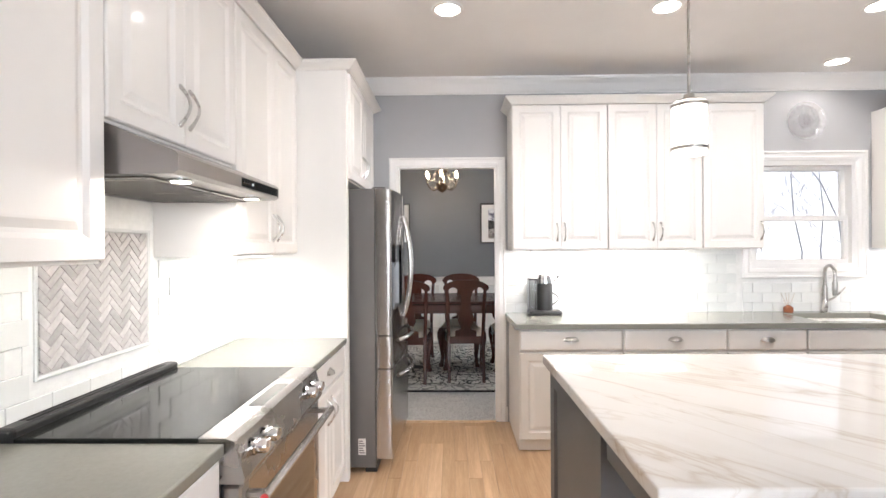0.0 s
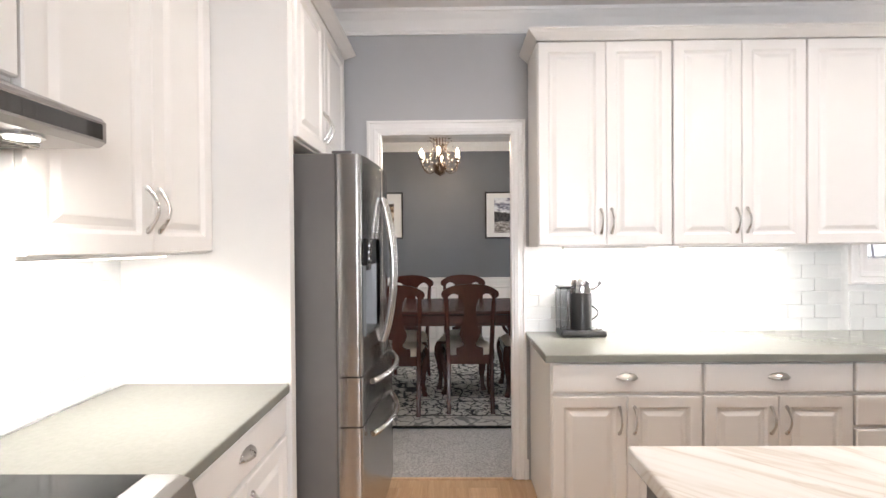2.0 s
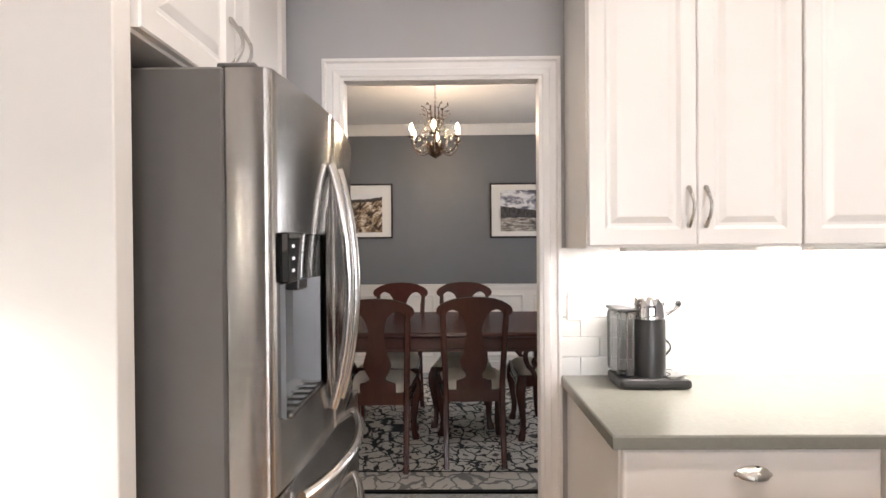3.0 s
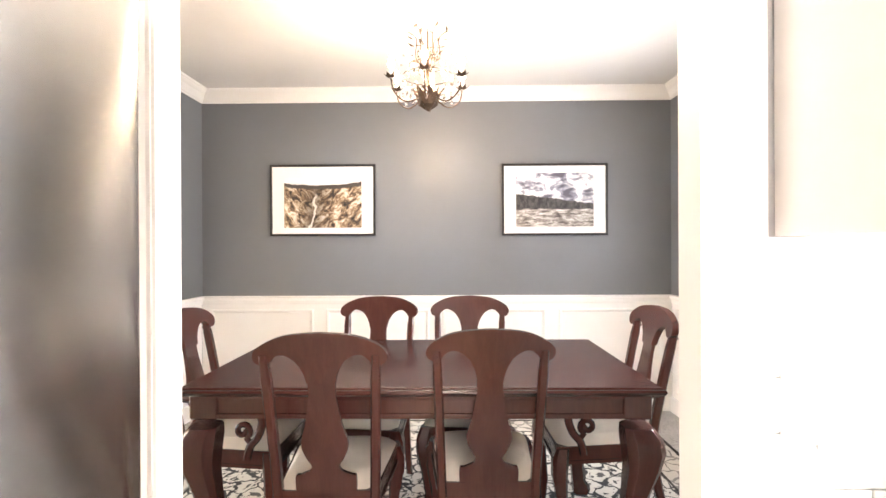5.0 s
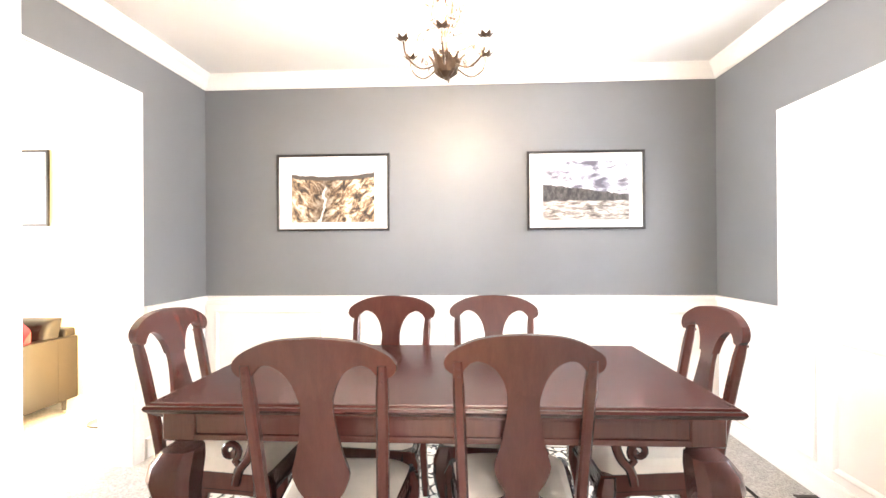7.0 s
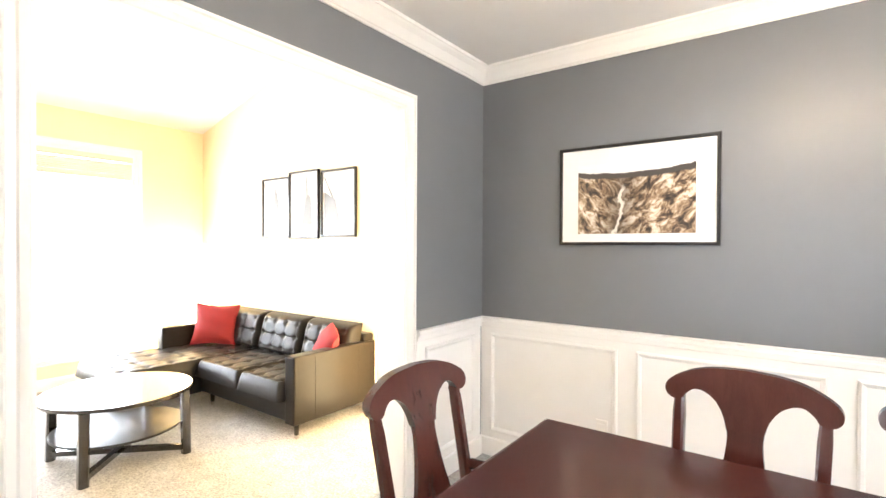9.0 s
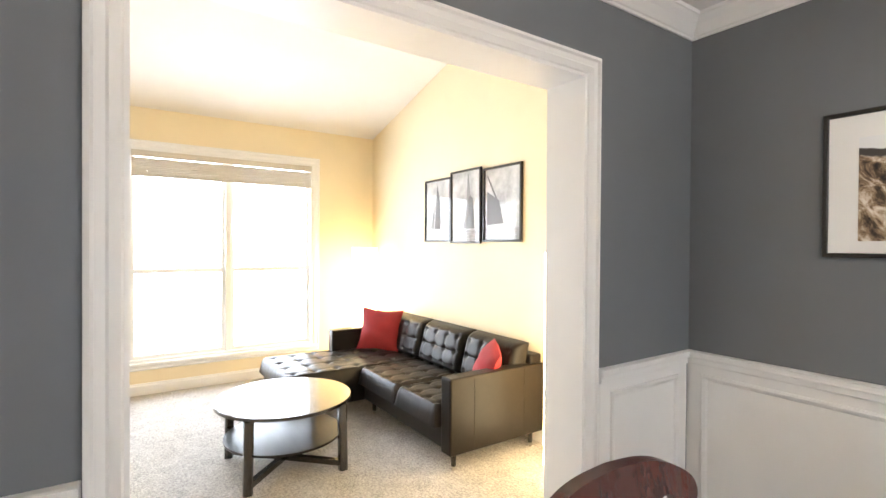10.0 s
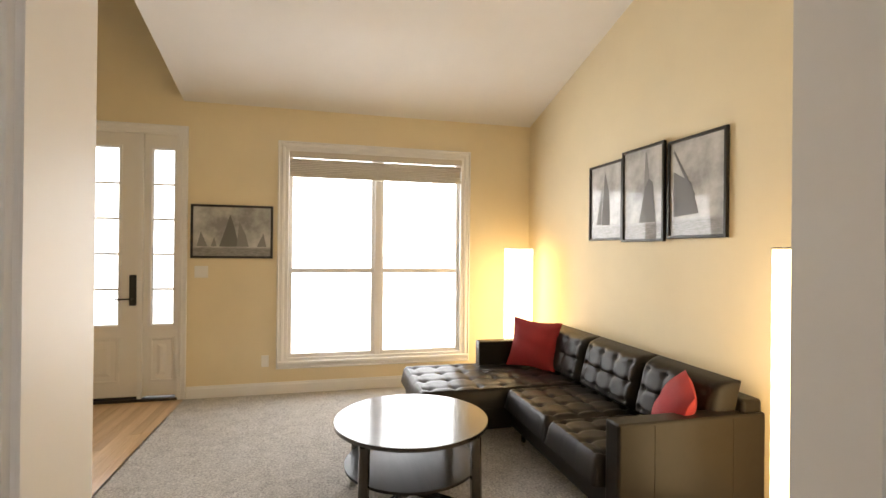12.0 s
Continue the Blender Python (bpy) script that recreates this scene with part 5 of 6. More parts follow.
# recessed ceiling lights
for x, y in ((-0.008, 2.738), (1.233, 2.742), (2.448, 2.76), (2.86, 3.591)):
    can = thing("recessed_light", (x, y, KZ - 0.006), "round lit recessed ceiling light with white trim ring", "light", "recessed ceiling lights")
    bm = B()
    lathe(bm, [(0.092, KZ - 0.0005), (0.090, KZ - 0.006), (0.074, KZ - 0.007), (0.070, KZ - 0.002)], (x, y, 0), 28)
    part("trim_ring", bm, TRIM, can, smooth=True)
    bm = B()
    lathe(bm, [(0.070, KZ - 0.001), (0.066, KZ - 0.0045), (0.0, KZ - 0.0045)], (x, y, 0), 28)
    part("lens", bm, CAN_GLOW, can)
    area("can_lamp", (x, y, KZ - 0.012), (x, y, 0), 0.12, 0.12, 4 if y > 3 else 11, (1.0, 0.93, 0.86), 150)

# glass plate hung on the wall over the window
plate = thing("glass_wall_plate", (2.836, KY1 - 0.03, 2.24), "round cut-glass plate hung above the window", "plate")
bm = B()
lathe(bm, [(0.150, 0.030), (0.156, 0.036), (0.148, 0.034), (0.122, 0.014), (0.116, 0.020), (0.108, 0.012), (0.085, 0.012), (0.05, 0.010), (0.0, 0.010), (0.0, 0.004), (0.05, 0.004), (0.09, 0.006), (0.13, 0.014)], (2.836, KY1, 2.40), 40, "y")
part("dish", bm, PLATE_GLASS, plate, smooth=True)
bm = B()
lathe(bm, [(0.055, 0.012), (0.06, 0.022), (0.045, 0.026), (0.03, 0.018), (0.016, 0.03), (0.0, 0.032)], (2.836, KY1, 2.40), 28, "y")
part("boss", bm, PLATE_GLASS, plate, smooth=True)
for k in range(18):
    a = 2 * math.pi * k / 18
    bm = B()
    tube(bm, [(2.836 + r * math.cos(a), KY1 - d, 2.40 + r * math.sin(a)) for r, d in ((0.088, 0.017), (0.110, 0.020), (0.142, 0.036))], [0.002, 0.0045, 0.002], 5)
    part("cut_facet", bm, PLATE_GLASS, plate)

# ---- dining room ----
rug = single("area_rug", box(-1.72, 1.52, 4.67, 7.0, 0.001, 0.013, 0.004), rug_material(1.62, 1.165), "cream and black floral wool rug under the table", "rug", base=(-0.10, 5.835, 0.001))

TX0, TX1, TY0, TY1, TZ = -1.035, 0.815, 5.00, 5.975, 0.847
table = thing("dining_table", ((TX0 + TX1) / 2, (TY0 + TY1) / 2, 0.013), "dark cherry dining table with carved cabriole legs", "table")
bm = B()
rings(bm, lambda u, v, w: (u, v, w), TX0, TX1, TY0, TY1, [(0.035, TZ - 0.038), (0.012, TZ - 0.034), (0.004, TZ - 0.026), (0.0, TZ - 0.018), (0.004, TZ - 0.010), (0.012, TZ - 0.008), (0.016, TZ - 0.002), (0.022, TZ)])
part("tabletop", bm, CHERRY_TOP, table, "polished dark cherry tabletop")
for y0, y1 in ((TY0 + 0.05, TY0 + 0.075), (TY1 - 0.075, TY1 - 0.05)):
    bm = B()
    bx(bm, TX0 + 0.12, TX1 - 0.12, y0, y1, TZ - 0.125, TZ - 0.037)
    bx(bm, TX0 + 0.12, TX1 - 0.12, y0 - 0.008, y1 + 0.008, TZ - 0.130, TZ - 0.108, 0.005, 2)
    bx(bm, TX0 + 0.12, TX1 - 0.12, y0 - 0.006, y1 + 0.006, TZ - 0.056, TZ - 0.040, 0.004, 2)
    part("apron", bm, CHERRY, table)
for x0, x1 in ((TX0 + 0.05, TX0 + 0.075), (TX1 - 0.075, TX1 - 0.05)):
    bm = B()
    bx(bm, x0, x1, TY0 + 0.12, TY1 - 0.12, TZ - 0.125, TZ - 0.037)
    bx(bm, x0 - 0.008, x1 + 0.008, TY0 + 0.12, TY1 - 0.12, TZ - 0.130, TZ - 0.108, 0.005, 2)
    part("apron", bm, CHERRY, table)
for sx, lx in ((-1, TX0 + 0.095), (1, TX1 - 0.095)):
    for sy, ly in ((-1, TY0 + 0.095), (1, TY1 - 0.095)):
        bm = B()
        bx(bm, lx - 0.055, lx + 0.055, ly - 0.055, ly + 0.055, TZ - 0.132, TZ - 0.037, 0.006)
        secs = []
        for z, off, half in ((0.635, 0.010, 0.060), (0.60, 0.022, 0.076), (0.555, 0.028, 0.078), (0.49, 0.024, 0.066), (0.40, 0.008, 0.052), (0.28, -0.010, 0.042), (0.16, -0.014, 0.036), (0.09, -0.006, 0.036), (0.06, 0.008, 0.046), (0.035, 0.014, 0.050), (0.013, 0.012, 0.044)):
            secs.append(((lx + sx * off, ly + sy * off, 0.013 + (z - 0.013) * (TZ - 0.013) / 0.777), half * 0.92, half * 0.92))
        loft(bm, secs)
        part("leg", bm, CHERRY, table, "carved cabriole leg", True)


def outline_solid(bm, pts, y_of, thick):
    """A flat outline (x, z) given a thickness, bent by y_of(x, z)."""
    f = [bm.verts.new((x, y_of(x, z) - thick / 2, z)) for x, z in pts]
    g = [bm.verts.new((x, y_of(x, z) + thick / 2, z)) for x, z in pts]
    n = len(pts)
    for ring in (f, g):
        face = bm.faces.new(ring)
        bmesh.ops.triangulate(bm, faces=[face])
    for i in range(n):
        bm.faces.new((f[i], f[(i + 1) % n], g[(i + 1) % n], g[i]))
    return bm


def back_curve(x, z):
    lean = -0.215 - 0.095 * max(0.0, (z - 0.46) / 0.58) ** 1.25
    return lean - 0.012 * (1 - (x / 0.27) ** 2) * max(0.0, (z - 0.46) / 0.58)


def smooth_line(keys, per=5):
    """Catmull-Rom through the keys."""
    out = []
    for i in range(len(keys) - 1):
        p0, p1, p2, p3 = (Vector(keys[max(0, min(len(keys) - 1, j))]) for j in (i - 1, i, i + 1, i + 2))
        for k in range(per):
            t = k / per
            out.append(tuple(0.5 * ((2 * p1) + (p2 - p0) * t + (2 * p0 - 5 * p1 + 4 * p2 - p3) * t * t + (3 * p1 - p0 - 3 * p2 + p3) * t ** 3)))
    out.append(tuple(keys[-1]))
    return out


def dining_chair(name, arms, label, group):
    c = thing(name, (0, 0, 0), label, "chair", group)
    # crest: a broad arch with round drooping ears, cut away below on both sides of the splat
    half = smooth_line([(0.0, 1.066), (0.09, 1.060), (0.15, 1.047), (0.20, 1.024), (0.228, 1.002), (0.237, 0.979), (0.229, 0.957), (0.207, 0.945), (0.184, 0.950), (0.171, 0.967), (0.148, 0.984), (0.118, 0.982), (0.086, 0.960), (0.062, 0.922), (0.050, 0.880)])
    pts = [(x, z) for x, z in half] + [(-x, z) for x, z in half[::-1][:-1]]
    bm = B()
    outline_solid(bm, pts, back_curve, 0.030)
    part("crest_rail", bm, CHERRY, c, "arched crest rail with round ears", True)
    half = smooth_line([(0.050, 0.881), (0.048, 0.845), (0.054, 0.79), (0.067, 0.72), (0.084, 0.66), (0.085, 0.63), (0.070, 0.59), (0.052, 0.560), (0.060, 0.540), (0.095, 0.524), (0.112, 0.516), (0.112, 0.44)])
    bm, last = B(), None
    for x, z in half:
        y = back_curve(0.0, z)
        row = [bm.verts.new(p) for p in ((-x, y - 0.008, z), (-x * 0.5, y - 0.010, z), (x * 0.5, y - 0.010, z), (x, y - 0.008, z), (x, y + 0.008, z), (-x, y + 0.008, z))]
        if last:
            for i in range(6):
                bm.faces.new((last[i], last[(i + 1) % 6], row[(i + 1) % 6], row[i]))
        else:
            bm.faces.new(row)
        last = row
    bm.faces.new(last)
    part("splat", bm, CHERRY, c, "vase-shaped back splat", True)
    for s in (-1, 1):
        bm = B()
        secs = []
        for z in (0.0, 0.12, 0.26, 0.40, 0.46, 0.58, 0.70, 0.81, 0.90, 0.985):
            if z < 0.46:
                y, x, h = -0.215 - 0.10 * (1 - z / 0.46) ** 1.6, s * 0.180, 0.017 + 0.006 * z
            else:
                y, x, h = back_curve(0.22, z) - 0.012 * (z - 0.46) / 0.46, s * (0.180 + 0.015 * (z - 0.46) / 0.46), 0.018 if z < 0.95 else 0.013
            secs.append(((x, y, z), h, h * 1.1))
        loft(bm, secs)
        leg = part("back_leg", bm, CHERRY, c, smooth=True)
        for z in (0.94, 0.965):
            bm = B()
            lathe(bm, [(0.0, -0.002), (0.0055, -0.002), (0.0055, 0.0015), (0.0, 0.003)], (s * 0.196, back_curve(0.22, z) - 0.036, z), 8, "y")
            part("plug", bm, CHERRY, leg, "round wooden screw plug", True)
        bm = B()
        secs = [((s * (0.205 + o), 0.205 + o, z), h, h) for z, o, h in ((0.455, 0.0, 0.030), (0.41, 0.012, 0.036), (0.34, 0.016, 0.034), (0.24, 0.004, 0.025), (0.12, -0.008, 0.019), (0.05, -0.002, 0.019), (0.02, 0.008, 0.026), (0.0, 0.008, 0.024))]
        loft(bm, secs)
        part("front_leg", bm, CHERRY, c, "slender cabriole leg", True)
    bm = B()
    for z0, z1, g in ((0.395, 0.462, 0.0), (0.385, 0.40, 0.006)):
        lo, hi = [], []
        for x, y in ((-0.186 - g, -0.225), (0.186 + g, -0.225), (0.228 + g, 0.235 + g), (-0.228 - g, 0.235 + g)):
            lo.append(bm.verts.new((x, y, z0))), hi.append(bm.verts.new((x, y, z1)))
        bm.faces.new(lo), bm.faces.new(hi)
        for i in range(4):
            bm.faces.new((lo[i], lo[(i + 1) % 4], hi[(i + 1) % 4], hi[i]))
    part("seat_frame", bm, CHERRY, c)
    bm = B()
    n = 12
    grid = []
    for j in range(n + 1):
        v = -1 + 2 * j / n
        row = []
        for i in range(n + 1):
            u = -1 + 2 * i / n
            half_w = 0.180 + 0.044 * (v + 1) / 2
            puff = (1 - abs(u) ** 5) * (1 - abs(v) ** 5)
            row.append(bm.verts.new((u * half_w * (1 - 0.03 * abs(v) ** 8), 0.004 + v * 0.222 * (1 - 0.03 * abs(u) ** 8), 0.460 + 0.054 * max(0, puff) ** 0.45)))
        grid.append(row)
    for j in range(n):
        for i in range(n):
            bm.faces.new((grid[j][i], grid[j][i + 1], grid[j + 1][i + 1], grid[j + 1][i]))
    part("seat", bm, FABRIC, c, "cream upholstered seat pad", True)
    if arms:
        for s in (-1, 1):
            bm = B()
            tube(bm, smooth_line([(s * 0.200, -0.235, 0.690), (s * 0.222, -0.12, 0.686), (s * 0.243, 0.0, 0.672), (s * 0.256, 0.09, 0.664), (s * 0.257, 0.150, 0.662), (s * 0.257, 0.182, 0.640), (s * 0.257, 0.189, 0.595), (s * 0.257, 0.170, 0.540), (s * 0.252, 0.134, 0.495), (s * 0.246, 0.118, 0.440)], 5), 0.018, 10)
            part("arm", bm, CHERRY, c, "arm curving down to the seat rail", True)
            bm = B()
            tube(bm, [(s * 0.254, 0.142, 0.505)] + arc(18, lambda k: (s * 0.256, 0.104 + (0.036 - 0.026 * k) * math.cos(-1.1 + 8.2 * k), 0.566 + (0.036 - 0.026 * k) * math.sin(-1.1 + 8.2 * k))), 0.013, 8)
            part("arm_scroll", bm, CHERRY, c, "carved volute under the arm", True)
    return c


G = "chairs round the dining table"
side_chair = dining_chair("dining_chair", False, "dark cherry splat-back dining chair with cream seat", G)
side_chair.matrix_basis = pose(-0.455, 5.205, 0.013, 0, 0, 1)
copy_thing(side_chair, pose(0.150, 5.272, 0.013, 0, 0, 1.2))
copy_thing(side_chair, pose(-0.450, 5.81, 0.013, 0, 0, 174))
copy_thing(side_chair, pose(0.108, 5.83, 0.013, 0, 0, 176))
arm_chair = dining_chair("dining_armchair", True, "dark cherry splat-back armchair at the table end", G)
arm_chair.matrix_basis = pose(-0.990, 5.55, 0.013, 0, 0, -92)
copy_thing(arm_chair, pose(0.712, 5.60, 0.013, 0, 0, 91.5))

# chandelier
CX, CY, CB = -0.095, 5.60, 2.05
chan = thing("chandelier", (CX, CY, CB), "small bronze leaf chandelier with lit candle bulbs and crystals", "chandelier")
bm = B()
lathe(bm, [(0.0, 0.0), (0.008, 0.004), (0.012, 0.016), (0.006, 0.024), (0.030, 0.034), (0.034, 0.044), (0.016, 0.052), (0.040, 0.07), (0.044, 0.09), (0.028, 0.115), (0.012, 0.13), (0.010, 0.25), (0.018, 0.27), (0.008, 0.29), (0.005, 0.30), (0.005, 0.40)], (CX, CY, CB), 16)
part("stem", bm, BRONZE, chan, smooth=True)
bm = B()
lathe(bm, [(0.055, DZ - 0.001), (0.055, DZ - 0.012), (0.03, DZ - 0.03), (0.008, DZ - 0.036)], (CX, CY, 0), 20)
part("ceiling_canopy", bm, BRONZE, chan, smooth=True)
bm = B()
zc = CB + 0.40
while zc < DZ - 0.036:
    k = int(round((zc - CB) / 0.02)) % 2
    ring = [(CX + (0.007 * math.cos(a) if k else 0), CY + (0 if k else 0.007 * math.cos(a)), zc + 0.013 * math.sin(a)) for a in (2 * math.pi * i / 8 for i in range(9))]
    tube(bm, ring, 0.0016, 5)
    zc += 0.02
part("chain", bm, BRONZE, chan)
# the bronze leaf ball at the foot of the stem
for k in range(15):
    a, tier = radians(24 * k * 1.9), k % 3
    d, side_ = Vector((math.cos(a), math.sin(a), 0)), Vector((-math.sin(a), math.cos(a), 0))
    o = Vector((CX, CY, CB))
    bm = B()
    line = [(0.016, 0.012), (0.045, 0.030 + 0.012 * tier), (0.052 + 0.004 * tier, 0.065 + 0.012 * tier), (0.066 + 0.008 * tier, 0.100 + 0.010 * tier)]
    rows_ = [[bm.verts.new(o + d * (r + e * 0.004) + side_ * s * w + Vector((0, 0, z))) for s, e in ((-1, -1), (0, 1), (1, -1))] for (r, z), w in zip(line, (0.006, 0.020, 0.017, 0.001))]
    for p, q in zip(rows_[:-1], rows_[1:]):
        for i in range(2):
            bm.faces.new((p[i], p[i + 1], q[i + 1], q[i]))
    thicken(bm, 0.0015)
    part("ball_leaf", bm, BRONZE, chan)
rnd = random.Random(4)
for k in range(6):
    a = radians(28 + 60 * k)
    d = Vector((math.cos(a), math.sin(a), 0))
    o = Vector((CX, CY, CB))
    bm = B()
    tube(bm, smooth_line([tuple(o + d * 0.02 + Vector((0, 0, 0.11))), tuple(o + d * 0.055 + Vector((0, 0, 0.06))), tuple(o + d * 0.12 + Vector((0, 0, 0.035))), tuple(o + d * 0.18 + Vector((0, 0, 0.075))), tuple(o + d * 0.195 + Vector((0, 0, 0.135)))], 4), 0.0042, 6)
    arm = part("arm", bm, BRONZE, chan, "curled bronze arm", True)
    tip = o + d * 0.195 + Vector((0, 0, 0.135))
    bm = B()
    for i in range(6):
        b = 2 * math.pi * i / 6
        e = Vector((math.cos(b), math.sin(b), 0))
        q = [bm.verts.new(tip + e * r + Vector((0, 0, z)) + Vector((-e.y, e.x, 0)) * s) for r, z, s in ((0.006, 0.0, 0.008), (0.022, 0.010, 0.011), (0.036, 0.022, 0.0), (0.022, 0.010, -0.011), (0.006, 0.0, -0.008))]
        bm.faces.new(q)
    thicken(bm, 0.0015)
    part("leaf_cup", bm, BRONZE, arm)
    bm = B()
    lathe(bm, [(0.008, 0.0), (0.008, 0.045), (0.0, 0.046)], tip, 10)
    part("candle_sleeve", bm, TRIM, arm)
    bm = B()
    lathe(bm, [(0.006, 0.046), (0.017, 0.064), (0.014, 0.086), (0.004, 0.108), (0.0, 0.112)], tip, 10)
    part("bulb", bm, BULB_GLOW, arm, "lit flame-shaped bulb", True)
    for i in range(3):
        s = 0.3 + 0.3 * i
        p = o + d * (0.05 + 0.14 * s) + Vector((0, 0, 0.085 + 0.02 * i * (i - 1)))
        bm = B()
        bmesh.ops.create_icosphere(bm, subdivisions=1, radius=0.009, matrix=Matrix.Translation(p + Vector((0, 0, -0.022))) @ Matrix.Diagonal((0.8, 0.8, 1.7, 1)))
        part("crystal_drop", bm, CRYSTAL, arm)
    bm = B()
    for i in range(4):
        p = o + d * (0.03 + 0.03 * i) + Vector((rnd.uniform(-0.012, 0.012), rnd.uniform(-0.012, 0.012), 0.06 + rnd.uniform(0, 0.05)))
        e = Vector((rnd.uniform(-1, 1), rnd.uniform(-1, 1), rnd.uniform(0.2, 1))).normalized()
        s = e.orthogonal().normalized()
        bm.faces.new([bm.verts.new(p + v) for v in (e * 0.0, e * 0.014 + s * 0.009, e * 0.034, e * 0.014 - s * 0.009)])
    thicken(bm, 0.0015)
    part("leaf_spray", bm, BRONZE, arm)
for k in range(6):
    a = radians(58 + 60 * k)
    d, o = Vector((math.cos(a), math.sin(a), 0)), Vector((CX, CY, CB))
    bm = B()
    tube(bm, smooth_line([tuple(o + d * 0.012 + Vector((0, 0, 0.20))), tuple(o + d * 0.06 + Vector((0, 0, 0.27))), tuple(o + d * 0.055 + Vector((0, 0, 0.36))), tuple(o + d * 0.10 + Vector((0, 0, 0.40)))], 4), 0.003, 5)
    branch = part("leaf_branch", bm, BRONZE, chan, "thin upper bronze branch", True)
    for i in range(5):
        p = o + d * (0.03 + 0.015 * i) + Vector((rnd.uniform(-0.01, 0.01), rnd.uniform(-0.01, 0.01), 0.25 + 0.035 * i))
        e = (d * rnd.uniform(0.2, 1) + Vector((rnd.uniform(-0.6, 0.6), rnd.uniform(-0.6, 0.6), rnd.uniform(-0.3, 0.8)))).normalized()
        s = e.orthogonal().normalized()
        bm = B()
        bm.faces.new([bm.verts.new(p + v) for v in (e * 0.0, e * 0.016 + s * 0.010, e * 0.040, e * 0.016 - s * 0.010)])
        thicken(bm, 0.0015)
        part("leaf", bm, BRONZE, branch)
    for i in range(7):
        p = (o + d * 0.10 + Vector((0, 0, 0.395))).lerp(o + d * 0.165 + Vector((0, 0, 0.13)), i / 6) - Vector((0, 0, 0.03 * math.sin(math.pi * i / 6)))
        bm = B()
        bmesh.ops.create_icosphere(bm, subdivisions=1, radius=0.007, matrix=Matrix.Translation(p))
        part("crystal_bead", bm, CRYSTAL, branch)
for ring_r, ring_z, count in ((0.05, 0.30, 8), (0.09, 0.23, 10), (0.125, 0.175, 12)):
    bm = B()
    tube(bm, [(CX + ring_r * math.cos(2 * math.pi * i / 24), CY + ring_r * math.sin(2 * math.pi * i / 24), CB + ring_z) for i in range(25)], 0.002, 5)
    hoop = part("crystal_hoop", bm, BRONZE, chan)
    for i in range(count):
        a = 2 * math.pi * (i + 0.5 * (count % 4 == 0)) / count
        p = Vector((CX + ring_r * math.cos(a), CY + ring_r * math.sin(a), CB + ring_z - 0.02))
        bm = B()
        bmesh.ops.create_icosphere(bm, subdivisions=1, radius=0.012, matrix=Matrix.Translation(p) @ Matrix.Diagonal((0.8, 0.8, 1.7, 1)))
        part("crystal_drop", bm, CRYSTAL, hoop)
for k in range(6):
    a = radians(28 + 60 * k)
    lamp = new("chandelier_light", bpy.data.lights.new("chandelier_light", "POINT"))
    lamp.data.energy, lamp.data.color, lamp.data.shadow_soft_size = 6, WARM, 0.014
    lamp.location = (CX + 0.195 * math.cos(a), CY + 0.195 * math.sin(a), CB + 0.268)


def picture(name, put, u0, u1, v0, v1, mat_w, print_mat, label, frame_w=0.018, lift=0.0, drawing=()):
    p = thing(name, put((u0 + u1) / 2, v0, lift), label, "picture")
    d = lift
    bm = B()
    rings(bm, put, u0, u1, v0, v1, [(0, d + 0.001), (0, d + 0.022), (0.003, d + 0.025), (frame_w - 0.003, d + 0.025), (frame_w, d + 0.022), (frame_w, d + 0.008)], close=False)
    part("frame", bm, FRAME_BLACK, p, "thin black frame")
    i = frame_w
    if mat_w:
        bm = B()
        rings(bm, put, u0 + i, u1 - i, v0 + i, v1 - i, [(0, d + 0.006), (0, d + 0.010)])
        part("mat", bm, MATBOARD, p, "white mat board")
        mu, lo, hi = mat_w
        bm = B()
        rings(bm, put, u0 + mu, u1 - mu, v0 + lo, v1 - hi, [(0, d + 0.0105), (0, d + 0.0125)])
        pr = part("print", bm, print_mat, p)
    else:
        bm = B()
        rings(bm, put, u0 + i, u1 - i, v0 + i, v1 - i, [(0, d + 0.006), (0, d + 0.011)])
        pr = part("print", bm, print_mat, p)
    for k, (pts, m) in enumerate(drawing):
        bm = B()
        verts = [bm.verts.new(put(u0 + (u1 - u0) * a, v0 + (v1 - v0) * b, d + 0.0125 + 0.0012 * k)) for a, b in pts]
        bm.faces.new(verts)
        thicken(bm, 0.0006)
        part("sail", bm, m, pr)
    return p


picture("framed_picture", south(DY1), -1.505, -0.612, 1.478, 2.080, (0.118, 0.068, 0.112), CANYON, "black-framed canyon photograph with a wide white mat")
picture("framed_picture", south(DY1), 0.452, 1.338, 1.474, 2.076, (0.118, 0.072, 0.078), LAKE, "black-framed cloudy lake photograph with a wide white mat")

vent = thing("floor_vent", (1.70, 6.1, 0.0), "dark bronze floor register in the carpet", "vent")
part("frame", box(1.72, 1.84, 5.80, 6.20, 0.001, 0.006, 0.001), VENT, vent)
for i in range(10):
    part("slat", box(1.735, 1.825, 5.825 + 0.036 * i, 5.843 + 0.036 * i, 0.006, 0.009), DARK_GAP, vent)

# ---- living room ----


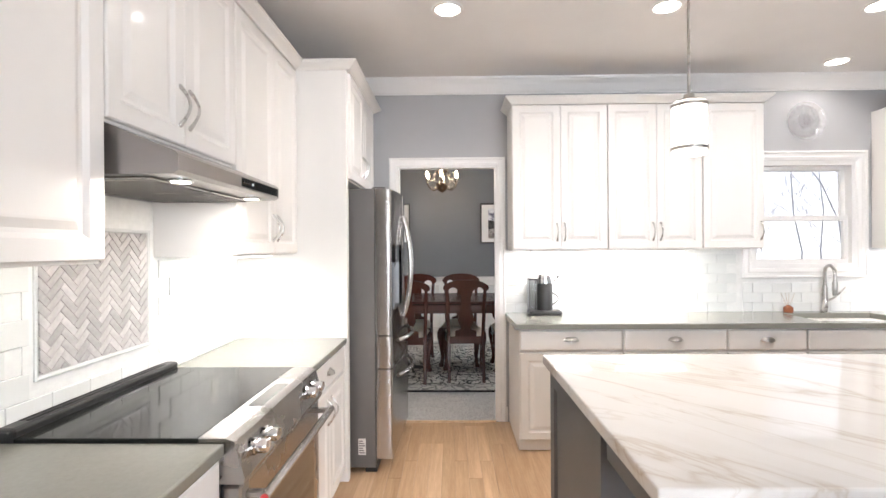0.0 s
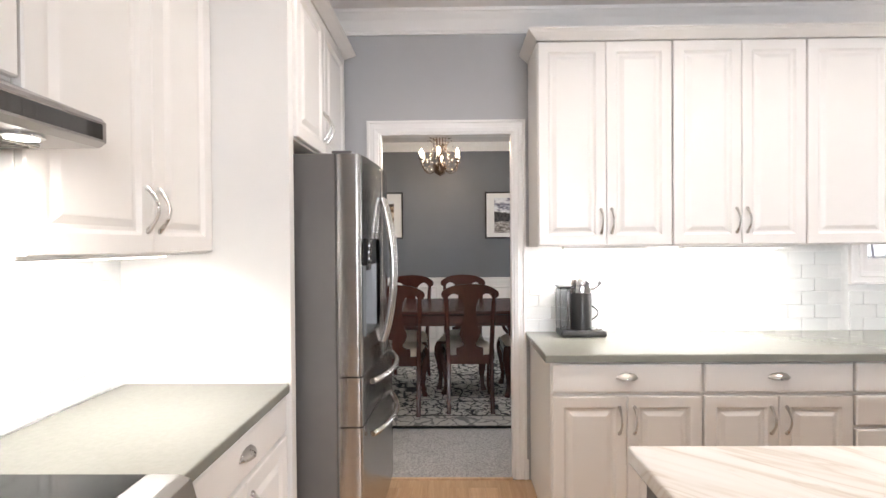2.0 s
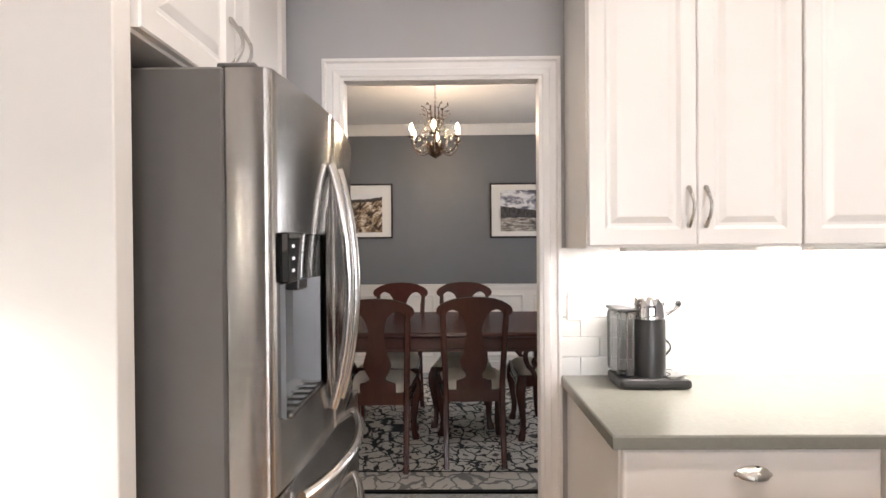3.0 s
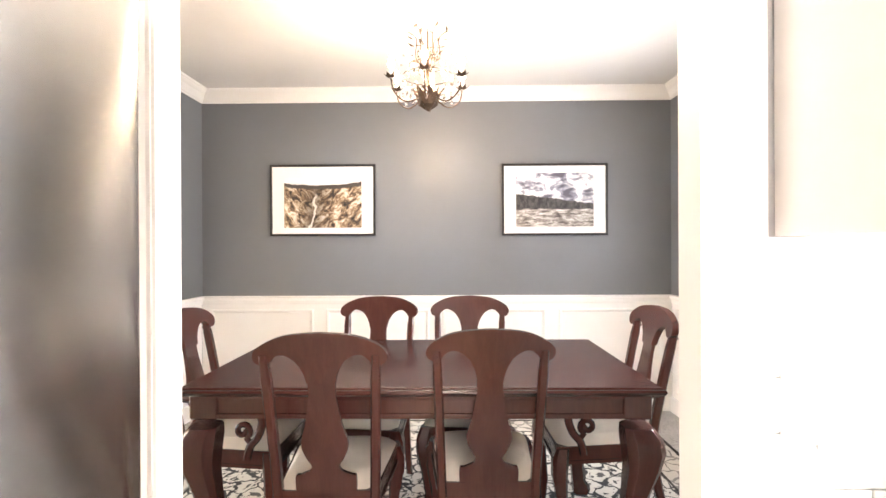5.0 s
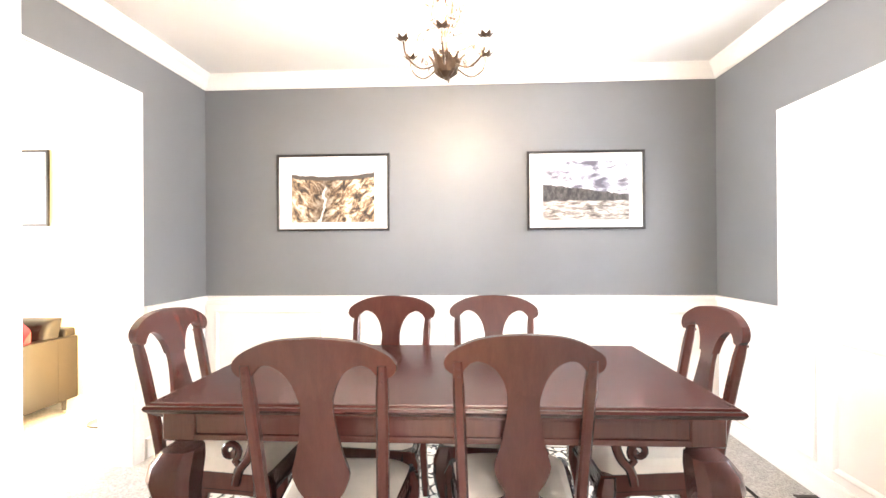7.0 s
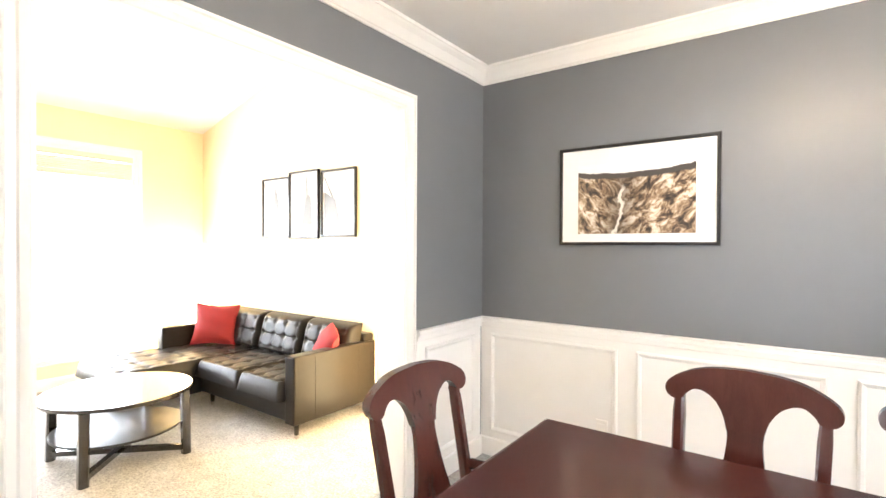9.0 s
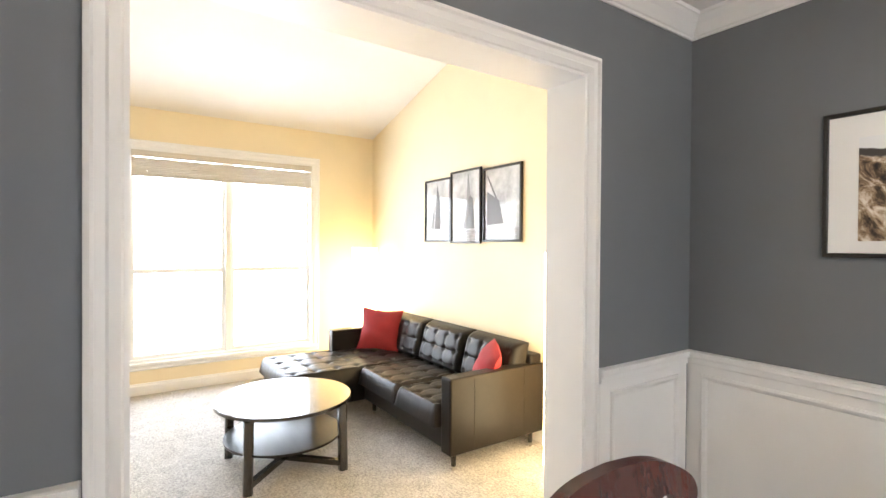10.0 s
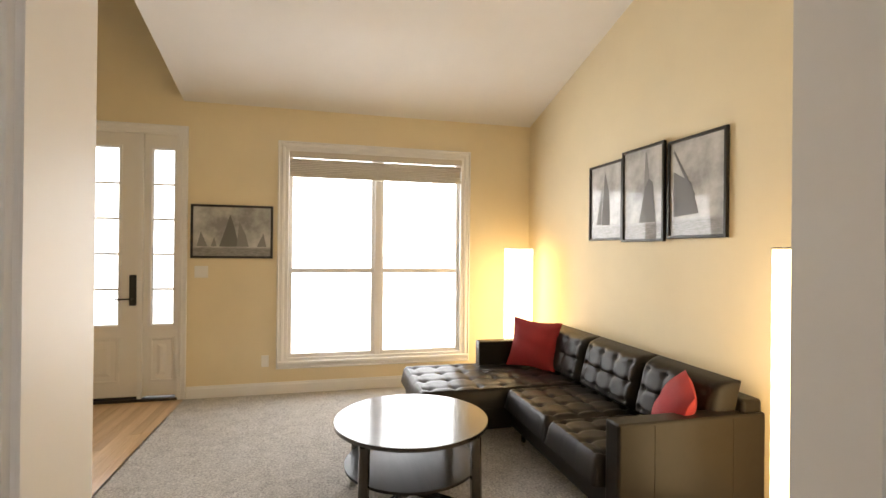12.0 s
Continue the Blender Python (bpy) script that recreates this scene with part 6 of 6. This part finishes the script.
def cushion(name, parent, put, u0, u1, v0, v1, thick, buttons, material, label, round_=0.05, nu=44, nv=40, dip=0.022):
    """A tufted pad: a rounded slab whose face is drawn in at the buttons, with folds between them."""
    bm = B()
    rows = []
    bu, bv = buttons
    for j in range(nv + 1):
        t = j / nv
        row = []
        for i in range(nu + 1):
            s = i / nu
            eu, ev = min(s, 1 - s) * (u1 - u0), min(t, 1 - t) * (v1 - v0)
            e = min(1.0, eu / round_) * min(1.0, ev / round_)
            h = thick * (1 - (1 - min(1.0, eu / round_)) ** 2.4) ** 0.5 * (1 - (1 - min(1.0, ev / round_)) ** 2.4) ** 0.5
            if bu:
                fu, fv = s * bu - 0.5, t * bv - 0.5
                du, dv = abs(fu - round(fu)), abs(fv - round(fv))
                inside = 0 <= round(fu) < bu and 0 <= round(fv) < bv
                pit = math.exp(-((du * 6.5) ** 2 + (dv * 6.5) ** 2)) if inside else 0
                fold = 0.26 * math.exp(-(min(du, dv) * 13) ** 2)
                h -= dip * e * (pit + fold)
            row.append(bm.verts.new(put(u0 + (u1 - u0) * s, v0 + (v1 - v0) * t, max(0.002, h))))
        rows.append(row)
    for a, b in zip(rows[:-1], rows[1:]):
        for i in range(nu):
            bm.faces.new((a[i], a[i + 1], b[i + 1], b[i]))
    edge = [r[0] for r in rows] + rows[-1][1:] + [r[-1] for r in rows[::-1][1:]] + rows[0][::-1][1:-1]
    bm.faces.new(edge)
    ob = part(name, bm, material, parent, label, True)
    if bu:
        for a in range(bu):
            for b in range(bv):
                c = put(u0 + (u1 - u0) * (a + 0.5) / bu, v0 + (v1 - v0) * (b + 0.5) / bv, thick - dip * 1.15)
                bm = B()
                bmesh.ops.create_uvsphere(bm, u_segments=8, v_segments=6, radius=0.008, matrix=Matrix.Translation(c))
                part("button", bm, material, ob, smooth=True)
    return ob


SX0, SX1, SY0, SY1 = -5.48, -3.27, 6.54, 7.40
sofa = thing("sectional_sofa", (-4.3, 6.95, 0.0), "black tufted leather sectional sofa with a chaise", "sofa")
part("base_frame", box(SX0 + 0.02, SX1 - 0.02, SY0 + 0.03, SY1, 0.125, 0.285, 0.012, 2), LEATHER, sofa)
part("chaise_base", box(SX0 + 0.02, -4.64, 5.89, SY0 + 0.028, 0.125, 0.285, 0.012, 2), LEATHER, sofa)
part("back_frame", box(SX0 + 0.02, SX1 - 0.02, 7.28, SY1, 0.286, 0.70, 0.02, 3), LEATHER, sofa)
for x0, x1 in ((SX0, SX0 + 0.115), (SX1 - 0.115, SX1)):
    part("arm", box(x0, x1, SY0, SY1 + 0.002, 0.12, 0.635, 0.014, 3), LEATHER, sofa, "slab-sided leather arm")
for y in (SY0 + 0.20, SY0 + 0.66):
    bm = B()
    tube(bm, [(SX1 - 0.0005, y, 0.135), (SX1 - 0.0005, y, 0.62)], 0.0022, 6)
    part("seam", bm, LEATHER, sofa, "stitched seam on the arm")
up = lambda z: (lambda u, v, w: (u, v, z + w))
cushion("chaise_cushion", sofa, up(0.287), SX0 + 0.005, -4.625, 5.85, 7.18, 0.145, (4, 7), LEATHER, "tufted chaise cushion", nv=72, nu=48)
cushion("seat_cushion", sofa, up(0.287), -4.620, -3.955, 6.49, 7.18, 0.150, (4, 4), LEATHER, "tufted seat cushion")
cushion("seat_cushion", sofa, up(0.287), -3.950, SX1 - 0.118, 6.49, 7.18, 0.150, (4, 4), LEATHER, "tufted seat cushion")


def leaning(y, z):
    return lambda u, v, w: (u, y - w + 0.26 * v, z + v)


for a, b in ((SX0 + 0.118, -4.625), (-4.622, -3.955), (-3.952, SX1 - 0.05)):
    cushion("back_cushion", sofa, leaning(7.20, 0.42), a, b, 0.0, 0.37, 0.135, (4, 3), LEATHER, "tufted back cushion", 0.075)
for x, y in ((SX0 + 0.08, 5.96), (-4.75, 5.96), (SX1 - 0.06, SY0 + 0.07), (SX1 - 0.06, SY1 - 0.08), (SX0 + 0.08, SY1 - 0.08), (-4.60, SY0 + 0.10)):
    bm = B()
    lathe(bm, [(0.0, 0.03), (0.017, 0.03), (0.020, 0.126), (0.0, 0.1265)], (x, y, 0), 12)
    leg = part("leg", bm, ESPRESSO, sofa, "short dark wooden leg", True)
    bm = B()
    lathe(bm, [(0.0, 0.0), (0.014, 0.0), (0.0165, 0.0295), (0.0, 0.030)], (x, y, 0), 12)
    part("ferrule", bm, NICKEL, leg, "polished metal foot", True)


def pillow(place, turn, size, label, pull=0.12):
    """A stuffed square cushion with pulled-out corners."""
    bm = B()
    n = 16
    sheets = []
    for side_ in (1, -1):
        rows = []
        for j in range(n + 1):
            v = -1 + 2 * j / n
            rows.append([bm.verts.new(((-1 + 2 * i / n) * size / 2 * (1 - pull + pull * abs(v) ** (1.5 if pull > 0 else 4)), side_ * 0.085 * max(0, (1 - (-1 + 2 * i / n) ** 2) * (1 - v * v)) ** 0.55 + 0.004 * math.sin(9 * v + 5 * i / n), v * size / 2 * (1 - pull + pull * abs(-1 + 2 * i / n) ** (1.5 if pull > 0 else 4)))) for i in range(n + 1)])
        for a, b in zip(rows[:-1], rows[1:]):
            for i in range(n):
                bm.faces.new((a[i], a[i + 1], b[i + 1], b[i]))
        sheets.append(rows)
    bmesh.ops.remove_doubles(bm, verts=bm.verts[:], dist=0.0015)
    ob = single("throw_pillow", bm, RED, label, "pillow", "red throw pillows", True)
    ob.matrix_basis = pose(*place, *turn)


pillow((-5.17, 6.98, 0.635), (-16, 4, 48), 0.44, "dark red square throw pillow leaning in the sofa corner")
pillow((-3.50, 7.03, 0.60), (-24, 10, -34), 0.36, "bright red throw pillow propped against the sofa arm", -0.05)

# coffee table
QX, QY = -4.055, 5.69
ct = thing("coffee_table", (QX, QY, 0.0), "round black-brown coffee table with lower shelf", "table")
bm = B()
lathe(bm, [(0.0, 0.445), (0.440, 0.445), (0.449, 0.449), (0.45, 0.468), (0.447, 0.471), (0.0, 0.472)], (QX, QY, 0), 64)
part("tabletop", bm, ESPRESSO, ct, "round dark veneer top", True)
bm = B()
lathe(bm, [(0.0, 0.205), (0.385, 0.205), (0.388, 0.222), (0.0, 0.224)], (QX, QY, 0), 56)
part("shelf", bm, ESPRESSO_SHELF, ct, "round lower shelf", True)
for sx in (-1, 1):
    for sy in (-1, 1):
        bm = B()
        loft(bm, [((QX + sx * 0.305, QY + sy * 0.305, 0.0), 0.028, 0.028), ((QX + sx * 0.298, QY + sy * 0.298, 0.444), 0.028, 0.028)])
        part("leg", bm, ESPRESSO, ct)
for s in (-1, 1):
    bm = B()
    d, e = Vector((1, s, 0)).normalized(), Vector((-s, 1, 0)).normalized()
    lo = [bm.verts.new(Vector((QX, QY, 0.03 if s > 0 else 0.032)) + d * a + e * b) for a, b in ((-0.41, -0.02), (0.41, -0.02), (0.41, 0.02), (-0.41, 0.02))]
    hi = [bm.verts.new(v.co + Vector((0, 0, 0.035))) for v in lo]
    bm.faces.new(lo), bm.faces.new(hi)
    for i in range(4):
        bm.faces.new((lo[i], lo[(i + 1) % 4], hi[(i + 1) % 4], hi[i]))
    part("cross_brace", bm, ESPRESSO, ct)


def paper_lamp(x, y, r, label):
    lm = thing("floor_lamp", (x, y, 0.0), label, "lamp", "paper floor lamps")
    bm = B()
    lathe(bm, [(r * 0.9, 0.0), (r * 0.9, 0.012), (0.01, 0.02), (0.01, 0.09)], (x, y, 0), 24)
    part("base", bm, BLACK, lm, smooth=True)
    bm = B()
    prof = [(0.0, 0.085)]
    for i in range(29):
        z = 0.09 + 1.39 * i / 28
        prof.append((r * (1.0 if i % 2 else 0.985), z))
    prof.append((r * 0.5, 1.482))
    lathe(bm, prof, (x, y, 0), 28)
    part("paper_shade", bm, PAPER_GLOW, lm, "tall glowing rice paper cylinder", True)
    for z in (0.095, 1.478):
        bm = B()
        lathe(bm, [(r + 0.001, z - 0.004), (r + 0.003, z), (r + 0.001, z + 0.004)], (x, y, 0), 28)
        part("hoop", bm, NICKEL, lm)


paper_lamp(-5.86, 7.12, 0.145, "tall glowing paper floor lamp in the corner")
paper_lamp(-2.815, 7.14, 0.15, "tall glowing paper floor lamp beside the sofa arm")

# sailing photographs
wn_ = south(LY1)
picture("framed_picture", wn_, -5.02, -4.543, 1.547, 2.182, None, SEA, "black-framed grey sailing print, single sail", 0.02, 0.0,
        [([(0.38, 0.2), (0.62, 0.2), (0.60, 0.62), (0.47, 0.90)], SAIL), ([(0.22, 0.21), (0.36, 0.21), (0.40, 0.70)], SAIL_PALE)])
picture("framed_picture", wn_, -4.527, -4.058, 1.531, 2.217, None, SEA, "black-framed grey sailing print, tall cutter", 0.02, 0.015,
        [([(0.42, 0.2), (0.80, 0.2), (0.74, 0.60), (0.60, 0.68)], SAIL), ([(0.54, 0.55), (0.66, 0.66), (0.60, 0.93), (0.57, 0.93)], SAIL_PALE)])
picture("framed_picture", wn_, -4.042, -3.552, 1.546, 2.195, None, SEA, "black-framed grey sailing print, heeling yacht", 0.02, 0.0,
        [([(0.10, 0.22), (0.55, 0.24), (0.42, 0.55), (0.10, 0.68)], SAIL), ([(0.10, 0.88), (0.12, 0.90), (0.50, 0.42), (0.46, 0.40)], SAIL)])
picture("framed_picture", east(LX0), 3.935, 4.683, 1.352, 1.872, None, SEA, "black-framed panoramic print of sailing ships", 0.022, 0.0,
        [([(0.34, 0.22), (0.58, 0.22), (0.52, 0.60), (0.47, 0.82)], SAIL), ([(0.55, 0.22), (0.70, 0.22), (0.66, 0.45), (0.58, 0.70)], SAIL_PALE), ([(0.07, 0.22), (0.20, 0.22), (0.12, 0.50)], SAIL_PALE), ([(0.24, 0.22), (0.31, 0.22), (0.28, 0.40)], SAIL_PALE), ([(0.80, 0.22), (0.92, 0.22), (0.88, 0.48)], SAIL_PALE)])

# ---- outside ----
structure("ground", box(-600, 600, -600, 600, -0.6, -0.35), LAWN, "pale winter lawn round the house")


def bare_tree(x, y, height, seed):
    r = random.Random(seed)
    t = thing("bare_tree", (x, y, -0.35), "leafless grey winter tree beyond the kitchen window", "tree", "bare trees")
    trunk, twigs = B(), B()

    def limb(bm, p, d, length, rad, depth):
        pts, radii = [p.copy()], [rad]
        for i in range(4):
            d = (d + Vector((r.uniform(-0.22, 0.22), r.uniform(-0.22, 0.22), r.uniform(-0.02, 0.16)))).normalized()
            p = p + d * length / 4
            pts.append(p.copy()), radii.append(rad * (1 - 0.14 * (i + 1)))
            if depth and i > 0:
                for _ in range(2 if depth > 1 else 1):
                    side_ = Vector((r.uniform(-1, 1), r.uniform(-1, 1), r.uniform(0.1, 0.9))).normalized()
                    limb(twigs, p.copy(), (d * 0.5 + side_).normalized(), length * r.uniform(0.45, 0.65), rad * 0.45, depth - 1)
        tube(bm, pts, radii, 5)

    limb(trunk, Vector((x, y, -0.35)), Vector((0, 0, 1)), height, 0.04, 0)
    for k in range(20):
        a = r.uniform(0, 6.28)
        limb(twigs, Vector((x, y, 0.3 + k * height * 0.042)), Vector((math.cos(a), math.sin(a), 0.8)).normalized(), height * 0.4, 0.010, 2)
    part("trunk", trunk, BARK, t)
    part("crown", twigs, BARK, t, "bare branches and twigs")


sky_sheet = shader("pale_overcast_distance")
sky_ramp = ramp(sky_sheet[1], sky_sheet[2], noise_tex(sky_sheet[1], sky_sheet[2], coords(sky_sheet[1], sky_sheet[2]), 0.08), [(0.3, (0.80, 0.88, 1.0)), (0.7, (1.0, 1.0, 1.0))])
sky_sheet[2].new(sky_ramp, sky_sheet[3].inputs["Emission Color"])
sky_sheet[3].inputs["Emission Strength"].default_value = 1.25
structure("backdrop", box(-20, 90, 58, 58.2, -0.35, 40), sky_sheet[0], "pale bright winter sky beyond the garden")
bare_tree(10.2, 16.2, 5.6, 1)
bare_tree(13.4, 18.6, 6.4, 2)
bare_tree(12.0, 14.6, 5.0, 3)
bare_tree(15.0, 19.6, 6.5, 5)

# ---- pieces: tiles, mosaic, planks ----


def unit_piece(name, sx, sy, sz, bevel, material):
    """One shared mesh: a small slab with softened front edges, standing on z = 0."""
    bm = B()
    rings(bm, lambda u, v, w: (u, v, w), -sx / 2, sx / 2, -sy / 2, sy / 2, [(0, 0), (0, sz - bevel), (bevel, sz)])
    bmesh.ops.recalc_face_normals(bm, faces=bm.faces[:])
    me = bpy.data.meshes.new(name)
    bm.to_mesh(me)
    bm.free()
    me.materials.append(material)
    return me


def piece(name, me, parent, m):
    ob = new(name, me)
    ob.parent = parent
    if WARP[0]:
        m = Matrix.Translation(warped(m.translation)) @ m.to_3x3().to_4x4() @ Matrix.Diagonal((LEFT, LEFT, 1, 1))
    ob.matrix_basis = Matrix.Translation(-ORIGIN[parent]) @ m
    return ob


TW, TH, GAP = 0.1524, 0.0762, 0.002
TILE_FULL = unit_piece("tile", TW, TH, 0.008, 0.0015, TILE)
TILE_HALF = unit_piece("tile_half", TW / 2 - GAP / 2, TH, 0.008, 0.0015, TILE)
backs = {}
CW = 0.875
for name, put, u0, u1, face in (("backsplash_north", south(KY1), 0.36 + 0.078, 2.34, "s"), ("backsplash_west", east(KX0), 0.45, 2.753, "e")):
    bm = B()
    rings(bm, put, u0, u1, 0.86, 1.384, [(0, 0), (0, 0.004)])
    if face == "s":
        rings(bm, put, 2.34, 3.9, 0.86, 1.146, [(0, 0), (0, 0.004)])
    else:
        rings(bm, put, 1.24, 1.966, 1.384, 1.60, [(0, 0), (0, 0.004)])
    WARP[0] = left_run if face == "e" else None
    backs[face] = structure(name, bm, GROUT, "white glazed subway tile backsplash")
WARP[0] = None
TURN_S = Matrix(((1, 0, 0, 0), (0, 0, -1, 0), (0, 1, 0, 0), (0, 0, 0, 1)))
TURN_E = Matrix(((0, 0, 1, 0), (1, 0, 0, 0), (0, 1, 0, 0), (0, 0, 0, 1)))
rnd = random.Random(11)


def lay_tiles(face, put, u0, u1, z0, z1, turn, skip=None):
    row, z = 0, z0 + TH / 2
    while z + TH / 2 <= z1 + 0.03:
        u = u0 + TW / 2 if row % 2 else u0
        first = not row % 2
        while u < u1:
            full = True
            if first:
                w, me, full = TW / 2, TILE_HALF, False
                c = u0 + TW / 4
            else:
                c, me, w = u, TILE_FULL, TW
            if c + w / 2 <= u1 + 0.03 and not (skip and skip(c, z)):
                tilt = Matrix.Rotation(radians(rnd.uniform(-0.35, 0.35)), 4, "X") @ Matrix.Rotation(radians(rnd.uniform(-0.3, 0.3)), 4, "Y")
                piece("tile", me, backs[face], Matrix.Translation(put(c, z, 0.003)) @ turn @ tilt)
            if first:
                first = False
                u = u0 + TW / 2 + GAP + TW / 2
            else:
                u += TW + GAP
        row, z = row + 1, z + TH + GAP


lay_tiles("s", south(KY1), 0.441, 2.34, CW + 0.002, 1.37, TURN_S)
lay_tiles("s", south(KY1), 2.345, 3.9, CW + 0.002, 1.13, TURN_S)
MOS = (1.405, 1.912, 1.037, 1.469)
WARP[0] = left_run
in_mosaic = lambda c, z: MOS[0] - 0.09 < c < MOS[1] + 0.09 and MOS[2] - 0.045 < z < MOS[3] + 0.06
lay_tiles("e", east(KX0), 0.45, 2.73, CZ + 0.002, 1.36, TURN_E, in_mosaic)

# herringbone stone panel behind the range, in a pencil border
mos = thing("mosaic_panel", (KX0, 1.66, 1.037), "grey and taupe herringbone marble mosaic panel behind the range", "mosaic")
put = east(KX0 + 0.004)
bm = B()
rings(bm, put, MOS[0] - 0.05, MOS[1] + 0.05, MOS[2] - 0.04, MOS[3] + 0.05, [(0, 0.0), (0, 0.004)])
part("backing", bm, GROUT, mos)
bm = B()
rings(bm, put, MOS[0] - 0.016, MOS[1] + 0.016, MOS[2] - 0.016, MOS[3] + 0.016, [(0, 0.004), (0, 0.010), (0.005, 0.012), (0.012, 0.010), (0.016, 0.004)], close=False)
part("pencil_border", bm, TILE, mos)
PL, PW = 0.075, 0.025
CHIP = unit_piece("mosaic_chip", PL - 0.002, PW - 0.002, 0.006, 0.001, STONE_MIX)
q = math.sqrt(0.5)
for i in range(-14, 15):
    for j in range(-9, 10):
        for k in (0, 1):
            # herringbone lattice, turned by 45 degrees
            bx_, by_ = i * PW + j * PL, i * PW - j * PL
            px_, py_ = (bx_ + PL / 2, by_ + PW / 2) if k == 0 else (bx_ + PW / 2, by_ + PW + PL / 2)
            u, v = (px_ - py_) * q + 1.66, (px_ + py_) * q + 1.253
            ang = radians(45 if k == 0 else 135)
            m = Matrix.Translation(put(u, v, 0.004)) @ TURN_E @ Matrix.Rotation(ang, 4, "Z")
            if MOS[0] + 0.032 < u < MOS[1] - 0.032 and MOS[2] + 0.032 < v < MOS[3] - 0.032:
                piece("chip", CHIP, mos, m)
            elif MOS[0] - 0.03 < u < MOS[1] + 0.03 and MOS[2] - 0.03 < v < MOS[3] + 0.03:
                bm = B()
                bm.from_mesh(CHIP)
                bm.transform(m)
                for axis_, lim, sgn in ((1, MOS[0], -1), (1, MOS[1], 1), (2, MOS[2], -1), (2, MOS[3], 1)):
                    co, no = Vector((0, 0, 0)), Vector((0, 0, 0))
                    co[axis_], no[axis_] = lim, sgn
                    bmesh.ops.bisect_plane(bm, geom=bm.verts[:] + bm.edges[:] + bm.faces[:], plane_co=co, plane_no=no, clear_outer=True)
                if len(bm.faces) > 2:
                    part("chip", bm, STONE_MIX, mos)
                else:
                    bm.free()

WARP[0] = None


def lay_planks(floor, x0, x1, y0, y1, along, width, material, seed):
    r = random.Random(seed)
    lengths = (0.62, 0.86, 1.14)
    meshes = [unit_piece("plank", *((width - 0.0012, L - 0.0015) if along == "y" else (L - 0.0015, width - 0.0012)), 0.006, 0.0010, material) for L in lengths]
    a0, a1, b0, b1 = (x0, x1, y0, y1) if along == "y" else (y0, y1, x0, x1)
    c = a0 + width / 2
    while c < a1:
        s = b0
        while s < b1 - 0.01:
            fits = [k for k in range(3) if s + lengths[k] <= b1 + 0.002]
            if not fits:
                break
            k = r.choice(fits) if b1 - s > 1.9 else fits[-1]
            m = (c, s + lengths[k] / 2, -0.006) if along == "y" else (s + lengths[k] / 2, c, -0.006)
            piece("plank", meshes[k], floor, Matrix.Translation(m))
            s += lengths[k]
        c += width


lay_planks(bpy.data.objects["floor_kitchen"], -0.56, 0.46, 0.55, 3.886, "y", 0.083, OAK, 7)
lay_planks(bpy.data.objects["floor_entry"], -6.31, -3.6, 2.9, 3.876, "x", 0.083, OAK_X, 8)
